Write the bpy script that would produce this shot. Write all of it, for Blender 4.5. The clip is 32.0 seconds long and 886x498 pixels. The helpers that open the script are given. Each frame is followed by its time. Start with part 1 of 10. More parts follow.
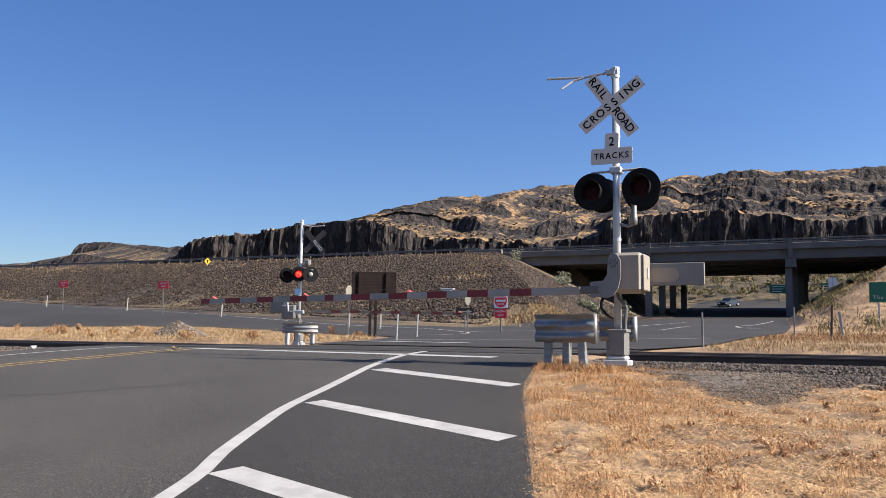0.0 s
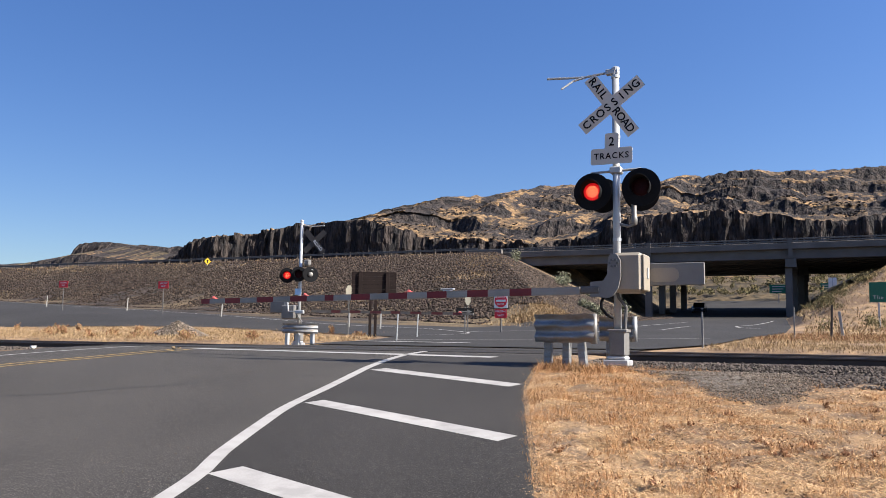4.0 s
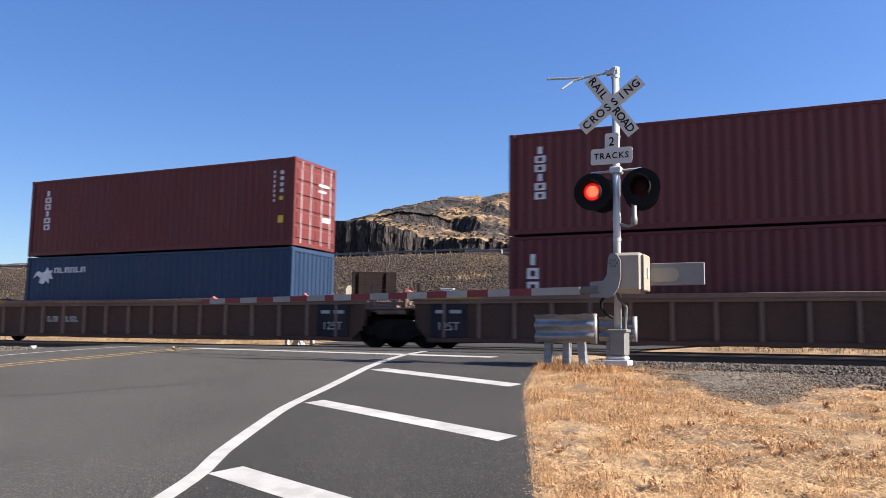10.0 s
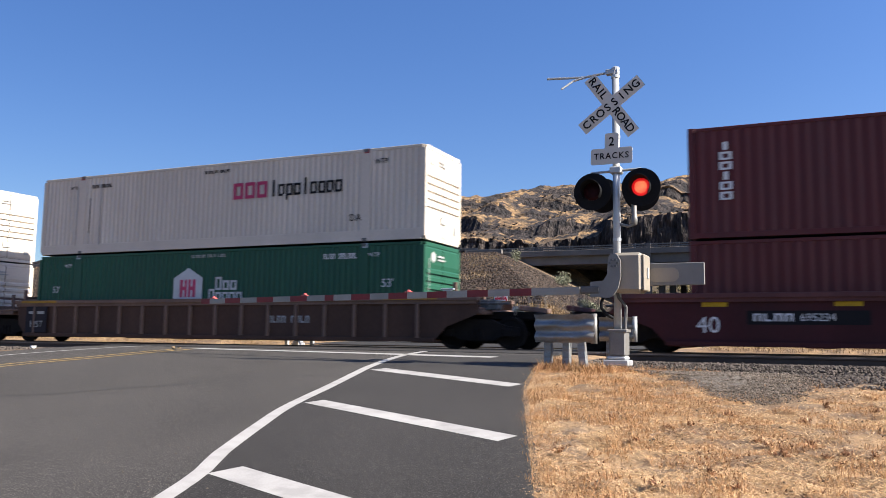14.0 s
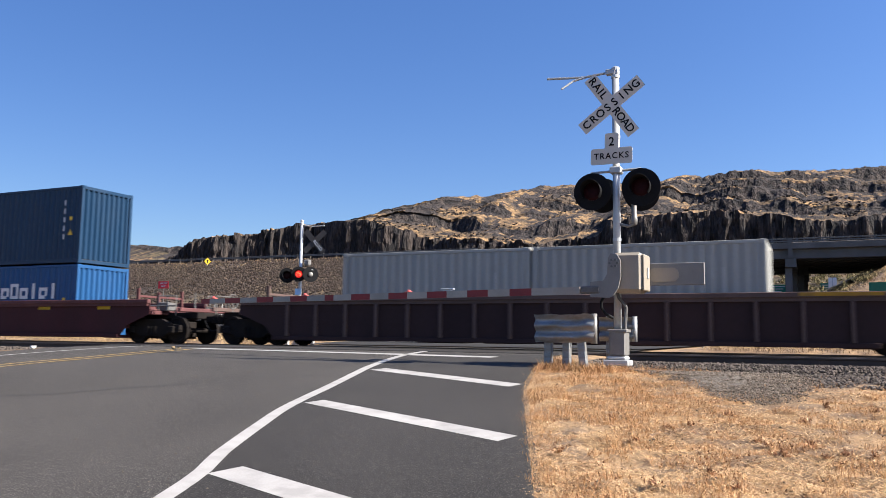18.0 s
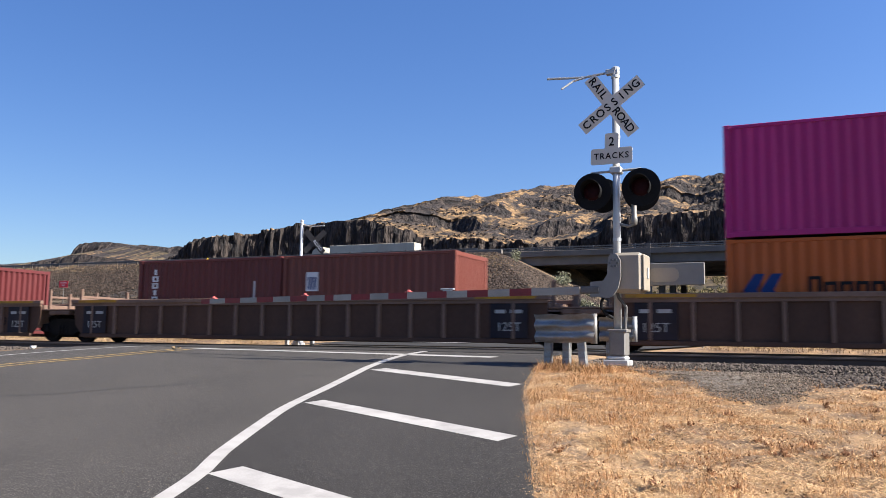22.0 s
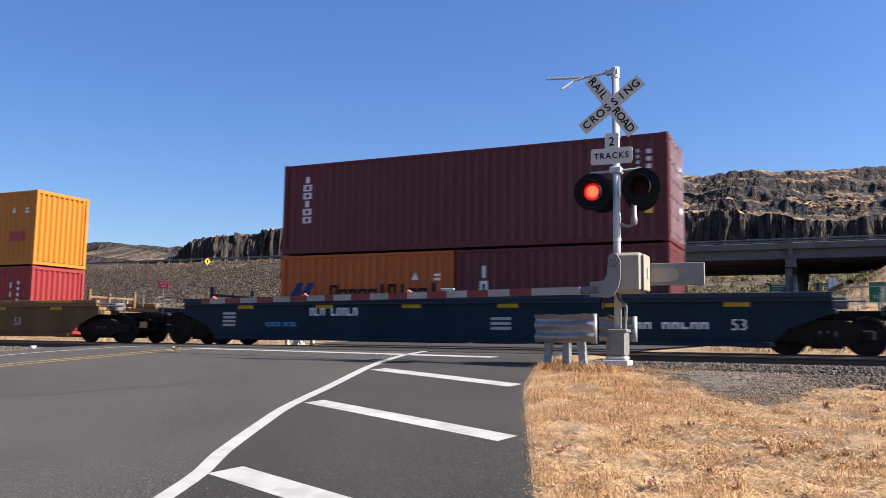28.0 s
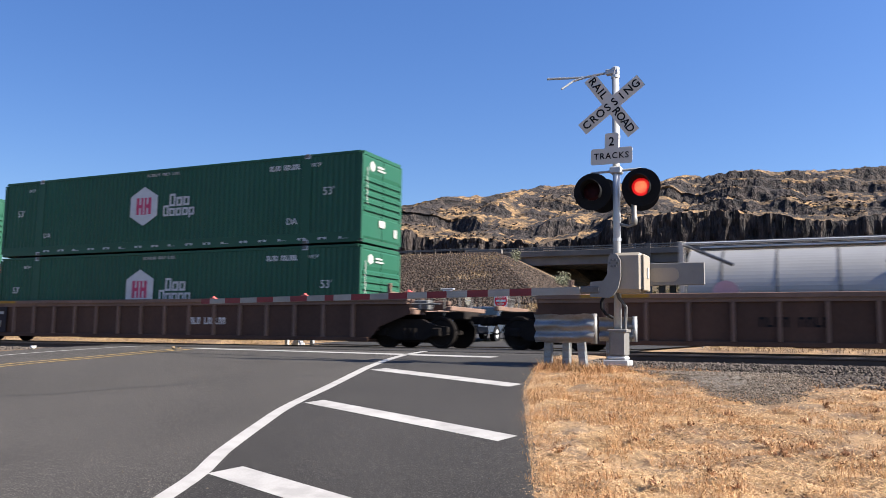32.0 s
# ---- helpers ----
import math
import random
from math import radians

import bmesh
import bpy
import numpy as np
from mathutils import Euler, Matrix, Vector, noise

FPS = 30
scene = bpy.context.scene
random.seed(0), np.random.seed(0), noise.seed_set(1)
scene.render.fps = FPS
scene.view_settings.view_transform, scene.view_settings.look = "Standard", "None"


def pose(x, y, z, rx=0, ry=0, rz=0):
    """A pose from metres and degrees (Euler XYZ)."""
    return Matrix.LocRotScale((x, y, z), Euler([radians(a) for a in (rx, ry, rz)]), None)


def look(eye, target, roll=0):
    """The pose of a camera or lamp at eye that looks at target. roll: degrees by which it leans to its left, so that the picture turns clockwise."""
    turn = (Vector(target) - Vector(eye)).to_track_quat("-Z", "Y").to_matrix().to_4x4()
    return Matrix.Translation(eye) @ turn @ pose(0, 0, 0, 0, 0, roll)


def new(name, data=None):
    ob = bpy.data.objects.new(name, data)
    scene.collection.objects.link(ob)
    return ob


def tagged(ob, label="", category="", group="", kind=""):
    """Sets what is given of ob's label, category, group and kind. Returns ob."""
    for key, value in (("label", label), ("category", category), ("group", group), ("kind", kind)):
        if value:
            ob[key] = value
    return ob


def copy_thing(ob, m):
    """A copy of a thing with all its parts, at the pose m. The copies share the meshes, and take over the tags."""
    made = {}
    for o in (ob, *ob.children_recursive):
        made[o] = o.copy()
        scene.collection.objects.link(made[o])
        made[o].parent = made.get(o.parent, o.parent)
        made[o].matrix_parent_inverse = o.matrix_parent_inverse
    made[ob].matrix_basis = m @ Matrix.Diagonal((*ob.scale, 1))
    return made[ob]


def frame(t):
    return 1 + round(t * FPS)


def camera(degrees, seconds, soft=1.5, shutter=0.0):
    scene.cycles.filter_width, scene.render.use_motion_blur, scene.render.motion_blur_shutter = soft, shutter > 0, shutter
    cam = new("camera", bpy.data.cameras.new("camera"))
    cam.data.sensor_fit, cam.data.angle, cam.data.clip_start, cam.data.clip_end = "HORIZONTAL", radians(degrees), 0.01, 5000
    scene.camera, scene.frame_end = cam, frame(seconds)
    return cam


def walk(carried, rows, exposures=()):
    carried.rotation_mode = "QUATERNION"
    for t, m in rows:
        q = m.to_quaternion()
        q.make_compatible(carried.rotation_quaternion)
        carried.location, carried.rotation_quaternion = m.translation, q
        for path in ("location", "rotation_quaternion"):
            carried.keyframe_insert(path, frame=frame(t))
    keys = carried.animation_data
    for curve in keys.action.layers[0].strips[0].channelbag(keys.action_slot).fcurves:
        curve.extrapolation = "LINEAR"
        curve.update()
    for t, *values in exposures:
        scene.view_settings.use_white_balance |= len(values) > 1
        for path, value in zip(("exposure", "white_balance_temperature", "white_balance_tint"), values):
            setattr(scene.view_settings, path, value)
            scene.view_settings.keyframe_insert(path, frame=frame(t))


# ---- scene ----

# ---- camera: a phone held still beside the road ----
EYE = (0.0, 0.0, 0.25)          # rail head is z = 0; the shoulder here lies 1.5 m lower than the lens
cam = camera(56.89, 32.0, soft=0.7, shutter=0.12)
_yaw, _pitch = radians(-24.868), radians(6.335)
_aim = (EYE[0] + math.sin(_yaw) * math.cos(_pitch), EYE[1] + math.cos(_yaw) * math.cos(_pitch), EYE[2] + math.sin(_pitch))
VIEW = look(EYE, _aim, 0.775)
walk(cam, [(0.0, VIEW), (32.0, VIEW)], exposures=[(0.0, 1.43), (3.5, 1.44), (6.0, 1.62), (11.0, 1.68), (13.0, 1.66), (14.0, 1.55), (16.5, 1.62), (20.0, 1.60), (32.0, 1.63)])

# ---- daylight ----
SUN_AZ, SUN_EL = radians(3.0), radians(34.5)   # from +x towards +y, above the horizon
world = bpy.data.worlds.new("sky")
scene.world = world
world.use_nodes = True
_nt = world.node_tree
_sky = _nt.nodes.new("ShaderNodeTexSky")
_sky.sky_type = 'NISHITA'
_sky.sun_disc = False
_sky.sun_elevation = SUN_EL
_sky.sun_rotation = radians(90.0) - SUN_AZ
_sky.altitude = 300
_sky.air_density = 1.0
_sky.dust_density = 1.0
_sky.ozone_density = 3.0
_nt.nodes["Background"].inputs["Strength"].default_value = 0.045
_sat = _nt.nodes.new("ShaderNodeHueSaturation")
_sat.inputs["Saturation"].default_value = 1.25
_sat.inputs["Hue"].default_value = 0.516
_nt.links.new(_sky.outputs[0], _sat.inputs["Color"])
_even = _nt.nodes.new("ShaderNodeMix")        # evens the clear sky out a little
_even.data_type = 'RGBA'
_even.inputs["Factor"].default_value = 0.12
_even.inputs["B"].default_value = (1.25, 2.8, 6.0, 1)
_nt.links.new(_sat.outputs[0], _even.inputs["A"])
_dir = _nt.nodes.new("ShaderNodeTexCoord")     # haze brightens the sky towards the sun's side
_dot = _nt.nodes.new("ShaderNodeVectorMath")
_dot.operation = 'DOT_PRODUCT'
_dot.inputs[1].default_value = (math.cos(SUN_AZ) * math.cos(SUN_EL), math.sin(SUN_AZ) * math.cos(SUN_EL), math.sin(SUN_EL))
_nt.links.new(_dir.outputs["Generated"], _dot.inputs[0])
_glow = _nt.nodes.new("ShaderNodeMapRange")
_glow.inputs["From Min"].default_value, _glow.inputs["From Max"].default_value = -1.0, 1.0
_glow.inputs["To Min"].default_value, _glow.inputs["To Max"].default_value = 0.80, 1.75
_nt.links.new(_dot.outputs["Value"], _glow.inputs["Value"])
_lit = _nt.nodes.new("ShaderNodeVectorMath")
_lit.operation = 'SCALE'
_nt.links.new(_even.outputs["Result"], _lit.inputs[0])
_nt.links.new(_glow.outputs[0], _lit.inputs["Scale"])
_nt.links.new(_lit.outputs["Vector"], _nt.nodes["Background"].inputs["Color"])
_sd = bpy.data.lights.new("sun", 'SUN')
_sd.energy, _sd.angle, _sd.color = 5.0, radians(0.5), (1.0, 0.94, 0.85)
sun = new("sun", _sd)
_d = Vector((math.cos(SUN_AZ) * math.cos(SUN_EL), math.sin(SUN_AZ) * math.cos(SUN_EL), math.sin(SUN_EL)))
sun.matrix_basis = look(_d * 50, (0, 0, 0))


# ---- materials ----
def mat(name, color, rough=0.7, metal=0.0, var=0.15, scale=3.0, fine=40.0, bump=0.0, bump_scale=None, dirt=None, dirt_amount=0.0, dirt_scale=1.2, spec=0.5, emit=0.0, rand=0.0, coat=0.0, obj=True, stretch=None):
    """Principled surface with noise at two sizes, optional dirt, relief and change from object to object."""
    m = bpy.data.materials.new(name)
    m.use_nodes = True
    nt = m.node_tree
    N, L = nt.nodes, nt.links
    b = N["Principled BSDF"]
    b.inputs["Roughness"].default_value = rough
    b.inputs["Metallic"].default_value = metal
    b.inputs["Specular IOR Level"].default_value = spec
    b.inputs["Coat Weight"].default_value = coat
    tc = N.new("ShaderNodeTexCoord")
    co = tc.outputs["Object"]
    if stretch:
        mp = N.new("ShaderNodeMapping")
        mp.inputs["Scale"].default_value = stretch
        L.new(co, mp.inputs["Vector"])
        co = mp.outputs["Vector"]

    def noise_tex(s, detail=4.0):
        n = N.new("ShaderNodeTexNoise")
        n.inputs["Scale"].default_value = s
        n.inputs["Detail"].default_value = detail
        L.new(co, n.inputs["Vector"])
        return n.outputs["Fac"]

    def val(fac, lo, hi):
        r = N.new("ShaderNodeMapRange")
        r.inputs["From Min"].default_value, r.inputs["From Max"].default_value = 0.3, 0.7
        r.inputs["To Min"].default_value, r.inputs["To Max"].default_value = lo, hi
        L.new(fac, r.inputs["Value"])
        return r.outputs[0]

    def mul(a, bb):
        x = N.new("ShaderNodeMath")
        x.operation = 'MULTIPLY'
        L.new(a, x.inputs[0])
        L.new(bb, x.inputs[1])
        return x.outputs[0]

    big, small = noise_tex(scale), noise_tex(fine, 3.0)
    v = mul(val(big, 1 - var, 1 + var), val(small, 1 - var * 0.6, 1 + var * 0.6))
    if rand:
        oi = N.new("ShaderNodeObjectInfo")
        r = N.new("ShaderNodeMapRange")
        r.inputs["To Min"].default_value, r.inputs["To Max"].default_value = 1 - rand, 1 + rand
        L.new(oi.outputs["Random"], r.inputs["Value"])
        v = mul(v, r.outputs[0])
    hsv = N.new("ShaderNodeHueSaturation")
    hsv.inputs["Color"].default_value = (*color, 1)
    L.new(v, hsv.inputs["Value"])
    out = hsv.outputs["Color"]
    if dirt:
        dn = noise_tex(dirt_scale, 6.0)
        r = N.new("ShaderNodeMapRange")
        r.inputs["From Min"].default_value, r.inputs["From Max"].default_value = 0.42, 0.68
        r.inputs["To Max"].default_value = dirt_amount
        L.new(dn, r.inputs["Value"])
        mx = N.new("ShaderNodeMix")
        mx.data_type = 'RGBA'
        L.new(r.outputs[0], mx.inputs["Factor"])
        L.new(out, mx.inputs["A"])
        mx.inputs["B"].default_value = (*dirt, 1)
        out = mx.outputs["Result"]
    L.new(out, b.inputs["Base Color"])
    if emit:
        b.inputs["Emission Color"].default_value = (*color, 1)
        b.inputs["Emission Strength"].default_value = emit
    if bump:
        bn = N.new("ShaderNodeBump")
        bn.inputs["Distance"].default_value = bump
        bn.inputs["Strength"].default_value = 0.9
        L.new(noise_tex(bump_scale or fine, 5.0), bn.inputs["Height"])
        L.new(bn.outputs["Normal"], b.inputs["Normal"])
    return m


STEEL = mat("galvanised_steel", (0.40, 0.41, 0.42), 0.45, 0.45, 0.1, 4, 60, dirt=(0.3, 0.29, 0.27), dirt_amount=0.25)
STEEL_DARK = mat("dark_steel", (0.10, 0.10, 0.10), 0.6, 0.3, 0.2, 4, 50, dirt=(0.14, 0.11, 0.08), dirt_amount=0.4)
RAIL_STEEL = mat("rail_steel", (0.045, 0.032, 0.026), 0.7, 0.2, 0.2, 3, 40)
RAIL_TOP = mat("polished_rail_head", (0.55, 0.55, 0.55), 0.25, 0.9, 0.1)
BLACK = mat("black_paint", (0.007, 0.007, 0.008), 0.7, 0, 0.2, 5, 40, spec=0.12)
WHITE_SIGN = mat("white_reflective_sheet", (0.52, 0.48, 0.43), 0.5, 0, 0.06, 3, 40, dirt=(0.33, 0.315, 0.29), dirt_amount=0.3)
SIGN_BACK = mat("bare_aluminium", (0.5, 0.5, 0.5), 0.45, 0.6, 0.08)
BRIGHT_SHEET = mat("clean_white_sheet", (0.78, 0.74, 0.70), 0.5, 0, 0.05, 3, 40)
RED_SIGN = mat("red_reflective_sheet", (0.72, 0.02, 0.035), 0.45, 0, 0.1, 4, 40)
RED_TAPE = mat("dark_red_tape", (0.165, 0.008, 0.011), 0.5, 0, 0.15, 4, 40)
GREEN_SIGN = mat("green_reflective_sheet", (0, 0.096, 0.054), 0.45, 0, 0.08)
YELLOW_SIGN = mat("yellow_reflective_sheet", (0.6375, 0.4125, 0.015), 0.45, 0, 0.08)
WHITE_PAINT = mat("white_road_paint", (0.335, 0.318, 0.298), 0.75, 0, 0.10, 2, 60, dirt=(0.17, 0.158, 0.147), dirt_amount=0.55, dirt_scale=4)
YELLOW_PAINT = mat("yellow_road_paint", (0.40, 0.25, 0.06), 0.75, 0, 0.1, 2, 90, dirt=(0.25, 0.2, 0.12), dirt_amount=0.4, dirt_scale=5)
def asphalt_mat(name, binder, chip, chips=0.60):
    """Fine aggregate in dark binder: pale chips, pits, and slow changes of wear."""
    m = mat(name, binder, 0.9, 0, 0.30, 0.30, 20, bump=0.006, bump_scale=110, spec=0.22, dirt=tuple(1.22 * c for c in binder), dirt_amount=0.6, dirt_scale=0.45)
    N, L = m.node_tree.nodes, m.node_tree.links
    b = N["Principled BSDF"]
    under = b.inputs["Base Color"].links[0].from_socket
    tc = N.new("ShaderNodeTexCoord")
    for scale, lo, col, amount in ((85.0, chips, chip, 0.85), (60.0, 0.63, tuple(0.25 * c for c in binder), 0.7)):
        n = N.new("ShaderNodeTexNoise")
        n.inputs["Scale"].default_value, n.inputs["Detail"].default_value = scale, 2.0
        L.new(tc.outputs["Object"], n.inputs["Vector"])
        r = N.new("ShaderNodeMapRange")
        r.inputs["From Min"].default_value, r.inputs["From Max"].default_value, r.inputs["To Max"].default_value = lo - 0.05, lo + 0.05, amount
        L.new(n.outputs["Fac"], r.inputs["Value"])
        x = N.new("ShaderNodeMix")
        x.data_type = 'RGBA'
        L.new(r.outputs[0], x.inputs["Factor"])
        L.new(under, x.inputs["A"])
        x.inputs["B"].default_value = (*col, 1)
        under = x.outputs["Result"]
    L.new(under, b.inputs["Base Color"])
    return m


SHOULDER = asphalt_mat("dark_shoulder_asphalt", (0.0255, 0.023, 0.021), (0.13, 0.118, 0.105), 0.63)
ASPHALT = asphalt_mat("asphalt", (0.0365, 0.0328, 0.0292), (0.172, 0.154, 0.135), 0.605)
ASPHALT_FAR = mat("worn_asphalt", (0.027, 0.0247, 0.023), 0.9, 0, 0.12, 0.15, 25, bump=0.01, bump_scale=40, spec=0.25, dirt=(0.043, 0.040, 0.037), dirt_amount=0.5, dirt_scale=0.2)
CONCRETE = mat("concrete", (0.128, 0.116, 0.107), 0.85, 0, 0.15, 0.5, 12, spec=0.25, dirt=(0.085, 0.077, 0.07), dirt_amount=0.5, dirt_scale=0.4)
TIMBER = mat("weathered_timber", (0.055, 0.045, 0.038), 0.9, 0, 0.25, 2, 30, stretch=(1, 1, 0.2))
TIE_WOOD = mat("creosoted_timber", (0.07, 0.055, 0.045), 0.9, 0, 0.25, 2, 30, rand=0.3)
BROWN_PANEL = mat("brown_boarding", (0.016, 0.011, 0.010), 0.8, 0, 0.2, 2, 30, spec=0.1)


# ---- the lie of the land ----
def smooth(a, b, t):
    t = min(1.0, max(0.0, (t - a) / (b - a)))
    return t * t * (3 - 2 * t)


def lerp_table(tab, x):
    if x <= tab[0][0]:
        return tab[0][1]
    for (a, u), (b, v) in zip(tab, tab[1:]):
        if x <= b:
            return u + (v - u) * (x - a) / (b - a)
    return tab[-1][1]


PROFILE = [(-400, -2.2), (-60, -2.0), (-12, -1.75), (-3, -1.45), (0, -1.25), (4, -0.91), (8, -0.57), (12, -0.25), (14.2, -0.10), (16.0, -0.03), (26.0, -0.03), (30, 0.12), (42, 0.6), (55, 1.2), (80, 2.2), (111, 3.55), (135, 5.6), (150, 7.2), (185, 11.0), (260, 16.0), (900, 20.0)]
TOE = [(-600, 92), (-110, 84), (-70, 75), (-35, 64), (-18, 58), (-12, 92), (-3, 60), (4, 58), (12, 56), (30, 50), (80, 48)]
CUT = [(50, -1.3), (57, -1.5), (80, -3.0), (90, -3.5), (160, -4.0)]
DECK_Z = 12.5


def soft_profile(y):
    return (lerp_table(PROFILE, y - 0.9) + 2 * lerp_table(PROFILE, y) + lerp_table(PROFILE, y + 0.9)) / 4


def ground(x, y):
    """Height of the land: slope up to the crossing, gentle rise beyond, highway bank with a gap for the underpass."""
    z = soft_profile(y)
    z += 0.03 * max(0.0, -20 - x) * smooth(34, 52, y) * (1 - smooth(150, 220, y)) * (1 if x > -160 else 160 / max(160.0, -x) * 1.0)
    off_road = max(smooth(-4.6, -2.2, x), smooth(-17.8, -20.5, x))
    z -= 0.42 * off_road * smooth(12.5, 15.5, y) * (1 - smooth(26.0, 29.0, y))
    yt = lerp_table(TOE, x)
    if yt < y < 160:
        bank = z + (DECK_Z - z) * min(1.0, (y - yt) / (106.0 - yt)) if y < 136 else DECK_Z - (y - 136) * 0.45
        k = smooth(114, 125, y)
        gap = max(DECK_Z - max(0.0, x + 41.0 - 10.0 * k) * (0.46 + 0.55 * k), min(DECK_Z, soft_profile(y) + max(0.0, x - lerp_table(CUT, y)) * 0.55))
        z = max(z, min(bank, gap))
    return z



# ---- building helpers ----


def mesh_of(name, verts, faces, mats=(), smooth_faces=False, face_mats=None):
    me = bpy.data.meshes.new(name)
    me.from_pydata(verts, [], faces)
    for m in mats if isinstance(mats, (list, tuple)) else [mats]:
        me.materials.append(m)
    if face_mats:
        me.polygons.foreach_set("material_index", face_mats)
    if smooth_faces:
        me.polygons.foreach_set("use_smooth", [True] * len(me.polygons))
    me.update()
    return me


def put(name, me, parent=None, m=None, label=""):
    ob = new(name, me)
    if parent is not None:
        ob.parent = parent
    if m is not None:
        ob.matrix_basis = m
    if label:
        ob["label"] = label
    return ob


class Geo:
    """Collects plain pieces into one mesh."""

    def __init__(self):
        self.v, self.f, self.s = [], [], []

    def add(self, verts, faces, slot=0):
        o = len(self.v)
        self.v += [tuple(p) for p in verts]
        self.f += [tuple(i + o for i in q) for q in faces]
        self.s += [slot] * len(faces)
        return self

    def box(self, x0, x1, y0, y1, z0, z1, bev=0.0, slot=0, m=None):
        if bev <= 0:
            vs = [(x, y, z) for z in (z0, z1) for y in (y0, y1) for x in (x0, x1)]
            fs = [(0, 2, 3, 1), (4, 5, 7, 6), (0, 1, 5, 4), (2, 6, 7, 3), (0, 4, 6, 2), (1, 3, 7, 5)]
        else:
            b = min(bev, (x1 - x0) / 2.01, (y1 - y0) / 2.01, (z1 - z0) / 2.01)
            vs, idx = [], {}
            for sx, X in ((-1, x0), (1, x1)):
                for sy, Yy in ((-1, y0), (1, y1)):
                    for sz, Zz in ((-1, z0), (1, z1)):
                        for ax in range(3):
                            idx[(sx, sy, sz, ax)] = len(vs)
                            vs.append((X - (sx * b if ax != 0 else 0), Yy - (sy * b if ax != 1 else 0), Zz - (sz * b if ax != 2 else 0)))
            fs = []
            for s in (-1, 1):
                fs.append(tuple(idx[k] for k in ((s, -1, -1, 0), (s, 1, -1, 0), (s, 1, 1, 0), (s, -1, 1, 0))[::s]))
                fs.append(tuple(idx[k] for k in ((-1, s, -1, 1), (-1, s, 1, 1), (1, s, 1, 1), (1, s, -1, 1))[::s]))
                fs.append(tuple(idx[k] for k in ((-1, -1, s, 2), (1, -1, s, 2), (1, 1, s, 2), (-1, 1, s, 2))[::s]))
            for a in (-1, 1):
                for c in (-1, 1):
                    fs.append((idx[(a, c, -1, 0)], idx[(a, c, 1, 0)], idx[(a, c, 1, 1)], idx[(a, c, -1, 1)]))
                    fs.append((idx[(a, -1, c, 0)], idx[(a, 1, c, 0)], idx[(a, 1, c, 2)], idx[(a, -1, c, 2)]))
                    fs.append((idx[(-1, a, c, 1)], idx[(1, a, c, 1)], idx[(1, a, c, 2)], idx[(-1, a, c, 2)]))
                    for e in (-1, 1):
                        fs.append((idx[(a, c, e, 0)], idx[(a, c, e, 1)], idx[(a, c, e, 2)]))
        if m is not None:
            vs = [tuple(m @ Vector(p)) for p in vs]
        return self.add(vs, fs, slot)

    def tube(self, pts, r, n=8, slot=0, caps=True, r_end=None):
        """A round bar through points."""
        pts = [Vector(p) for p in pts]
        vs, fs = [], []
        for i, p in enumerate(pts):
            a = pts[max(0, i - 1)]
            c = pts[min(len(pts) - 1, i + 1)]
            d = (c - a).normalized()
            u = d.orthogonal().normalized() if i == 0 else (u - d * u.dot(d)).normalized()
            w = d.cross(u)
            rr = r if r_end is None else r + (r_end - r) * i / (len(pts) - 1)
            vs += [tuple(p + (u * math.cos(2 * math.pi * k / n) + w * math.sin(2 * math.pi * k / n)) * rr) for k in range(n)]
        for i in range(len(pts) - 1):
            for k in range(n):
                k2 = (k + 1) % n
                fs.append((i * n + k, i * n + k2, (i + 1) * n + k2, (i + 1) * n + k))
        if caps:
            fs.append(tuple(range(n))[::-1])
            fs.append(tuple((len(pts) - 1) * n + k for k in range(n)))
        return self.add(vs, fs, slot)

    def lathe(self, prof, n=20, m=None, slot=0):
        """Turns (r, z) points round z."""
        vs, fs = [], []
        for r, z in prof:
            vs += [(r * math.cos(2 * math.pi * k / n), r * math.sin(2 * math.pi * k / n), z) for k in range(n)]
        for i in range(len(prof) - 1):
            for k in range(n):
                k2 = (k + 1) % n
                fs.append((i * n + k, i * n + k2, (i + 1) * n + k2, (i + 1) * n + k))
        fs.append(tuple(range(n))[::-1])
        fs.append(tuple((len(prof) - 1) * n + k for k in range(n)))
        if m is not None:
            vs = [tuple(m @ Vector(p)) for p in vs]
        return self.add(vs, fs, slot)

    def prism(self, outline, y0, y1, slot=0, m=None):
        """An outline in (x, z), counter-clockwise seen from -y, pushed from y0 to y1."""
        n = len(outline)
        vs = [(x, y0, z) for x, z in outline] + [(x, y1, z) for x, z in outline]
        fs = [tuple(range(n)), tuple(range(2 * n - 1, n - 1, -1))] + [(i, i + n, (i + 1) % n + n, (i + 1) % n) for i in range(n)]
        if m is not None:
            vs = [tuple(m @ Vector(p)) for p in vs]
        return self.add(vs, fs, slot)

    def mesh(self, name, mats, smooth_faces=False):
        return mesh_of(name, self.v, self.f, mats, smooth_faces, self.s)


def part(name, geo, material, parent, label="", m=None, smooth_faces=False):
    return put(name, geo.mesh(name, material, smooth_faces), parent, m, label)


def root(name, m, label, category, group="", kind=""):
    e = new(name)
    e.empty_display_size = 0.3
    e.matrix_basis = m
    return tagged(e, label, category, group, kind)


_TEXT = {}


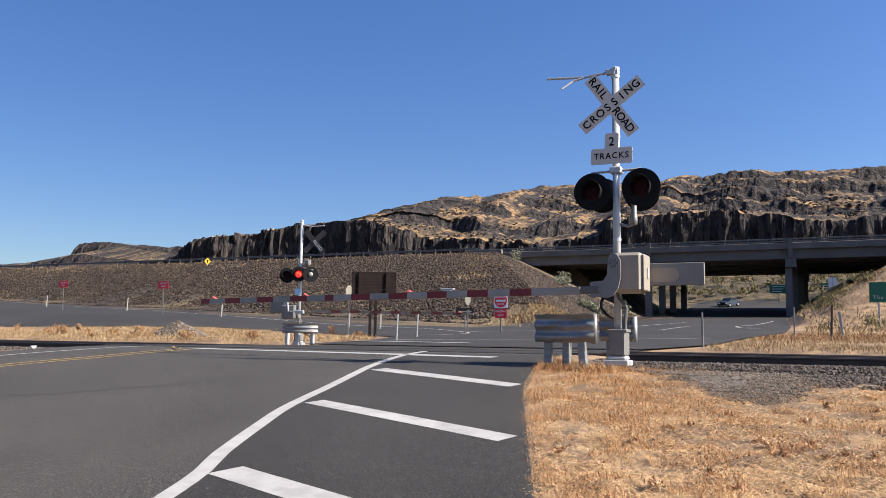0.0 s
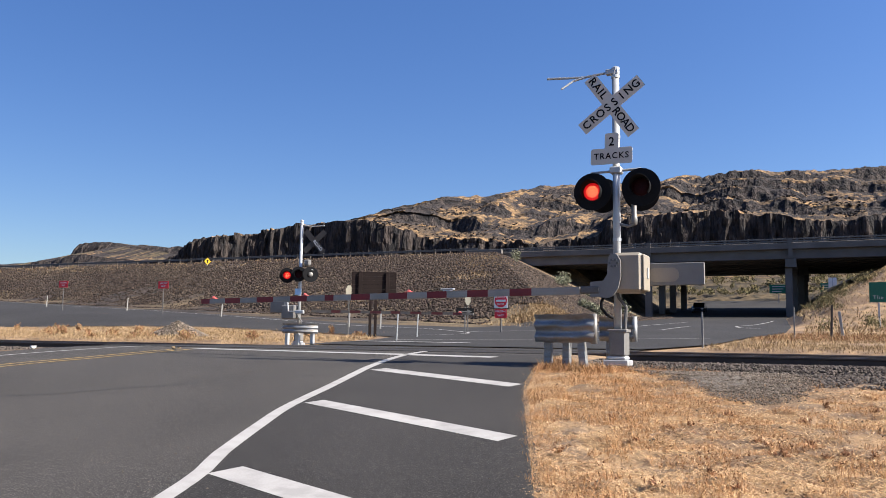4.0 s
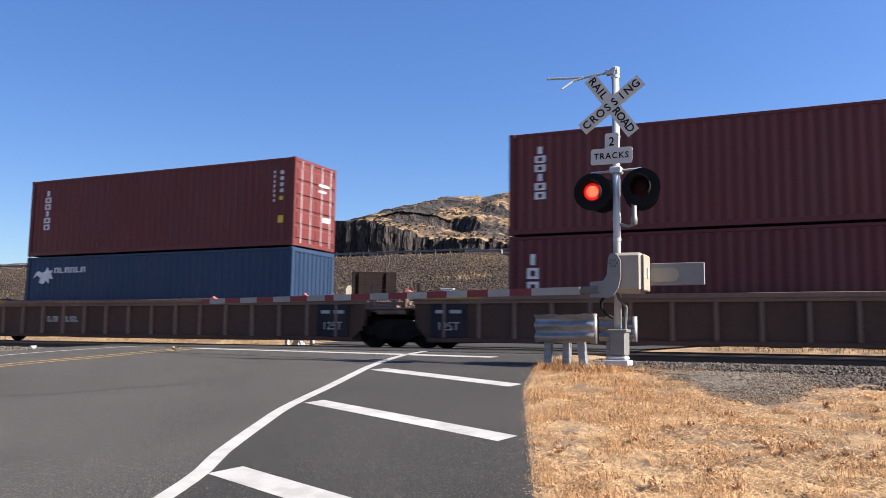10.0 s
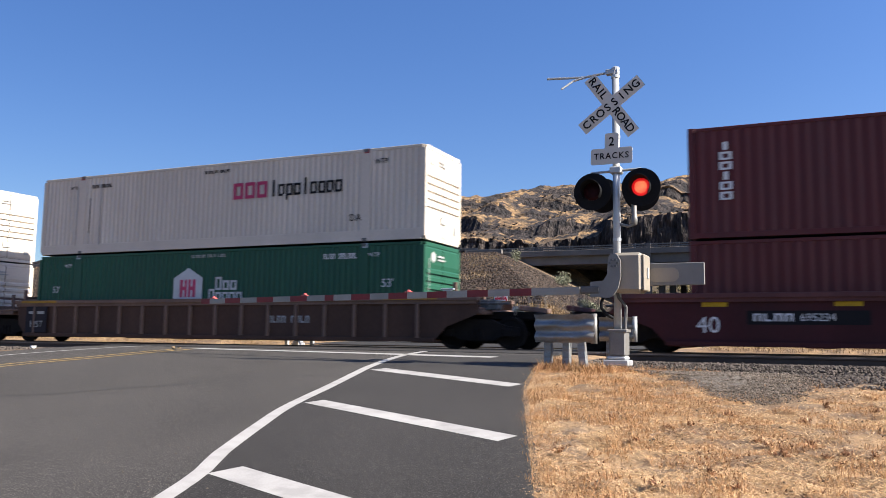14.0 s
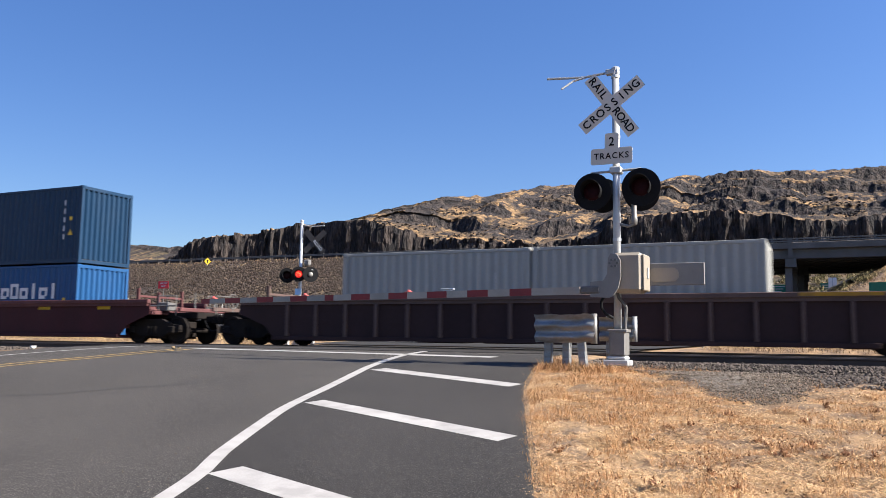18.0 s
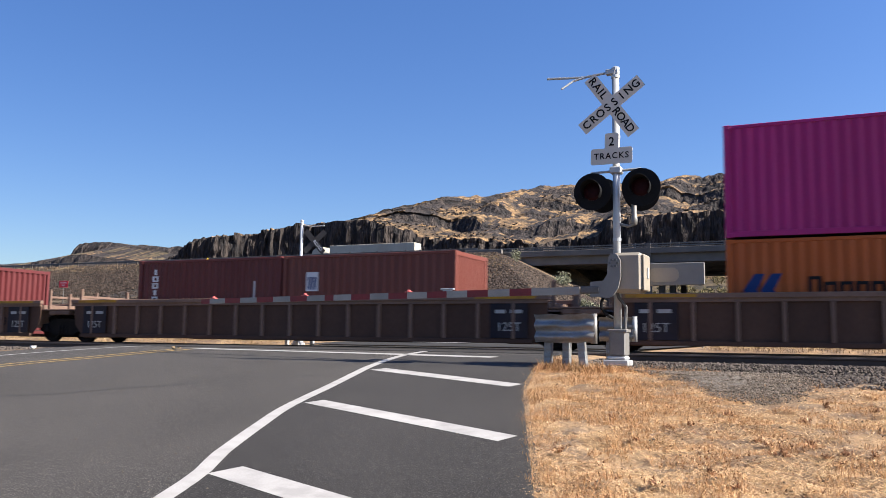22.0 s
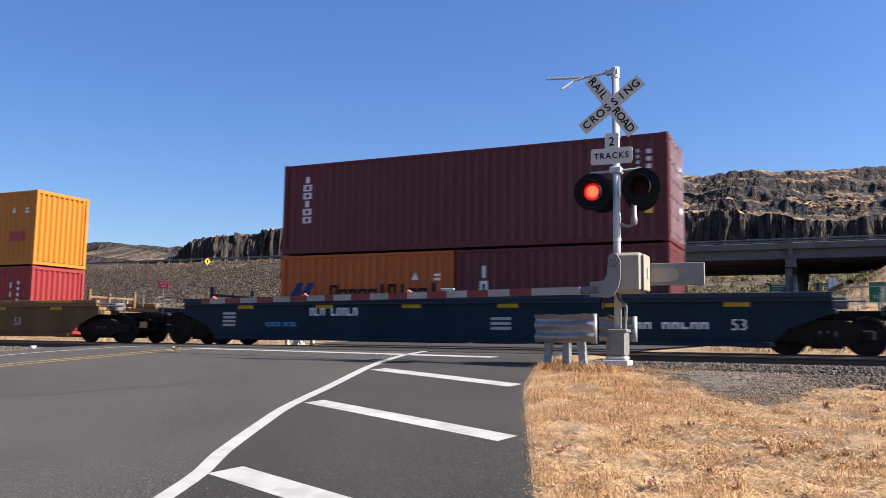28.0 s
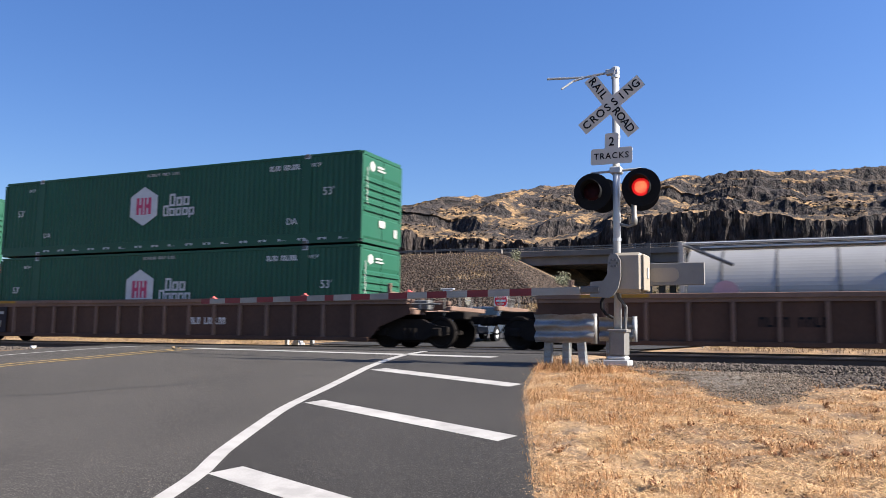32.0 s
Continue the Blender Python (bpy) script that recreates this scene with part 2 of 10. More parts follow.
def text_mesh(words, size, material, align='CENTER', depth=0.003, bold=0.0, spread=1.0):
    key = (words, size, material.name, align, bold, spread)
    if key not in _TEXT:
        cu = bpy.data.curves.new("lettering", 'FONT')
        cu.body, cu.size, cu.align_x, cu.align_y, cu.extrude, cu.offset = words, size, align, 'CENTER', depth, bold
        cu.resolution_u = 3
        cu.space_character = spread
        ob = new("lettering", cu)
        bpy.context.view_layer.update()
        me = bpy.data.meshes.new_from_object(ob.evaluated_get(bpy.context.evaluated_depsgraph_get()))
        bpy.data.objects.remove(ob)
        bpy.data.curves.remove(cu)
        me.materials.clear()
        me.materials.append(material)
        _TEXT[key] = me
    return _TEXT[key]


# stands text up in the x-z plane, readable from -y
UPRIGHT = Matrix.Rotation(radians(90), 4, 'X')


def strip(left, right, lift, n=24, across=4):
    """Verts and faces of a ribbon draped on the land between two polylines of (x, y)."""
    def along(line, t):
        ds = [0.0]
        for p, q in zip(line, line[1:]):
            ds.append(ds[-1] + math.dist(p, q))
        s = t * ds[-1]
        for i in range(len(line) - 1):
            if s <= ds[i + 1] + 1e-9:
                k = (s - ds[i]) / max(1e-9, ds[i + 1] - ds[i])
                return line[i][0] + (line[i + 1][0] - line[i][0]) * k, line[i][1] + (line[i + 1][1] - line[i][1]) * k
        return line[-1]
    vs, fs = [], []
    for i in range(n + 1):
        a, c = along(left, i / n), along(right, i / n)
        for j in range(across + 1):
            x, y = a[0] + (c[0] - a[0]) * j / across, a[1] + (c[1] - a[1]) * j / across
            vs.append((x, y, ground(x, y) + lift))
    w = across + 1
    for i in range(n):
        for j in range(across):
            fs.append((i * w + j, i * w + j + 1, (i + 1) * w + j + 1, (i + 1) * w + j))
    return vs, fs


def curve_pts(pts, n=8):
    """A smooth line through points."""
    out = []
    for i in range(len(pts) - 1):
        p0, p1, p2, p3 = (Vector(pts[max(0, min(len(pts) - 1, k))]) for k in (i - 1, i, i + 1, i + 2))
        for k in range(n):
            t = k / n
            out.append(tuple(0.5 * ((2 * p1) + (p2 - p0) * t + (2 * p0 - 5 * p1 + 4 * p2 - p3) * t * t + (3 * p1 - p0 - 3 * p2 + p3) * t ** 3)))
    out.append(tuple(pts[-1]))
    return out


def offset_line(pts, d):
    out = []
    for i, p in enumerate(pts):
        a, c = pts[max(0, i - 1)], pts[min(len(pts) - 1, i + 1)]
        dx, dy = c[0] - a[0], c[1] - a[1]
        k = math.hypot(dx, dy) or 1
        out.append((p[0] - dy / k * d, p[1] + dx / k * d))
    return out


# ---- ground, one sheet to the horizon ----
def axis_steps(marks):
    out = []
    for a, b, step in marks:
        n = max(1, round((b - a) / step))
        out += [a + (b - a) * i / n for i in range(n)]
    return out + [marks[-1][1]]


GX = axis_steps([(-4200, -700, 250), (-700, -200, 20), (-200, -60, 4), (-60, -24, 1.5), (-24, -5, 0.5), (-5, 3.4, 0.13), (3.4, 14, 0.5), (14, 60, 2), (60, 300, 15), (300, 4200, 250)])
GY = axis_steps([(-4200, -300, 300), (-300, -30, 15), (-30, 2, 2), (2, 3.4, 0.4), (3.4, 12.8, 0.13), (12.8, 32, 0.5), (32, 60, 1.2), (60, 170, 2.5), (170, 400, 12), (400, 4200, 250)])


VERGE_Y, VERGE_X = (0.3, 5.36, 10.3, 13.2, 16.2), (0.1, -1.79, -3.6, -4.4, -4.9)


def rough_ground(x, y):
    z = ground(x, y)
    on_road = (-18.5 < x < -3.0 and -5 < y < 60) or (-20 < x < -3 and y < 180)
    k = 0.0 if on_road else smooth(-2.0, 1.0, x) if y < 27 else 1.0
    k *= 0.0 if 14.6 < y < 27.5 else 1.0
    if y < 1.0 and -40 < x < 60:        # the road lies a little proud behind the crossing
        z -= 0.10 * smooth(1.0, -4.0, y)
        k = 0.0 if x < 12 - y else k
    if 3.4 < y < 13.0 and -5.0 < x < 6.0:      # clumps of the matted verge, flat again at the asphalt
        e = smooth(0.03, 0.5, x - np.interp(y, VERGE_Y, VERGE_X)) * (1 - smooth(11.6, 13.0, y))
        z += e * (0.035 * noise.noise((x * 2.1, y * 2.1, 4)) + 0.03 * noise.noise((x * 5.3, y * 5.3, 8)) + 0.012 * noise.noise((x * 12, y * 12, 2)) + 0.012)
        k = 0.0
    return z + k * (0.05 * noise.noise((x * 0.9, y * 0.9, 0)) + 0.03 * noise.noise((x * 2.5, y * 2.5, 3))) - (0.0 if not on_road else 0.01)


def blend_mat(name, a, b, scale, fine, rough=0.95, lo=0.42, hi=0.58, c=None, bump=0.05, bump_scale=8.0, var=0.25, c_scale=0.08, stretch=(1, 1, 1)):
    """Two or three natural colours mixed in patches."""
    m = bpy.data.materials.new(name)
    m.use_nodes = True
    nt = m.node_tree
    N, L = nt.nodes, nt.links
    bs = N["Principled BSDF"]
    bs.inputs["Roughness"].default_value = rough
    bs.inputs["Specular IOR Level"].default_value = 0.2
    tc = N.new("ShaderNodeTexCoord")
    mp = N.new("ShaderNodeMapping")
    mp.inputs["Scale"].default_value = stretch
    L.new(tc.outputs["Object"], mp.inputs["Vector"])

    def nz(s, d=6.0, r=0.55):
        n = N.new("ShaderNodeTexNoise")
        n.inputs["Scale"].default_value, n.inputs["Detail"].default_value, n.inputs["Roughness"].default_value = s, d, r
        L.new(mp.outputs["Vector"], n.inputs["Vector"])
        return n.outputs["Fac"]

    def ramp(f, l, h, tl=0.0, th=1.0):
        r = N.new("ShaderNodeMapRange")
        r.inputs["From Min"].default_value, r.inputs["From Max"].default_value = l, h
        r.inputs["To Min"].default_value, r.inputs["To Max"].default_value = tl, th
        L.new(f, r.inputs["Value"])
        return r.outputs[0]

    def mix(f, p, q):
        x = N.new("ShaderNodeMix")
        x.data_type = 'RGBA'
        L.new(f, x.inputs["Factor"])
        for v, s in ((p, "A"), (q, "B")):
            if isinstance(v, tuple):
                x.inputs[s].default_value = (*v, 1)
            else:
                L.new(v, x.inputs[s])
        return x.outputs["Result"]
    col = mix(ramp(nz(scale), lo, hi), a, b)
    if c:
        col = mix(ramp(nz(c_scale, 4.0), 0.48, 0.62), col, c)
    hsv = N.new("ShaderNodeHueSaturation")
    L.new(col, hsv.inputs["Color"])
    L.new(ramp(nz(fine, 3.0), 0.3, 0.7, 1 - var, 1 + var), hsv.inputs["Value"])
    L.new(hsv.outputs["Color"], bs.inputs["Base Color"])
    bn = N.new("ShaderNodeBump")
    bn.inputs["Distance"].default_value = bump
    L.new(nz(bump_scale), bn.inputs["Height"])
    L.new(bn.outputs["Normal"], bs.inputs["Normal"])
    return m


DRY_EARTH = blend_mat("dry_grass_earth", (0.295, 0.193, 0.106), (0.17, 0.118, 0.078), 1.6, 22, c=(0.14, 0.09, 0.055), c_scale=0.25, bump=0.06, bump_scale=9)
GRAVEL = blend_mat("grey_gravel", (0.155, 0.13, 0.105), (0.065, 0.054, 0.044), 22, 60, bump=0.03, bump_scale=35, var=0.4)
ROCKY = blend_mat("stony_bank", (0.058, 0.043, 0.035), (0.02, 0.018, 0.016), 0.9, 5, c=(0.13, 0.095, 0.055), c_scale=0.06, bump=0.25, bump_scale=2.0, var=0.35)
BASALT = blend_mat("basalt_cliff", (0.049, 0.039, 0.035), (0.017, 0.0155, 0.016), 0.5, 2.2, bump=1.5, bump_scale=1.1, var=0.6, stretch=(1, 1, 0.22))
HILL_GRASS = blend_mat("dry_hill_grass", (0.22, 0.138, 0.070), (0.036, 0.028, 0.023), 0.34, 1.6, c=(0.066, 0.048, 0.034), c_scale=0.11, bump=1.2, bump_scale=0.8, var=0.5, lo=0.44, hi=0.60)
BRUSH_EARTH = blend_mat("sagebrush_earth", (0.098, 0.072, 0.042), (0.038, 0.032, 0.023), 0.35, 2, bump=0.4, bump_scale=0.8, var=0.35)

RAMP_N = [(-420, 70), (-150, 50), (-90, 42), (-52, 39.2), (-42, 42), (-35, 42.5), (-26, 39.5), (-19.0, 35.6)]
RAMP_F = [(-420, 110), (-150, 92), (-111, 83), (-78, 71), (-66, 66), (-44, 56.6), (-30, 50.5), (-20.5, 52)]

_v = [(x, y, rough_ground(x, y)) for y in GY for x in GX]
_w = len(GX)
LAND = np.array([p[2] for p in _v]).reshape(len(GY), _w)


def surface(x, y):
    """Heights of the built ground sheet under many points."""
    gx, gy = np.asarray(GX), np.asarray(GY)
    i, j = np.clip(np.searchsorted(gx, x) - 1, 0, len(GX) - 2), np.clip(np.searchsorted(gy, y) - 1, 0, len(GY) - 2)
    u, v = (x - gx[i]) / (gx[i + 1] - gx[i]), (y - gy[j]) / (gy[j + 1] - gy[j])
    return (LAND[j, i] * (1 - u) + LAND[j, i + 1] * u) * (1 - v) + (LAND[j + 1, i] * (1 - u) + LAND[j + 1, i + 1] * u) * v


_f, _fm = [], []
for j in range(len(GY) - 1):
    for i in range(_w - 1):
        _f.append((j * _w + i, j * _w + i + 1, (j + 1) * _w + i + 1, (j + 1) * _w + i))
        cx, cy = (GX[i] + GX[i + 1]) / 2, (GY[j] + GY[j + 1]) / 2
        yt = lerp_table(TOE, cx)
        # unseen land far behind the camera takes darker earth, to cut bounced light
        _fm.append(1 if (yt - 4.5 < cy or (cx < -16 and cy > 42 and cy > lerp_table(RAMP_F, cx) - 1.0)) and cx < -4 and cy < 110 else 2 if cy > 120 or cy < -90 else 0)
tagged(put("ground", mesh_of("ground", _v, _f, [DRY_EARTH, ROCKY, BRUSH_EARTH], True, _fm)), "dry straw-coloured grassland and stony highway bank", "ground", kind="structure")


# ---- mesa: basalt cliffs above the highway ----
CLIFF_Z = [(-900, 18), (-420, 20), (-215, 23), (-194, 26.5), (-187.2, 29.6), (-183.1, 31.4), (-175.0, 31.8), (-165.0, 32.5), (-157.0, 33.9), (-153.2, 34.1), (-150.9, 34.9), (-148.0, 35.4), (-135.8, 35.2), (-120.2, 34.6), (-115.5, 33.8), (-110.9, 32.5), (-102.7, 29.7), (-98.3, 28.9), (-83.0, 27.5), (-74.9, 26.5), (-67.9, 26.1), (-61.0, 27.0), (-52.1, 27.4), (-50.3, 28.3), (-48.8, 31.2), (-35.1, 31.9), (-18.0, 31.8), (-13.0, 30.6), (-6.9, 30.4), (-3.9, 29.0), (-1.0, 28.5), (13.6, 29.3), (60, 30), (300, 30)]
CLIFF_Y = [(-900, 203), (-192, 205), (-184, 203), (-174, 201.5), (-168, 204.5), (-150, 208.5), (-139, 209.5), (-131, 203.5), (-113, 202.5), (-106, 207.0), (-98, 208.5), (-90, 203), (-66, 204.5), (-55, 207), (-48, 202), (-24, 203), (-4, 202), (14, 204), (300, 203)]
RIDGE_Z = [(-900, 19), (-420, 22), (-205, 24.5), (-187, 30.6), (-170, 33.0), (-150, 36.0), (-134, 37.0), (-130.5, 41), (-127.0, 46.5), (-123.5, 49.8), (-120.4, 52.6), (-115.8, 54.5), (-110.2, 55.0), (-103.7, 57.4), (-98.3, 58.8), (-88.8, 59.4), (-50.6, 59.2), (-46.0, 60.6), (-38.7, 60.6), (-36.8, 59.9), (-30.0, 60.4), (-6.1, 59.8), (7.7, 58.9), (20.8, 59.6), (80, 60), (300, 60)]
RIDGE_Y = [(-900, 214), (-140, 216), (-130, 236), (-123, 264), (-115, 280), (-103, 290), (-90, 296), (-60, 300), (300, 300)]


def build_mesa():
    """A wall of basalt columns, then a slope in four broken ledges up to the ridge."""
    xs = axis_steps([(-900, -420, 12), (-420, -200, 2.0), (-200, 34, 0.42), (34, 300, 12)])
    rows, kinds = [], []
    rnd = random.Random(5)
    cols = [(rnd.uniform(-0.75, 0.55), rnd.uniform(-0.7, 0.45), rnd.uniform(-0.6, 0.6)) for _ in range(1500)]

    def nz(a, b, c=0.0):
        return noise.noise((a, b, c))
    for x in xs:
        k0 = int((x + 900) / 1.25 + 1.6 * nz(x * 0.21, 0)) % 1500
        dy, dz, dt = cols[k0]
        plain = 1 - 0.8 * smooth(-137, -131, x) * (1 - smooth(-114, -108, x)) - 0.35 * smooth(-46, -40, x)
        dy, dz = dy * plain, dz * plain
        gully = max(0.0, abs(nz(x * 0.055, 11.0)) - 0.28) * 7.0
        c = lerp_table(CLIFF_Z, x) + nz(x * 0.23, 0.3, 8) * 0.5
        r = lerp_table(RIDGE_Z, x) - 0.5 + nz(x * 0.16, 8.3, 4) * 0.7 + nz(x * 0.6, 1.3, 8) * 0.3
        yc = lerp_table(CLIFF_Y, x) + nz(x * 0.12, 5.1) * 1.6 + abs(nz(x * 0.4, 9)) * 1.2 + gully * 0.4
        yr = lerp_table(RIDGE_Y, x)
        up = r - c
        talus = 13 + (c - 13) * (0.26 + 0.2 * nz(x * 0.06, 4, 4))
        row = [(150, 5.5), (166, 11.5), (176, 13.5), (yc - 9, 0.5 * (13.5 + talus)), (yc - 1.2, talus + 0.4 * nz(x * 0.7, 3, 3))]
        kind = [2, 2, 2, 1, 1]
        for k in range(1, 9):
            step = 0.55 if (k + int(4 * dt)) % 4 == 0 else 0.0
            row.append((yc - 0.8 + dy + k * 0.18 + step + 0.5 * plain * nz(x * 0.9, k * 1.3, 2), talus + (c + dz - talus) * k / 8))
            kind.append(0)
        # ledges: place along the slope, share of its rise, how much they stand out here
        at, y0, rise = 0.0, yc + 2.0, 0.0
        ledges = []
        for k in range(4):
            s = 0.15 + 0.21 * k + 0.12 * nz(x * 0.013, k * 9.1, 1) + 0.03 * nz(x * 0.07, k * 3.3, 2)
            a = min(1.0, max(0.0, 0.42 + 2.3 * nz(x * 0.024, k * 5.7, 6) + 0.7 * nz(x * 0.11, k * 4.7, 5)))
            ledges.append((max(s, ledges[-1][0] + 0.04) if ledges else max(s, 0.04), a * (0.14, 0.13, 0.12, 0.12)[k]))
        free = 1 - sum(h for _, h in ledges)
        span = yr - yc - 2.0
        low = 0.0
        for j, (s, h) in enumerate(ledges + [(1.0, 0.0)]):
            for i in range(1, 6):
                t = low + (s - low) * i / 5
                row.append((y0 + span * t, c + up * (free * t + rise)))
                kind.append(1)
            if j < 4:
                for i in range(1, 4):
                    row.append((y0 + span * s + 0.9 * i + (0.5 * dy + 0.6 * nz(x * 0.5, i * 1.7, j)) * min(1.0, h * 9), c + up * (free * s + rise + h * i / 3)))
                    kind.append(0 if h * up > 0.9 else 1)
                rise += h
            low = s
        row = [(y, z + (0.45 * nz(x * 0.25, y * 0.25, 1) + 0.4 * nz(x * 0.8, y * 0.5, 7) * min(1.0, up / 8) if y > yc + 3 else 0)) for y, z in row]
        row += [(yr + 30, r + 0.3), (420, r + 1), (900, r - 8), (1500, 16)]
        kind += [1, 1, 1, 1]
        rows.append([(x, y, z) for y, z in row])
        kinds.append(kind)
    m = len(rows[0])
    fs, fm = [], []
    for i in range(len(rows) - 1):
        for j in range(m - 1):
            fs.append((i * m + j, (i + 1) * m + j, (i + 1) * m + j + 1, i * m + j + 1))
            k = kinds[i][j + 1]
            if k == 1 and j > 13 and nz(rows[i][j][0] * 0.10, rows[i][j][1] * 0.06, 3) + 0.5 * nz(rows[i][j][0] * 0.5, rows[i][j][1] * 0.4, 9) > 0.02:
                k = 0
            fm.append(k)
    tagged(put("mesa", mesh_of("mesa", [p for r in rows for p in r], fs, [BASALT, HILL_GRASS, BRUSH_EARTH], False, fm)), "dark basalt cliffs in tiers with straw-coloured grassy benches", "mesa", kind="structure")
    # far butte that closes the view along the river
    vs, fs, fm = [], [], []
    tab = [(-1300, 44), (-694, 49), (-540, 50.0), (-504, 50.2), (-490, 51.8), (-471, 52.4), (-467, 54.3), (-464, 56.9), (-461, 61.9), (-456, 62.5), (-446, 62.9), (-435, 62.5), (-423, 61.3), (-413, 59.4), (-408, 58.8), (-405, 59.8), (-398, 58.8), (-390, 58.2), (-382, 56.8), (-374, 57.6), (-368, 56.7), (-357, 55.5), (-334, 51.2), (-260, 40)]
    rim = [(-1300, 42), (-480, 50.5), (-466, 52.0), (-462, 54.5), (-440, 55.5), (-424, 58.5), (-412, 58.0), (-404, 56.5), (-384, 54.0), (-260, 38)]
    xs = axis_steps([(-1300, -640, 22), (-640, -300, 1.3), (-300, -260, 8)])
    for x in xs:
        dy = cols[int((x + 1400) / 2.6 + nz(x * 0.2, 1)) % 1500][0]
        t = lerp_table(tab, x) + nz(x * 0.25, 1, 1) * 0.5 + nz(x * 0.8, 2, 1) * 0.3
        b = min(lerp_table(rim, x), t - 0.6) + nz(x * 0.1, 7) * 0.6
        n1 = nz(x * 0.03, 3, 3) * 8 + nz(x * 0.12, 4, 3) * 4
        e = b - 9
        vs += [(x, 330, 9), (x, 352 + n1, 9 + e * 0.55), (x, 362 + n1 * 0.8, 9 + e * 0.72), (x, 366 + n1 * 0.8 + dy, 9 + e * 0.83), (x, 380 + n1 * 0.4, 9 + e * 0.90 + nz(x * 0.4, 5)), (x, 396 + dy, b)]
        vs += [(x, 398 + dy * 2, b + (t - b) * 0.5), (x, 401 + dy, t), (x, 520, t + 1), (x, 1500, 20)]
    for i in range(len(xs) - 1):
        for j in range(9):
            fs.append((i * 10 + j, (i + 1) * 10 + j, (i + 1) * 10 + j + 1, i * 10 + j + 1))
            fm.append(0 if j in (2, 5, 6) or nz(xs[i] * 0.09, j * 3.7, 2) + 0.5 * nz(xs[i] * 0.4, j * 2.3, 6) > -0.06 else 2 if nz(xs[i] * 0.06, j * 1.9, 4) + 0.6 * nz(xs[i] * 0.5, j * 5.1, 3) > -0.22 else 1)
    tagged(put("butte", mesh_of("butte", vs, fs, [BASALT, HILL_GRASS, BRUSH_EARTH], False, fm)), "low rocky butte with a dark rim far away", "butte", kind="structure")


build_mesa()


# ---- roads ----
def ribbon(name, left, right, lift, material, label, n=60, across=8, category="road", kind="structure"):
    vs, fs = strip(left, right, lift, n, across)
    return tagged(put(name, mesh_of(name, vs, [f[::-1] for f in fs], material, True)), label, category, kind=kind)


ROAD_R = [(30, -60), (4.0, -10), (1.6, -3.5), (0.1, 0.3), (-1.79, 5.36), (-3.6, 10.3), (-4.4, 13.2), (-4.9, 16.2), (-5.2, 26.2), (-3.6, 31), (-2.95, 39.6), (-1.76, 46.4), (-1.8, 57), (-3.3, 90), (-4, 120), (-4, 176)]
ROAD_L = [(4, -66), (-12, -22), (-16.2, -3.5), (-17.2, 2), (-17.5, 5.4), (-17.5, 10.3), (-17.5, 13.2), (-17.6, 16.2), (-18.2, 26.2), (-17.6, 31), (-19.5, 37), (-21.5, 48), (-21, 56), (-19.5, 90), (-19.5, 120), (-19.5, 176)]
ribbon("road", ROAD_L[:9], ROAD_R[:9], 0.012, ASPHALT, "dark grey patched asphalt two-lane road", 90, 20)
ribbon("road", ROAD_L[8:], ROAD_R[8:], 0.05, ASPHALT_FAR, "worn grey asphalt road under the highway", 80, 14)
ribbon("ramp", RAMP_F, RAMP_N, 0.03, ASPHALT_FAR, "worn grey asphalt highway ramp", 90, 10)
ribbon("highway", [(-900, 133), (-41, 133)], [(-900, 108), (-41, 108)], 0.05, ASPHALT_FAR, "raised highway carriageway", 30, 2)
ribbon("highway", [(16, 133), (700, 133)], [(16, 108), (700, 108)], 0.05, ASPHALT_FAR, "raised highway carriageway", 30, 2)


def paint(name, pts, width, material, lift=0.02, n=40, label=""):
    left, right = offset_line(pts, width / 2), offset_line(pts, -width / 2)
    vs, fs = strip(left, right, lift, n, 1)
    return tagged(put(name, mesh_of(name, vs, [f[::-1] for f in fs], material, True)), label, "road marking", kind="structure")


EDGE = curve_pts([(-0.9, -6.0), (-2.6, -0.2), (-4.15, 4.45), (-4.75, 5.75), (-5.28, 6.98), (-5.72, 8.08), (-6.23, 9.75), (-6.64, 11.05), (-7.02, 12.25), (-7.5, 14.1), (-7.98, 16.2), (-8.85, 18.8)], 5)
_inner = [p for p in EDGE if p[1] < 16.2]
ribbon("shoulder", _inner, [(float(np.interp(q, [b for _, b in ROAD_R[:9]], [a for a, _ in ROAD_R[:9]])) - 0.012, q) for _, q in _inner], 0.016, SHOULDER, "darker asphalt shoulder inside the curved edge line", 80, 10)
paint("lane_line", EDGE, 0.15, WHITE_PAINT, n=80, label="curved solid white edge line")
for l, r in ((((-4.23, 5.39), (-2.2, 4.61)), ((-4.34, 5.10), (-2.25, 4.30))), (((-5.58, 8.62), (-2.57, 7.23)), ((-5.68, 8.35), (-2.66, 6.95))), (((-6.60, 12.05), (-3.74, 10.70)), ((-6.73, 11.75), (-3.82, 10.40)))):
    vs, fs = strip(l, r, 0.02, 12, 1)
    tagged(put("hatch_bar", mesh_of("hatch_bar", vs, [f[::-1] for f in fs], WHITE_PAINT)), "broad slanted white hatch bar on asphalt", "road marking", "hatch bars", "structure")
paint("stop_line", [(-13.65, 15.5), (-5.68, 14.68)], 0.36, WHITE_PAINT, n=16, label="broad white stop line before the tracks")
for o in (-0.2, 0.2):
    paint("centre_line", offset_line(curve_pts([(-9, -22), (-13.2, -3), (-14.1, 6), (-14.05, 10.6), (-13.65, 12.6), (-13.68, 15.2)], 5), o), 0.075, YELLOW_PAINT, n=50, label="double yellow centre line")
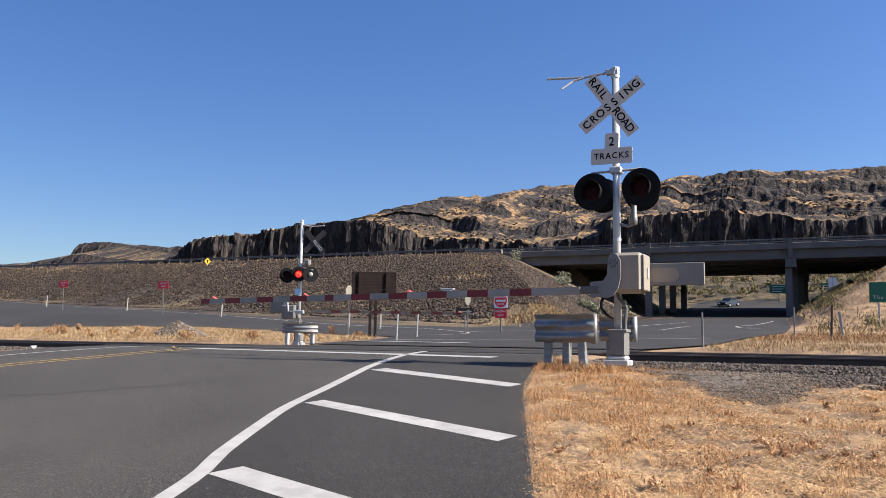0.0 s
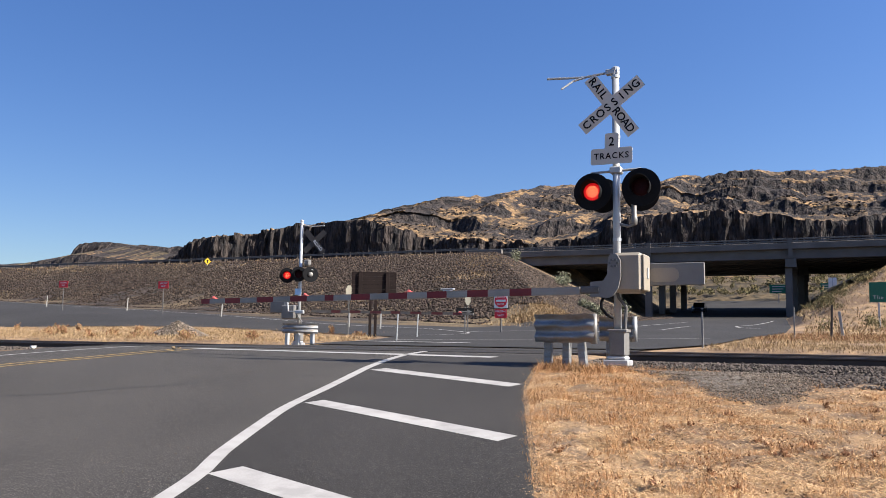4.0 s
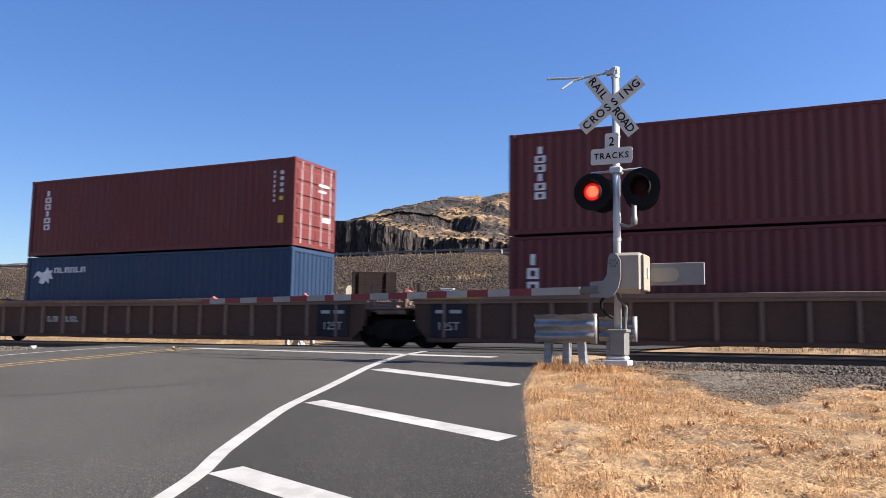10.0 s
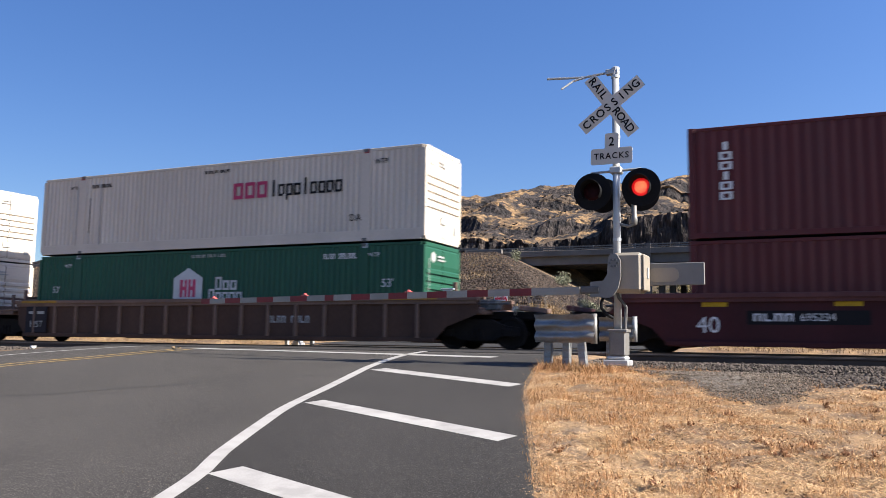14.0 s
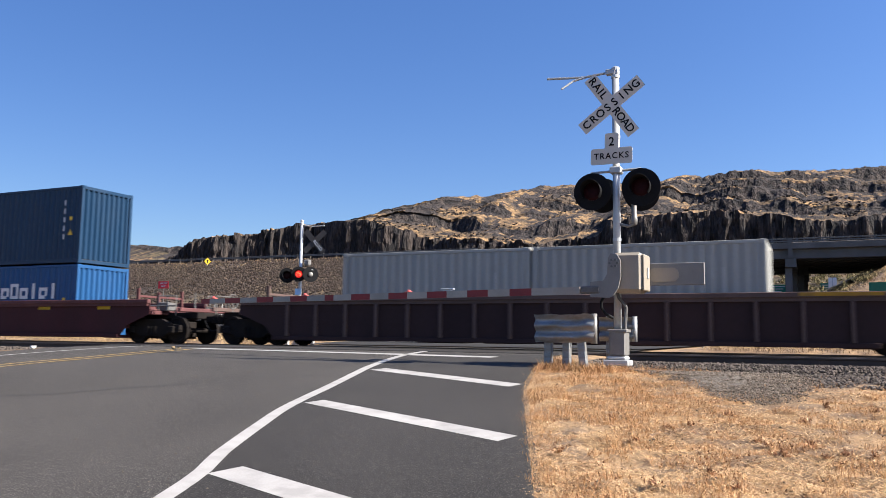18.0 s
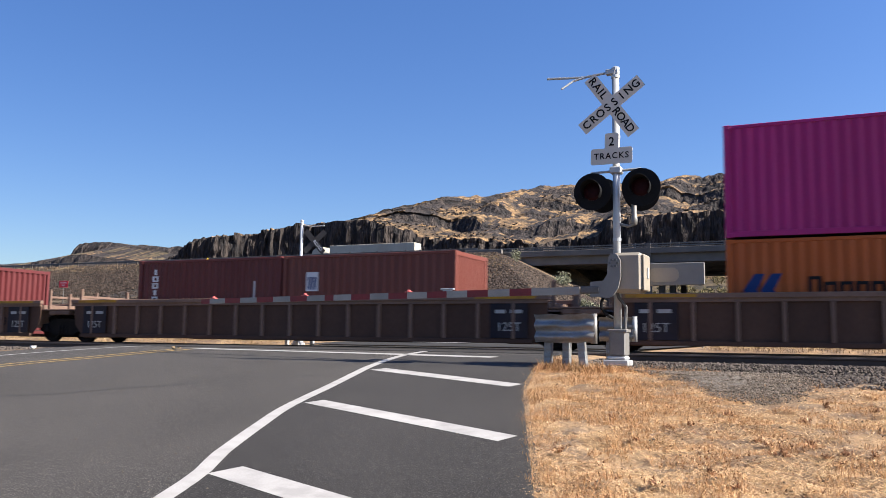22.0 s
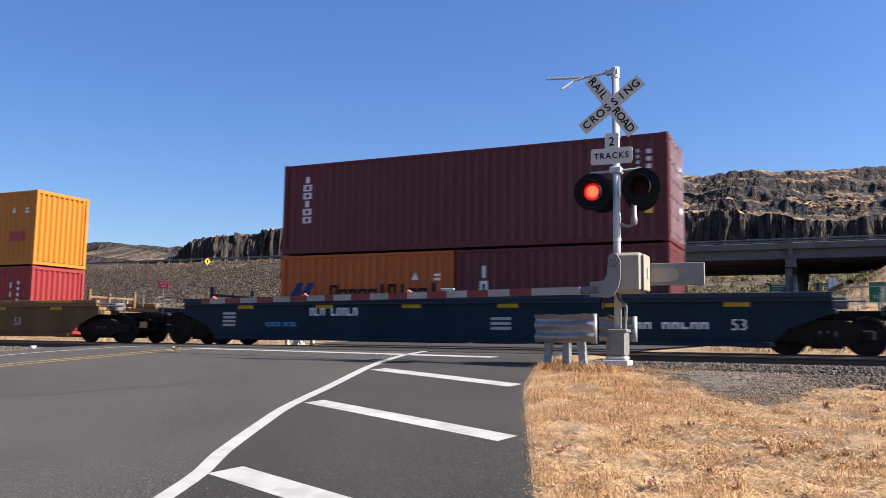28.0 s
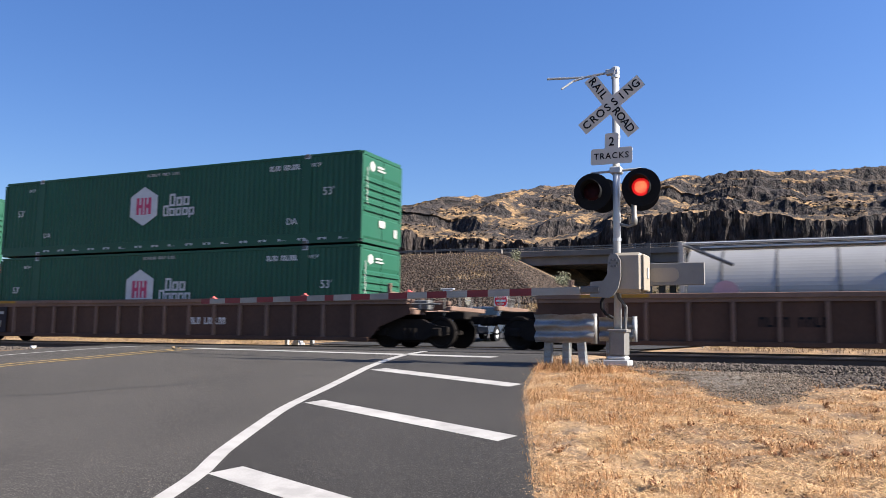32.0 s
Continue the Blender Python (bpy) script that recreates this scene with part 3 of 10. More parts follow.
paint("edge_line", curve_pts([(-12, -18), (-15.8, -3), (-16.5, 6), (-16.23, 12.22), (-15.95, 14.45), (-16.3, 17.0)], 5), 0.12, WHITE_PAINT, n=50, label="solid white edge line")
# markings past the tracks
paint("edge_line", [(-17.4, 29.2), (-12.2, 28.8)], 0.35, WHITE_PAINT, 0.075, label="white stop line beyond the tracks")
paint("edge_line", curve_pts([(-16.5, 30.9), (-9.5, 33.2), (-7.25, 35.9), (-4.3, 36.2)], 5), 0.15, WHITE_PAINT, 0.075, label="solid white edge line")
paint("edge_line", curve_pts([(-60, 61.5), (-44, 54.0), (-31, 48.0), (-23, 46.5), (-19.5, 44.0), (-17.2, 40.5), (-17.8, 37.2), (-19.6, 36.4)], 5), 0.15, WHITE_PAINT, 0.08, label="curved white edge line of the ramp")
paint("edge_line", curve_pts([(-160, 87), (-111, 79.5), (-78, 67.5), (-60, 61.5)], 5), 0.15, WHITE_PAINT, 0.08, label="curved white edge line of the ramp")
paint("edge_line", [(-11.8, 52.0), (-11.0, 76.0)], 0.15, WHITE_PAINT, 0.075, label="white lane line")
paint("edge_line", [(-8.6, 49), (-8.2, 58)], 0.15, WHITE_PAINT, 0.075, label="white lane dash")
paint("edge_line", curve_pts([(-4.2, 84), (-4.4, 66), (-5.2, 58.5), (-4.6, 54.5), (-3.4, 53)], 5), 0.15, WHITE_PAINT, 0.075, label="white edge line turning out")
paint("edge_line", [(-14.5, 44.5), (-10.8, 45.6)], 0.3, WHITE_PAINT, 0.075, label="white turn arrow shaft")
paint("edge_line", [(-18.6, 43.2), (-14.2, 47.2)], 0.15, WHITE_PAINT, 0.075, label="white channel line")


# ---- railway ----
TRACK_Y = (18.40, 22.77)
GAUGE = 1.51


def ballast_bed(x0, x1):
    ys = [14.6, 15.5, 16.3, 16.9, 17.6, 18.4, 19.2, 20.0, 20.6, 21.2, 22.0, 22.8, 23.6, 24.3, 24.9, 25.7, 26.6]
    zs = [-0.62, -0.48, -0.28, -0.19, -0.18, -0.18, -0.18, -0.19, -0.23, -0.19, -0.18, -0.18, -0.18, -0.19, -0.28, -0.48, -0.62]
    xs = axis_steps([(x0, max(x0, -40), 20), (max(x0, -40), min(x1, 30), 0.35), (min(x1, 30), x1, 20)]) if x0 < -40 else axis_steps([(x0, 30, 0.35), (30, x1, 20)])
    xs = sorted(set(round(x, 3) for x in xs))
    vs, fs = [], []
    for x in xs:
        for y, z in zip(ys, zs):
            vs.append((x, y, z + 0.03 * noise.noise((x * 3, y * 3, 0))))
    w = len(ys)
    for i in range(len(xs) - 1):
        for j in range(w - 1):
            fs.append((i * w + j, (i + 1) * w + j, (i + 1) * w + j + 1, i * w + j + 1))
    tagged(put("ballast", mesh_of("ballast", vs, fs, GRAVEL, True)), "grey crushed-stone railway ballast", "ballast", kind="structure")


ballast_bed(-900, -18.4)
ballast_bed(-4.6, 900)

RAIL_PROF = [(-0.07, -0.175), (0.07, -0.175), (0.07, -0.16), (0.012, -0.145), (0.012, -0.045), (0.036, -0.035), (0.036, -0.004), (0.03, 0.0), (-0.03, 0.0), (-0.036, -0.004), (-0.036, -0.035), (-0.012, -0.045), (-0.012, -0.145), (-0.07, -0.16)]


def rail_mesh():
    vs, fs, fm = [], [], []
    n = len(RAIL_PROF)
    xs = (-900, -60, -18, 0, 40, 900)
    for x in xs:
        vs += [(x, y, z) for y, z in RAIL_PROF]
    for i in range(len(xs) - 1):
        for k in range(n):
            fs.append((i * n + k, i * n + (k + 1) % n, (i + 1) * n + (k + 1) % n, (i + 1) * n + k))
            fm.append(1 if k == 7 else 0)
    return mesh_of("rail", vs, fs, [RAIL_STEEL, RAIL_TOP], False, fm)


_rail = rail_mesh()
_tie = Geo().box(-0.115, 0.115, -1.3, 1.3, -0.35, -0.176, 0.012).mesh("tie", TIE_WOOD)
_plate = Geo().box(-0.09, 0.09, -0.19, 0.19, -0.176, -0.155, 0.005).box(-0.03, 0.03, -0.13, -0.09, -0.16, -0.13).box(-0.03, 0.03, 0.09, 0.13, -0.16, -0.13).mesh("tie_plate", RAIL_STEEL)
for k, ty in enumerate(TRACK_Y):
    tr = root("railway_track", pose(0, ty, 0), "straight railway track with rusty rails on timber ties", "railway track", "two tracks", "structure")
    for s in (-1, 1):
        put("rail", _rail, tr, pose(0, s * (GAUGE / 2), 0), "rusty steel rail with a polished head")
    far_ties = Geo()
    for i in range(-90, 120):
        x = -0.2 + i * 0.495
        if -18.3 < x < -4.7:
            continue
        if k == 0 and -5 < x < 14 or k == 1 and -5 < x < 8:
            t = put("tie", _tie, tr, pose(x, 0.03 * math.sin(i * 7.1), 0))
            for s in (-1, 1):
                put("tie_plate", _plate, tr, pose(x, s * GAUGE / 2, 0))
        else:
            far_ties.box(x - 0.115, x + 0.115, -1.3, 1.3, -0.35, -0.176)
    o = part("ties", far_ties, TIE_WOOD, tr)
    o["kind"] = "stuff"
    # crossing panels
    for j in range(4):
        x0 = -18.0 + j * 3.25
        for y0, y1 in ((-1.75, -0.83), (-0.66, 0.66), (0.83, 1.75)):
            part("crossing_panel", Geo().box(x0 + 0.01, x0 + 3.24, y0, y1, -0.2, -0.004, 0.012), ASPHALT_FAR, tr)


# ---- crossing signals ----
LENS_LIT = mat("lit_red_lens", (0.9, 0.012, 0.016), 0.4, 0, 0.45, 45, 110, emit=0.17)
LENS_POINT = mat("orange_light_point", (1.0, 0.26, 0.10), 0.4, 0, 0.1, emit=1.9)
LENS_DARK = mat("unlit_red_lens", (0.018, 0.002, 0.003), 0.5, 0, 0.3, 20, 60, spec=0.1)
ARM_WHITE = mat("grey_white_arm_sheet", (0.315, 0.278, 0.235), 0.55, 0, 0.08, 3, 40, dirt=(0.13, 0.125, 0.115), dirt_amount=0.4)
LAMP_PINK = mat("faded_pink_red_plastic", (0.50, 0.10, 0.09), 0.4, 0, 0.15, 6, 40)
BEIGE = mat("beige_enamel_case", (0.25, 0.215, 0.17), 0.5, 0, 0.08, 3, 40, dirt=(0.19, 0.165, 0.13), dirt_amount=0.4)
GREY_CAST = mat("grey_cast_alloy", (0.17, 0.162, 0.152), 0.5, 0.3, 0.1, 4, 50)
LAMPS = []      # lens, side (0 or 1), facing pose


def lamp_head(parent, x, y, z, turn, side, big=0.305):
    """Round black background disc with hood and a lens that turns between its lit and its dark face."""
    base = pose(x, y, z, 0, 0, turn)
    hd = part("lamp_head", Geo().lathe([(0.10, 0.16), (0.13, 0.02), (0.135, -0.03)], 20, UPRIGHT @ pose(0, 0, 0, 180)), BLACK, parent, "black lamp housing", base)
    ring = Geo()
    n = 36
    vs = [(r * math.cos(2 * math.pi * k / n), yy, r * math.sin(2 * math.pi * k / n)) for r, yy in ((0.15, -0.03), (big, -0.03), (big, -0.02), (0.15, -0.02)) for k in range(n)]
    fs = [(i * n + k, i * n + (k + 1) % n, ((i + 1) % 4) * n + (k + 1) % n, ((i + 1) % 4) * n + k) for i in range(4) for k in range(n)]
    put("background_disc", mesh_of("background_disc", vs, fs, BLACK), parent, base, "round black background")
    part("back_plate", Geo().lathe([(0.15, 0.0), (0.15, 0.006)], 20, base @ pose(0, 0.004, 0) @ UPRIGHT @ pose(0, 0, 0, 180)), BLACK, parent)
    # hood over the lens
    vs, fs = [], []
    m = 22
    for j, (yy, r) in enumerate(((-0.03, 0.165), (-0.30, 0.175))):
        for k in range(m + 1):
            a = radians(-42 + 264 * k / m)
            drop = 1.0 if j == 0 else 1.0 - 0.35 * abs(k / m - 0.5) * 2
            vs.append((r * math.cos(a), -0.03 + (yy + 0.03) * drop, r * math.sin(a)))
    o = len(vs)
    vs += [(x_ * 0.97, y_, z_ * 0.97) for x_, y_, z_ in vs]
    for k in range(m):
        fs += [(k, k + 1, m + 2 + k, m + 1 + k), (o + k + 1, o + k, o + m + 1 + k, o + m + 2 + k), (m + 1 + k, m + 2 + k, o + m + 2 + k, o + m + 1 + k)]
    put("hood", mesh_of("hood", vs, fs, BLACK, True), parent, base)
    # lens: a two-faced drum that turns about its upright axis
    n = 24
    vs, fs, fm = [], [], []
    for j, (r, yy) in enumerate(((0.06, -0.022), (0.11, -0.016), (0.149, -0.004), (0.149, 0.004), (0.11, 0.016), (0.06, 0.022))):
        vs += [(r * math.cos(2 * math.pi * k / n), yy, r * math.sin(2 * math.pi * k / n)) for k in range(n)]
    for j in range(5):
        for k in range(n):
            fs.append((j * n + k, j * n + (k + 1) % n, (j + 1) * n + (k + 1) % n, (j + 1) * n + k))
            fm.append(0 if j < 2 else 1)
    fs += [tuple(range(n))[::-1], tuple(5 * n + k for k in range(n))]
    fm += [0, 1]
    for ring, count in ((0.0, 1), (0.024, 7), (0.047, 13), (0.07, 19), (0.092, 25)):      # bright points of the lit face
        yy = -0.0235 if ring < 0.06 else -0.0235 + (ring - 0.06) * 0.13
        for i in range(count):
            a, o = 2 * math.pi * i / count + ring * 9, len(vs)
            vs += [(ring * math.cos(a) + 0.0052 * math.cos(k * math.pi / 3), yy, ring * math.sin(a) + 0.0052 * math.sin(k * math.pi / 3)) for k in range(6)]
            fs.append(tuple(o + k for k in range(6))[::-1])
            fm.append(2)
    seat = base @ pose(0, -0.03, 0)
    lens = put("lens", mesh_of("lens", vs, fs, [LENS_LIT, LENS_DARK, LENS_POINT], False, fm), parent, seat @ pose(0, 0, 0, 0, 0, 180), "round red lens")
    LAMPS.append((lens, side, seat))


def crossbuck(parent, z, turn, y=-0.1, x=0.0):
    b = pose(x, 0, z, 0, 0, turn) @ pose(0, y, 0)
    for i, (ang, words, at) in enumerate(((-54.2, "RAILROAD", (-0.54, -0.41, -0.31, -0.22, 0.145, 0.27, 0.40, 0.525)), (36.9, "CROSSING", [-0.52 + 0.1486 * k for k in range(8)]))):
        mm = b @ pose(0, -0.006 * i, 0, 0, -ang, 0)
        bl = part("crossbuck_blade", Geo().box(-0.63, 0.63, -0.003, 0.003, -0.114, 0.114), [WHITE_SIGN], parent, "white blade with black capitals", mm)
        for w, xx in zip(words, at):
            put("lettering", text_mesh(w, 0.19, BLACK, bold=0.003), bl, pose(xx, -0.008, 0) @ UPRIGHT)


def round_rect(x0, x1, z0, z1, r, n=5):
    out = []
    for cx, cz, a0 in ((x1 - r, z0 + r, -90), (x1 - r, z1 - r, 0), (x0 + r, z1 - r, 90), (x0 + r, z0 + r, 180)):
        out += [(cx + r * math.cos(radians(a0 + 90 * k / n)), cz + r * math.sin(radians(a0 + 90 * k / n))) for k in range(n + 1)]
    return out


def mast_assembly(name, m, label):
    r = root(name, m, label, "crossing signal")
    part("pole", Geo().tube([(0, 0, 0.05), (0, 0, 4.95)], 0.062, 14), STEEL, r, "grey galvanised pole", smooth_faces=True)
    part("pole_cap", Geo().lathe([(0.07, 0), (0.07, 0.05), (0.03, 0.075)], 14, pose(0, 0, 4.93)), STEEL, r)
    part("base_plate", Geo().box(-0.2, 0.2, -0.2, 0.2, -0.05, 0.04, 0.01).box(-0.16, 0.16, -0.16, 0.16, 0.04, 0.1, 0.02), STEEL, r)
    part("junction_box", Geo().box(-0.12, 0.16, -0.15, 0.15, 0.1, 0.52, 0.03).box(-0.14, 0.18, -0.17, 0.17, 0.49, 0.54, 0.01), GREY_CAST, r, "grey cast base housing")
    part("conduit", Geo().tube([(0.13, -0.05, 0.52), (0.15, -0.05, 0.9), (0.05, -0.12, 1.05), (-0.02, -0.13, 1.25)], 0.028, 8), STEEL_DARK, r)
    for z in (2.0, 2.35, 3.35, 3.75, 4.2, 4.8):
        part("band", Geo().lathe([(0.072, 0), (0.072, 0.05)], 14, pose(0, 0, z)), STEEL, r)
    return r


SIG = mast_assembly("crossing_signal", pose(-3.06, 13.5, -0.08), "galvanised crossing mast with white crossbuck and red flashing lights")
crossbuck(SIG, 4.305, 0, -0.12, -0.047)
# number-of-tracks plate
_pl = part("tracks_plate", Geo().prism(round_rect(-0.366, 0.366, -0.138, 0.138, 0.04), -0.003, 0.003).prism(round_rect(-0.122, 0.122, 0.12, 0.392, 0.035), -0.0035, 0.0025), WHITE_SIGN, SIG, "white plate with black words", pose(-0.06, -0.1, 3.435, 0, 2.0, -8))
put("lettering", text_mesh("TRACKS", 0.145, BLACK, bold=0.002, spread=1.22), _pl, pose(0, -0.008, 0.0) @ UPRIGHT)
put("lettering", text_mesh("2", 0.21, BLACK, bold=0.002), _pl, pose(0, -0.008, 0.24) @ UPRIGHT)
part("lamp_arm", Geo().tube([(-0.42, -0.02, 3.18), (0.42, -0.02, 3.20)], 0.022, 8).tube([(-0.42, -0.02, 3.18), (-0.42, -0.02, 2.95)], 0.022, 8).tube([(0.42, -0.02, 3.2), (0.42, -0.02, 2.98)], 0.022, 8).box(-0.1, 0.1, -0.09, 0.09, 3.14, 3.26, 0.02), STEEL, SIG)
lamp_head(SIG, -0.38, -0.10, 2.84, 1.5, 0, 0.318)
lamp_head(SIG, 0.43, -0.10, 2.87, 1.5, 1, 0.318)
for _x in (-0.30, 0.36):        # heads that face the far side
    part("rear_lamp", Geo().lathe([(0.09, -0.12), (0.12, -0.02), (0.3, 0.0), (0.3, 0.012), (0.15, 0.012)], 28, pose(_x, 0.30, 2.84) @ UPRIGHT @ pose(0, 0, 0, 180)), BLACK, SIG, "black lamp seen from behind")
part("bell", Geo().lathe([(0.02, 0), (0.05, 0.02), (0.055, 0.10), (0.05, 0.14), (0.042, 0.16), (0.042, 0.36), (0.03, 0.38)], 16, pose(0.30, -0.05, 2.25)).tube([(0.0, 0, 2.30), (0.2, -0.03, 2.24), (0.30, -0.05, 2.27)], 0.025, 8), GREY_CAST, SIG, "grey bell on a bracket", smooth_faces=True)
# stub bracket at the top
part("top_bracket", Geo().tube([(-0.05, 0, 4.92), (-0.57, 0.05, 4.90), (-1.24, 0.1, 4.97)], 0.022, 8).tube([(-0.52, 0.05, 4.90), (-0.74, 0.0, 4.84), (-0.92, -0.1, 4.69)], 0.02, 8).box(-0.16, 0.06, -0.06, 0.06, 4.87, 4.96, 0.01), STEEL, SIG, "bent steel bracket arm")

# gate mechanism and arm
MECH = root("gate_mechanism", pose(-3.06, 13.5, 0), "beige crossing gate mechanism with counterweight and striped arm", "crossing gate")
part("case", Geo().box(-0.02, 0.46, -0.30, 0.22, 1.05, 1.70, 0.05), BEIGE, MECH, "beige enamel case")
part("case_door", Geo().box(0.462, 0.50, -0.27, 0.19, 1.08, 1.67, 0.015), BEIGE, MECH)
part("latch", Geo().box(0.50, 0.525, -0.10, -0.04, 1.28, 1.46, 0.006), STEEL, MECH)
part("clamp", Geo().lathe([(0.09, 0), (0.09, 0.5)], 16, pose(0, 0, 1.1)), GREY_CAST, MECH)
_arm_plate = [(-0.36, 0.98), (-0.06, 0.96), (0.02, 1.0), (0.10, 1.12), (0.14, 1.3), (0.14, 1.56), (0.08, 1.66), (-0.02, 1.68), (-0.06, 1.6), (-0.08, 1.34), (-0.14, 1.24), (-0.36, 1.22)]
part("arm_bracket", Geo().prism(_arm_plate, -0.40, -0.345), GREY_CAST, MECH, "grey crank plate with bolts")
for _a in range(6):
    part("bolt", Geo().lathe([(0.02, 0), (0.02, 0.02)], 8, pose(0.03 + 0.06 * math.cos(_a * math.pi / 3), -0.40, 1.52 + 0.06 * math.sin(_a * math.pi / 3)) @ UPRIGHT), STEEL_DARK, MECH)
part("counterweight", Geo().box(0.42, 1.36, 0.24, 0.29, 1.19, 1.56, 0.01), GREY_CAST, MECH, "flat grey counterweight plate")
part("counterweight_slot", Geo().prism(round_rect(0.46, 0.96, 1.25, 1.48, 0.11, 6), 0.226, 0.238), BEIGE, MECH)
part("hose", Geo().tube([(-0.14, -0.34, 1.0), (-0.19, -0.33, 0.90), (-0.19, -0.32, 0.80), (-0.13, -0.28, 0.70), (-0.03, -0.20, 0.64)], 0.026, 8), BLACK, MECH, "black rubber hose")
part("crank_arm", Geo().box(-0.02, 0.62, 0.24, 0.30, 1.30, 1.42, 0.02), GREY_CAST, MECH)


def gate_arm(parent, a, b, h0, h1, bands, inks, lights):
    a, b = Vector(a), Vector(b)
    d = b - a
    yaw = math.atan2(d.y, d.x)
    s = 0.0
    tot = sum(w for w, _ in bands)
    for w, red in bands:
        t0, t1 = s / tot, (s + w) / tot
        s += w
        p, q = a + d * t0, a + d * t1
        g = Geo()
        hh0, hh1 = (h0 + (h1 - h0) * t0) / 2, (h0 + (h1 - h0) * t1) / 2
        off = Vector((-math.sin(yaw), math.cos(yaw), 0)) * 0.03
        vs = [p - off - Vector((0, 0, hh0)), q - off - Vector((0, 0, hh1)), q + off - Vector((0, 0, hh1)), p + off - Vector((0, 0, hh0)), p - off + Vector((0, 0, hh0)), q - off + Vector((0, 0, hh1)), q + off + Vector((0, 0, hh1)), p + off + Vector((0, 0, hh0))]
        g.add(vs, [(0, 1, 5, 4), (1, 2, 6, 5), (2, 3, 7, 6), (3, 0, 4, 7), (4, 5, 6, 7), (3, 2, 1, 0)])
        part("red_band" if red else "white_band", g, inks[0] if red else inks[1], parent, "red reflective band" if red else "white reflective band")
    for t, kind in lights:
        p = a + d * t + Vector((0, 0, (h0 + (h1 - h0) * t) / 2))
        if kind:
            part("arm_lamp", Geo().box(-0.08, 0.08, -0.04, 0.04, 0.0, 0.015, 0.005).lathe([(0.038, 0.015), (0.038, 0.035), (0.024, 0.05)], 12), [LAMP_PINK], parent, "small red lamp on the arm", Matrix.Translation(p) @ Matrix.Rotation(yaw, 4, 'Z'))
        else:
            part("arm_lamp", Geo().box(-0.13, 0.13, -0.05, 0.05, 0.02, 0.05, 0.01).box(-0.08, 0.08, -0.04, 0.04, 0.0, 0.02), [STEEL], parent, "flat metal lamp on the arm", Matrix.Translation(p) @ Matrix.Rotation(yaw, 4, 'Z'))


# red bands by their places along the arm, 0 at the crank, 1 at the tip
_edges = [0.033, 0.129, 0.175, 0.222, 0.268, 0.315, 0.362, 0.410, 0.457, 0.505, 0.555, 0.603, 0.628, 0.679, 0.728, 0.780, 0.831, 0.884, 0.934, 0.986, 1.015]
_b = [(c - a, i % 2) for i, (a, c) in enumerate(zip(_edges, _edges[1:]))]
HUB, TIP = (-0.54, -0.335, 1.085), (-9.385, 0.716, 1.02)
gate_arm(MECH, HUB, TIP, 0.125, 0.105, _b, (RED_TAPE, ARM_WHITE), [(0.382, True), (0.287, False), (0.666, True), (0.96, True)])
part("arm_adapter", Geo().box(-0.52, -0.2, -0.42, -0.33, 1.03, 1.15, 0.02), STEEL_DARK, MECH, "dark arm adapter")

# far signal
FAR = mast_assembly("crossing_signal", pose(-19.05, 27.45, 0.02), "galvanised crossing mast beyond the tracks, crossbuck coloured dark for shade")
# sheet colour is darkened to hold the shade on the blades' near face
SHADED_BLADE = mat("shaded_blade_sheet", (0.045, 0.04, 0.038), 0.7, 0.2, 0.2, 4, 40)
for _ang in (-48, 42):
    _bl = part("crossbuck_blade", Geo().box(-0.61, 0.61, -0.003, 0.003, -0.114, 0.114), SHADED_BLADE, FAR, "blade coloured dark for shade", pose(0.55, 0.12 + 0.008 * (_ang > 0), 4.1, 0, -_ang, 8))
    if _ang < 0:
        put("lettering", text_mesh("ROAD", 0.19, SIGN_BACK, bold=0.002), _bl, pose(0.22, -0.009, 0) @ UPRIGHT)
part("top_bracket", Geo().tube([(0.05, 0, 4.78), (0.5, 0, 4.70), (1.05, 0.05, 4.72)], 0.022, 8), STEEL, FAR)
part("lamp_arm", Geo().tube([(-0.5, 0, 2.95), (0.6, 0, 2.95)], 0.022, 8), STEEL, FAR)
lamp_head(FAR, -0.56, -0.12, 2.74, 30, 0, 0.305)
lamp_head(FAR, 0.06, -0.20, 2.77, 30, 1, 0.305)
part("rear_lamp", Geo().lathe([(0.09, -0.12), (0.14, -0.03), (0.305, 0.0), (0.305, 0.012), (0.15, 0.012)], 28, pose(0.50, -0.02, 2.76, 0, 0, 42) @ UPRIGHT), BLACK, FAR, "black lamp turned aside")
part("rear_lens", Geo().lathe([(0.10, 0.0), (0.08, 0.05), (0.03, 0.07)], 20, pose(0.50, -0.02, 2.76, 0, 0, 42) @ pose(0, -0.01, 0) @ UPRIGHT), GREY_CAST, FAR, "pale glinting lens")
part("crank_box", Geo().box(-1.35, -0.62, -0.12, 0.12, 1.22, 1.72, 0.03), GREY_CAST, FAR, "flat grey counterweight box")
part("bell", Geo().box(0.20, 0.46, -0.1, 0.1, 3.12, 3.36, 0.04), GREY_CAST, FAR)
part("blue_plate", Geo().box(-0.18, 0.12, -0.09, -0.08, 1.95, 2.2), mat("pale_blue_plate", (0.35, 0.55, 0.75), 0.5), FAR, "small pale blue plate")
FMECH = root("gate_mechanism", pose(-19.05, 27.45, 0), "far crossing gate mechanism with striped arm", "crossing gate")
part("case", Geo().box(-0.75, -0.1, -0.2, 0.2, 1.0, 1.55, 0.04), GREY_CAST, FMECH)
part("arm_bracket", Geo().tube([(-0.4, -0.25, 1.7), (-0.35, -0.25, 1.3), (0.3, -0.25, 1.28)], 0.03, 8).box(0.0, 0.4, -0.3, -0.2, 1.2, 1.34, 0.02), STEEL, FMECH)
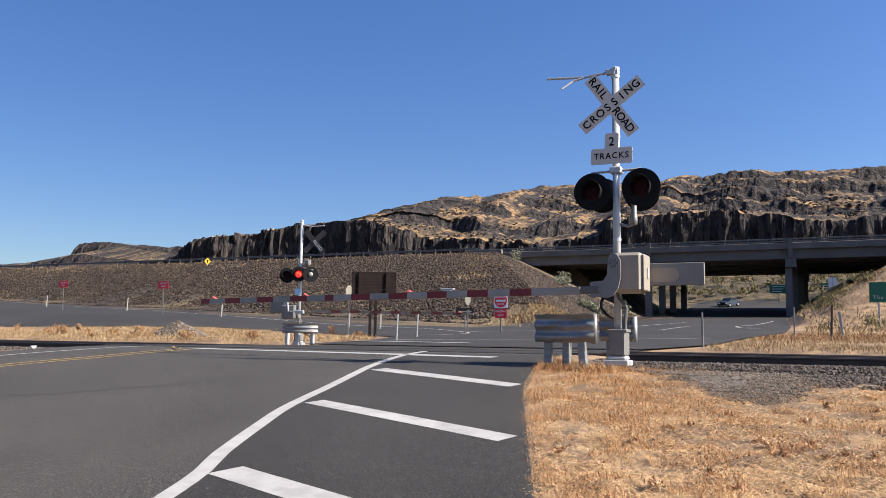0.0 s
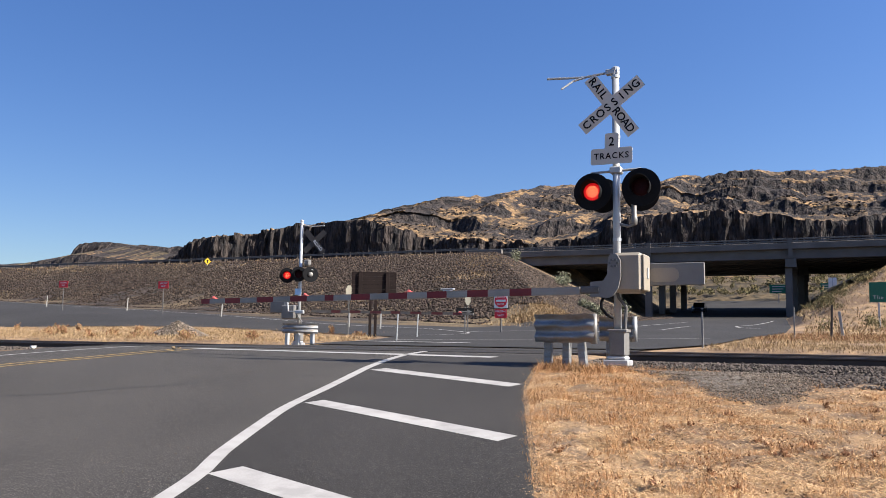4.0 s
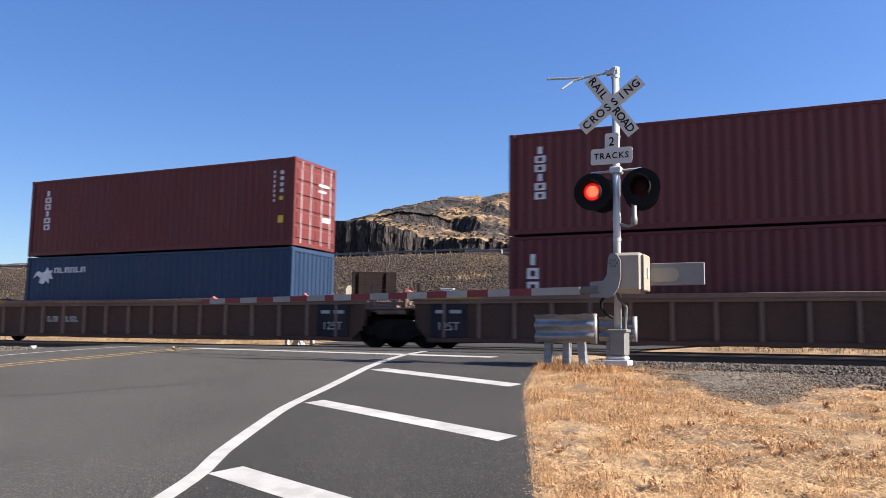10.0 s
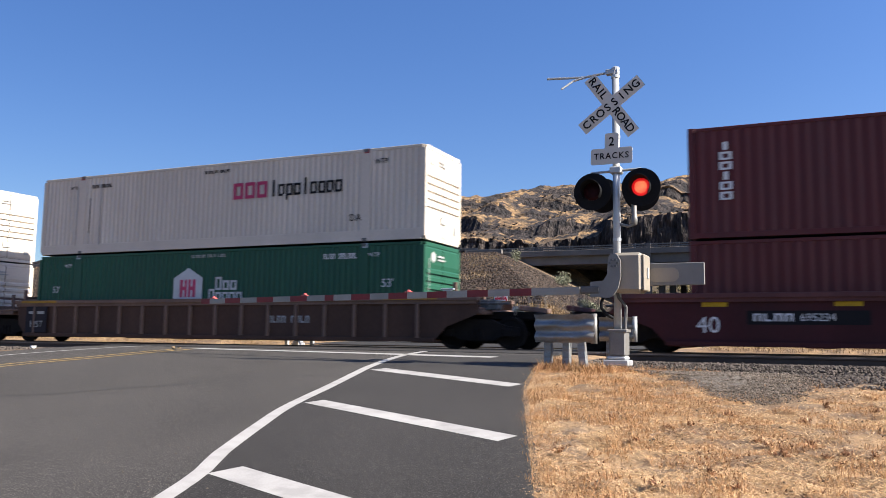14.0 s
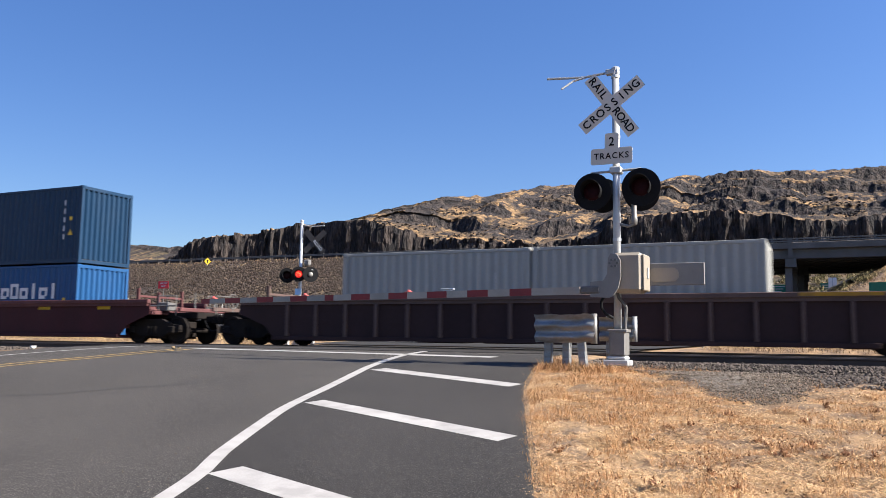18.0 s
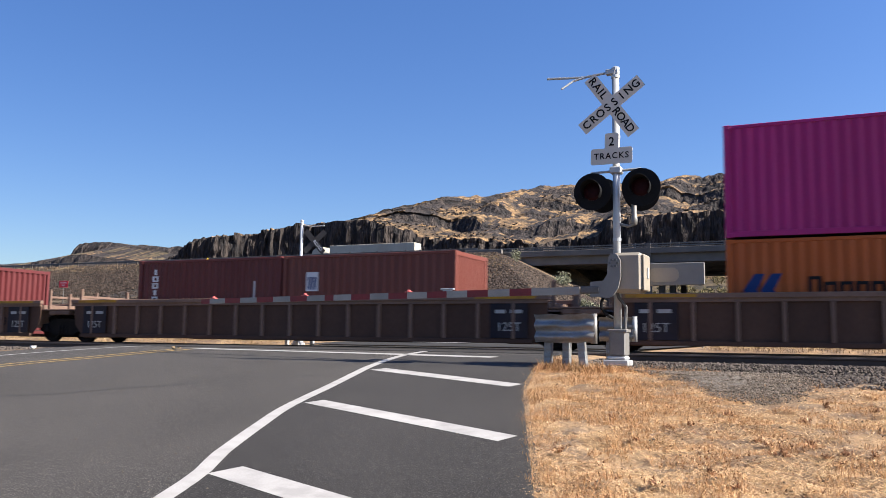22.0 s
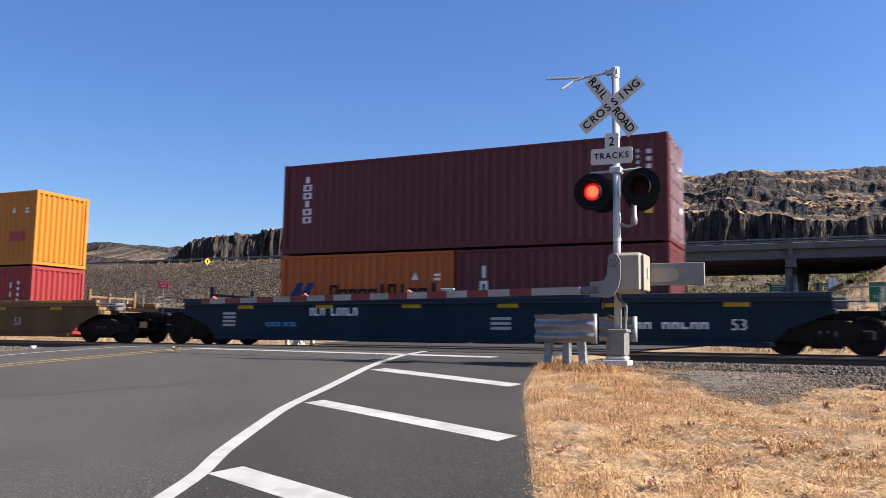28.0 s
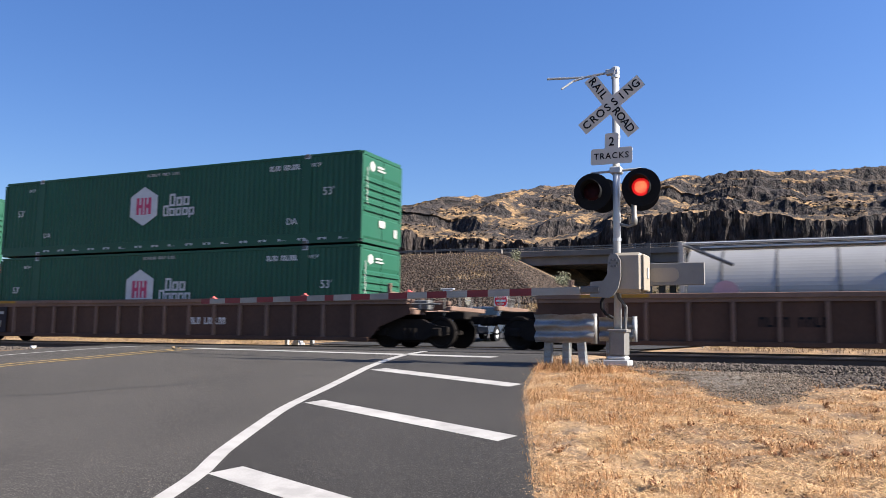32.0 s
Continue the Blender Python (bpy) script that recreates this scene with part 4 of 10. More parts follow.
_fb = [(0.5, 0), (0.45, 0), (0.45, 1), (0.45, 0), (0.5, 1), (0.45, 0), (0.5, 1), (0.45, 0), (0.45, 1), (0.45, 0), (0.5, 1), (0.45, 0), (0.5, 1), (0.45, 0), (0.4, 1), (0.5, 0)]
# darker copies of the arm's red and white, with shade in the colour
FAR_RED = mat("shaded_red_tape", (0.085, 0.016, 0.014), 0.6, 0, 0.15, 4, 40)
FAR_PALE = mat("shaded_arm_sheet", (0.115, 0.10, 0.085), 0.6, 0, 0.15, 4, 40)
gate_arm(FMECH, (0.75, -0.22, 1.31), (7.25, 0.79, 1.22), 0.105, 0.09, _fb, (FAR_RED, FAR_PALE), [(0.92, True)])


# ---- crash guards round the masts ----
def thrie(pts, z0, z1, bend=0.0):
    """A rolled steel beam in two and a half waves along points, dented by bend metres."""
    n = 16
    off = offset_line(pts, 1.0)
    vs, fs = [], []
    for thick in (0.0, 0.006):
        for i, ((x, y), (ox, oy)) in enumerate(zip(pts, off)):
            nx, ny = ox - x, oy - y
            for k in range(n):
                t = k / (n - 1)
                d = -0.03 + 0.030 * math.cos(5 * math.pi * t) + thick + bend * noise.noise((i * 0.55, t * 1.7, 3.0))
                vs.append((x + nx * d, y + ny * d, z0 + (z1 - z0) * t + bend * 0.6 * noise.noise((i * 0.4, 5.0, t))))
    k = n * len(pts)
    for i in range(len(pts) - 1):
        for j in range(n - 1):
            a = i * n + j
            fs += [(a, a + n, a + n + 1, a + 1), (k + a, k + a + 1, k + a + n + 1, k + a + n)]
    return Geo().add(vs, fs)


GUARD_STEEL = mat("weathered_galvanised_beam", (0.25, 0.26, 0.27), 0.50, 0.6, 0.3, 2.5, 30, bump=0.004, bump_scale=9, dirt=(0.20, 0.15, 0.095), dirt_amount=0.65, dirt_scale=3, stretch=(1, 1, 4))
cg = root("crash_guard", pose(-3.75, 13.1, -0.14), "weathered galvanised crash guard beam on short posts", "guardrail")
part("beam", thrie([(-0.60 + 0.08 * i, -0.012 * i) for i in range(14)], 0.37, 0.83, 0.035), GUARD_STEEL, cg, "dented ridged steel beam", smooth_faces=True)
part("beam_end", Geo().lathe([(0.05, 0.36), (0.05, 0.84)], 14, pose(0.42, -0.10, 0)), GREY_CAST, cg, "rounded beam end", smooth_faces=True)
for _x, _y, _lean in ((-0.44, 0.22, 0), (-0.10, 0.14, 0), (0.20, -0.02, -6)):
    part("post", Geo().box(-0.06, 0.06, -0.07, 0.07, -0.55, 0.40, 0.008), GUARD_STEEL, cg, "", pose(_x, _y, 0.26, 0, _lean, 0))
cg2 = root("crash_guard", pose(-3.18, 14.15, -0.14), "weathered galvanised crash guard beam on short posts", "guardrail")
part("beam", thrie([(-0.35 + 0.12 * i, 0.0) for i in range(6)], 0.40, 0.82, 0.02), GUARD_STEEL, cg2, smooth_faces=True)
part("post", Geo().box(-0.25, -0.15, 0.05, 0.18, -0.3, 0.84, 0.008), GUARD_STEEL, cg2)
part("beam_end", Geo().lathe([(0.045, 0.40), (0.045, 0.83)], 14, pose(0.26, 0.0, 0)), STEEL, cg2, "rounded beam end", smooth_faces=True)
fg = root("crash_guard", pose(-18.5, 27.0, 0.0), "curved galvanised crash guard round the far mast", "guardrail")
part("beam", thrie([(0.85 * math.cos(radians(200 + 14 * i)), 0.7 * math.sin(radians(200 + 14 * i))) for i in range(11)], 0.42, 0.80), GUARD_STEEL, fg, smooth_faces=True)
for _x, _y in ((-0.55, -0.3), (0.05, -0.45), (0.62, -0.3)):
    part("post", Geo().box(_x - 0.07, _x + 0.07, _y - 0.07, _y + 0.07, -0.1, 0.7, 0.008), STEEL, fg)


# ---- signs beyond the tracks ----
def on_ground(x, y, turn=0):
    return pose(x, y, ground(x, y), 0, 0, turn)


def facing(x, y):
    """Turn about z so that a sheet in the x-z plane faces the viewer's side of the line."""
    return math.degrees(math.atan2(y, x)) - 90


def sign_post(name, x, y, h, label, category="road sign", r=0.03, material=None, turn=None):
    o = root(name, on_ground(x, y, facing(x, y) if turn is None else turn), label, category)
    part("post", Geo().box(-r, r, -r, r, -0.3, h, 0.005), material or STEEL_DARK, o)
    return o


dne = sign_post("road_sign", -16.45, 43.4, 2.0, "white square sign with red disc above a red board", turn=1)
part("plate", Geo().box(-0.40, 0.40, -0.05, -0.04, 1.42, 2.22), BRIGHT_SHEET, dne, "white square plate")
part("disc", Geo().lathe([(0.37, 0), (0.37, 0.006)], 28, pose(0, -0.052, 1.82) @ UPRIGHT), RED_SIGN, dne, "red disc")
part("bar", Geo().box(-0.29, 0.29, -0.068, -0.062, 1.76, 1.88), BRIGHT_SHEET, dne)
put("lettering", text_mesh("DO", 0.14, BRIGHT_SHEET), dne, pose(-0.155, -0.064, 2.01) @ UPRIGHT)
put("lettering", text_mesh("NOT", 0.14, BRIGHT_SHEET), dne, pose(0.115, -0.064, 2.01) @ UPRIGHT)
put("lettering", text_mesh("ENTER", 0.14, BRIGHT_SHEET), dne, pose(0, -0.064, 1.63) @ UPRIGHT)
part("plate", Geo().box(-0.36, 0.36, -0.05, -0.04, 0.84, 1.36), RED_SIGN, dne, "red board with white words")
put("lettering", text_mesh("WRONG", 0.17, BRIGHT_SHEET), dne, pose(0, -0.056, 1.22) @ UPRIGHT)
put("lettering", text_mesh("WAY", 0.17, BRIGHT_SHEET), dne, pose(0, -0.056, 1.0) @ UPRIGHT)
for _x, _y, _h in ((-64.2, 54.4, 2.75), (-51.6, 54.0, 2.85)):
    ww = sign_post("road_sign", _x, _y, _h, "red wrong-way board on a thin post", turn=2)
    part("plate", Geo().box(-0.56, 0.56, -0.05, -0.04, _h - 0.62, _h), RED_SIGN, ww, "red board with white words")
    put("lettering", text_mesh("WRONG", 0.2, BRIGHT_SHEET), ww, pose(0, -0.056, _h - 0.18) @ UPRIGHT)
    put("lettering", text_mesh("WAY", 0.2, BRIGHT_SHEET), ww, pose(0, -0.056, _h - 0.43) @ UPRIGHT)
bs = root("notice_board", on_ground(-20.1, 35.3, facing(-20.1, 35.3)), "large dark brown board seen from behind on timber posts", "notice board")
for _i in range(6):
    part("board", Geo().box(-1.1, 1.1, -0.03, 0.03, 1.95 + _i * 0.212, 1.95 + _i * 0.212 + 0.206, 0.006), BROWN_PANEL, bs)
for _x in (-0.68, 0.66):
    part("batten", Geo().box(_x - 0.09, _x + 0.09, -0.12, -0.032, 1.97, 3.2, 0.008), BROWN_PANEL, bs)
for _x in (-0.16, 0.1):
    part("post", Geo().box(_x - 0.07, _x + 0.07, 0.04, 0.18, -0.4, 3.0, 0.01), BROWN_PANEL, bs)
for _x, _y, _h, _s in ((-18.05, 42.37, 2.18, 0.30), (-23.05, 37.8, 2.63, 0.34)):
    sb = sign_post("road_sign", _x, _y, _h, "small pale sign plate on a thin post")
    part("plate", Geo().prism([(_s * 0.55 * math.cos(radians(22.5 + 45 * k)), _h - 0.3 + _s * math.sin(radians(22.5 + 45 * k))) for k in range(8)], -0.05, -0.04), mat("pale_sign_sheet", (0.34, 0.31, 0.235), 0.5), sb)
oa = sign_post("road_sign", -16.9, 39.3, 1.5, "black one-way arrow plate on a post")
part("plate", Geo().box(-0.46, 0.46, -0.05, -0.04, 1.05, 1.42), BLACK, oa, "black plate with a dim grey arrow")
part("arrow", Geo().prism([(-0.36, 1.20), (0.12, 1.20), (0.12, 1.12), (0.36, 1.235), (0.12, 1.35), (0.12, 1.27), (-0.36, 1.27)], -0.056, -0.051), STEEL_DARK, oa)
DELIN = mat("white_plastic_post", (0.27, 0.258, 0.24), 0.6, 0, 0.05)
for _x, _y, _h in ((-77.9, 63.9, 1.25), (-62.0, 60.1, 1.25), (-44.1, 52.7, 1.1), (-28.0, 46.0, 1.0), (-25.24, 45.24, 1.1), (-17.68, 35.31, 1.2), (-16.29, 30.63, 1.25), (-30.5, 50.0, 1.0)):
    d = tagged(part("marker_post", Geo().box(-0.045 if _y > 40 else -0.025, 0.045 if _y > 40 else 0.025, -0.02, 0.02, -0.1, _h, 0.008), DELIN if _y > 40 else STEEL, None, "", on_ground(_x, _y, facing(_x, _y)) @ pose(0, 0, 0, 0, 2, 0)), "slim white plastic marker post beside the ramp", "marker post", "marker posts")
for _x, _y, _h, _t in ((-3.78, 29.6, 1.22, 0), (-1.15, 40.2, 1.4, 0)):
    tagged(part("steel_post", Geo().box(-0.032, 0.032, -0.03, 0.03, -0.1, _h, 0.006), GREY_CAST, None, "", on_ground(_x, _y) @ pose(0, 0, 0, 0, _t, 0)), "plain grey steel post at the road edge", "post")
tagged(part("timber_post", Geo().box(-0.06, 0.06, -0.05, 0.05, -0.2, 1.2, 0.01), DELIN, None, "", on_ground(0.85, 42.0) @ pose(0, 0, 0, 0, -6, 0)), "leaning white timber post in dry grass", "post")
tagged(part("timber_post", Geo().box(-0.05, 0.05, -0.05, 0.05, -0.2, 1.5, 0.01), TIMBER, None, "", on_ground(0.35, 41.0) @ pose(0, 0, 0, 0, 3, 0)), "dark weathered timber post in dry grass", "post")
gs = root("guide_sign", pose(3.7, 57.0, 0.95, 0, 0, facing(3.7, 57.0)), "green guide sign with white words on steel posts", "guide sign")
part("plate", Geo().box(-1.0, 2.2, -0.06, -0.04, 1.95, 3.2), GREEN_SIGN, gs, "green board")
for _x in (-0.5, 1.6):
    part("post", Geo().box(_x - 0.05, _x + 0.05, -0.03, 0.07, -1.5, 3.1, 0.006), STEEL, gs)
put("lettering", text_mesh("The D", 0.32, WHITE_SIGN, 'LEFT', spread=1.2), gs, pose(-0.8, -0.068, 2.25) @ UPRIGHT)
part("arrow", Geo().prism([(0.55, 2.65), (0.68, 2.65), (0.68, 2.85), (0.78, 2.85), (0.615, 3.08), (0.45, 2.85), (0.55, 2.85)], -0.068, -0.062), WHITE_SIGN, gs)
for _x, _y, _w in ((-6.5, 149, 2.9), (0.9, 152, 2.0), (4.0, 152, 1.8)):
    g2 = root("guide_sign", on_ground(_x, _y, facing(_x, _y)), "green guide sign beyond the underpass", "guide sign")
    part("plate", Geo().box(-_w / 2, _w / 2, -0.06, -0.04, 1.7, 3.2), GREEN_SIGN, g2, "green board")
    for _i in range(3):
        part("word_bar", Geo().box(-_w * 0.36, _w * (0.36 - 0.1 * _i), -0.068, -0.062, 2.8 - _i * 0.42, 2.92 - _i * 0.42), WHITE_SIGN, g2)
    part("post", Geo().box(-0.06, 0.06, -0.03, 0.07, -0.5, 3.1), STEEL, g2)
wr = root("road_sign", on_ground(1.75, 147, facing(1.75, 147)), "two bright white panels on a post beyond the underpass", "road sign")
for _x in (-0.62, 0.02):
    part("plate", Geo().box(_x, _x + 0.58, -0.06, -0.04, 2.0, 3.6), BRIGHT_SHEET, wr)
part("post", Geo().box(-0.06, 0.06, -0.03, 0.07, -0.5, 3.4), STEEL, wr)
ys = root("road_sign", on_ground(-88.6, 102.0, facing(-88.6, 102)), "yellow diamond warning sign with black arrows by the highway", "road sign")
part("plate", Geo().prism([(-0.52, 0.75), (0, 0.2), (0.52, 0.75), (0, 1.3)], -0.05, -0.04), YELLOW_SIGN, ys)
part("arrow", Geo().prism([(-0.07, 0.45), (0.07, 0.45), (0.07, 0.8), (0.22, 0.8), (0, 1.1), (-0.22, 0.8), (-0.07, 0.8)], -0.058, -0.052), BLACK, ys)
part("post", Geo().box(-0.05, 0.05, -0.03, 0.05, -0.3, 0.9), STEEL, ys)
# highway guardrail
gr = root("guardrail", pose(0, 106.8, DECK_Z), "long steel guardrail on timber posts along the highway", "guardrail", "", "")
_post = Geo().box(-0.11, 0.11, -0.1, 0.1, -0.4, 0.86, 0.01).mesh("post", TIMBER)
for _i in range(60):
    put("post", _post, gr, pose(-46 - _i * 2.4, 0.0, 0))
part("beam", Geo().box(-420, -44, -0.16, -0.12, 0.46, 0.58, 0.01).box(-420, -44, -0.16, -0.12, 0.64, 0.76, 0.01).box(-420, -44, -0.13, -0.11, 0.56, 0.66), STEEL_DARK, gr, "long ridged steel beam")

# ---- highway bridge over the road ----
br = root("highway_bridge", pose(0, 0, 0), "concrete highway bridge with steel railings on rectangular piers", "bridge", "", "structure")
part("deck", Geo().box(-47, 60, 111.2, 124.5, 12.35, 12.62, 0.02), CONCRETE, br)
for _y in (111.5, 114.5, 117.5, 120.5, 123.6):
    part("girder", Geo().prism([(-42.5, 11.0), (26, 11.0), (26, 12.35), (-42.5, 12.35)], _y, _y + 0.5), CONCRETE, br, "long concrete girder")
part("kerb_beam", Geo().box(-47, 60, 110.95, 111.45, 12.20, 13.0, 0.03), CONCRETE, br)
part("railing", Geo().box(-47, 60, 111.15, 111.3, 13.12, 13.28, 0.01).box(-47, 60, 111.15, 111.3, 13.42, 13.58, 0.01), STEEL_DARK, br, "twin steel rails")
_rp = Geo().box(-0.1, 0.1, -0.08, 0.08, 0, 0.62, 0.01).mesh("rail_post", STEEL_DARK)
for _i in range(36):
    put("rail_post", _rp, br, pose(-46 + _i * 2.9, 111.22, 12.98))
for _x in (-20.9, -3.35):
    part("pier_cap", Geo().box(_x - 0.65, _x + 0.65, 111.0, 124.6, 9.9, 11.0, 0.04), CONCRETE, br, "concrete pier cap")
    for _y, _k in ((112.2, -0.3), (120.2, 0.1)):
        part("column", Geo().box(_x + _k - 0.42, _x + _k + 0.42, _y - 0.42, _y + 0.42, 2.5, 9.9, 0.05), CONCRETE, br, "square concrete column")
    part("expansion_joint", Geo().box(_x - 0.25, _x + 0.25, 110.9, 111.0, 11.0, 13.6), CONCRETE, br)
part("abutment", Geo().box(-46, -41.5, 111.0, 124.6, 8.5, 12.34, 0.03), CONCRETE, br)
part("wing_wall", Geo().box(-47.5, -41.8, 110.3, 110.92, 10.6, 13.4, 0.03), CONCRETE, br)
copy_thing(br, pose(1.1, 13.0, 0))


# ---- the train: how far it has run, and the order of its vehicles ----
def run(t):
    """Metres that the train has gone since t = 19 s; it slows very slightly."""
    return 24.68 * (t - 19.0) - 0.015 * (t - 19.0) ** 2


MOVING = []     # thing, place along the train, y, z
TRAIN_Y = 22.77


def paint_mat(name, color, rough=0.5, dirt=None, amount=0.3):
    color = tuple(0.80 * c for c in color)
    dirt = dirt or tuple(0.55 * c + 0.022 for c in color)
    return mat(name, color, rough, 0, 0.10, 0.5, 30, dirt=dirt, dirt_amount=amount, dirt_scale=0.9, stretch=(1, 1, 0.35), spec=0.25)


C = {
    "maroon": paint_mat("maroon_container_paint", (0.105, 0.0195, 0.021)),
    "upright_word": paint_mat("brown_red_container_paint", (0.122, 0.026, 0.0235)),
    "brick": paint_mat("brick_red_container_paint", (0.163, 0.0459, 0.0333)),
    "red": paint_mat("red_container_paint", (0.235, 0.024, 0.025)),
    "purple": paint_mat("purple_container_paint", (0.095, 0.0135, 0.029)),
    "orange": paint_mat("orange_container_paint", (0.42, 0.093, 0.014)),
    "amber": paint_mat("amber_container_paint", (0.414, 0.148, 0.0148)),
    "faded": paint_mat("faded_red_container_paint", (0.32, 0.062, 0.036)),
    "white": paint_mat("white_container_paint", (0.505, 0.459, 0.397)),
    "reefer": paint_mat("cold_white_container_paint", (0.425, 0.388, 0.322), amount=0.12),
    "offwhite": paint_mat("off_white_container_paint", (0.60, 0.53, 0.45), amount=0.15),
    "greyblue": paint_mat("grey_blue_container_paint", (0.0979, 0.126, 0.155)),
    "palegrey": paint_mat("pale_grey_container_paint", (0.342, 0.34, 0.319)),
    "blue": paint_mat("blue_container_paint", (0.0194, 0.0416, 0.0885)),
    "cblue": paint_mat("mid_blue_container_paint", (0.0118, 0.071, 0.195)),
    "navy": paint_mat("navy_container_paint", (0.005, 0.030, 0.073)),
    "teal": paint_mat("dark_teal_container_paint", (0.0074, 0.037, 0.074)),
    "hexagon_mark": paint_mat("green_container_paint", (0.0135, 0.080, 0.047), amount=0.15),
    "broad_mark": paint_mat("emerald_container_paint", (0.0105, 0.092, 0.054)),
    "pink": paint_mat("magenta_container_paint", (0.355, 0.0163, 0.148), amount=0.08),
}
INK = {
    "w": mat("white_marking", (0.544, 0.544, 0.544), 0.5, 0, 0.1), "k": mat("black_marking", (0.010, 0.010, 0.012), 0.7, 0, 0.1, spec=0.12),
    "r": mat("crimson_marking", (0.36, 0.016, 0.08), 0.5, 0, 0.1), "b": mat("dark_blue_marking", (0.0085, 0.032, 0.120), 0.6, 0, 0.1, spec=0.15),
    "y": mat("yellow_marking", (0.6, 0.384, 0.024), 0.5, 0, 0.1), "m": mat("magenta_marking", (0.368, 0.016, 0.152), 0.5, 0, 0.1),
    "g": mat("grey_marking", (0.30, 0.295, 0.28), 0.6, 0, 0.1), "c": mat("sky_marking", (0.024, 0.176, 0.36), 0.5, 0, 0.1),
    "v": mat("dark_red_marking", (0.24, 0.012, 0.016), 0.5, 0, 0.1), "f": mat("faded_pink_marking", (0.44, 0.256, 0.28), 0.5, 0, 0.1),
    "p": mat("dusky_purple_marking", (0.05, 0.035, 0.055), 0.5, 0, 0.1), "n": mat("blue_black_marking", (0.012, 0.014, 0.03), 0.5, 0, 0.1),
    "o": mat("dusty_rose_marking", (0.17, 0.095, 0.08), 0.6, 0, 0.3, 3, 30), "d": mat("sea_grey_marking", (0.10, 0.16, 0.17), 0.6, 0, 0.3, 3, 30),
    "t": mat("dusty_tan_marking", (0.22, 0.165, 0.145), 0.6, 0, 0.3, 3, 30), "e": mat("dull_violet_marking", (0.055, 0.05, 0.085), 0.6, 0, 0.3, 3, 30), "u": mat("smoky_blue_marking", (0.04, 0.06, 0.10), 0.6, 0, 0.3, 3, 30),
    "s": mat("silver_grey_marking", (0.4, 0.416, 0.432), 0.4, 0, 0.1),
}
SEAL = mat("dark_gap_steel", (0.02, 0.02, 0.022), 0.7, 0, 0.2)

_SHAPES = {}


def wave(L, H, W, mat_key, depth=0.036, pitch=0.278, margin=0.12, z0=0.16, z1=0.10):
    """A corrugated side sheet in the x-z plane, outside towards -y."""
    key = ("wave", round(L, 2), round(H, 2), mat_key, depth, pitch)
    if key in _SHAPES:
        return _SHAPES[key]
    n = max(2, round((L - 2 * margin) / pitch))
    p = (L - 2 * margin) / n
    xs = []
    for i in range(n):
        x = -L / 2 + margin + i * p
        xs += [(x, depth), (x + p * 0.28, depth), (x + p * 0.5, 0.0), (x + p * 0.78, 0.0)]
    xs.append((L / 2 - margin, depth))
    vs = [(x, d, z0) for x, d in xs] + [(x, d, H - z1) for x, d in xs]
    m = len(xs)
    fs = [(i, i + 1, m + i + 1, m + i) for i in range(m - 1)]
    k = len(vs)
    vs += [(x, y + 0.02, z) for x, y, z in vs]
    fs += [(k + i + 1, k + i, k + m + i, k + m + i + 1) for i in range(m - 1)]
    _SHAPES[key] = mesh_of("side_sheet", vs, fs, C[mat_key])
    return _SHAPES[key]


def shape(key, make):
    if key not in _SHAPES:
        _SHAPES[key] = make()
    return _SHAPES[key]


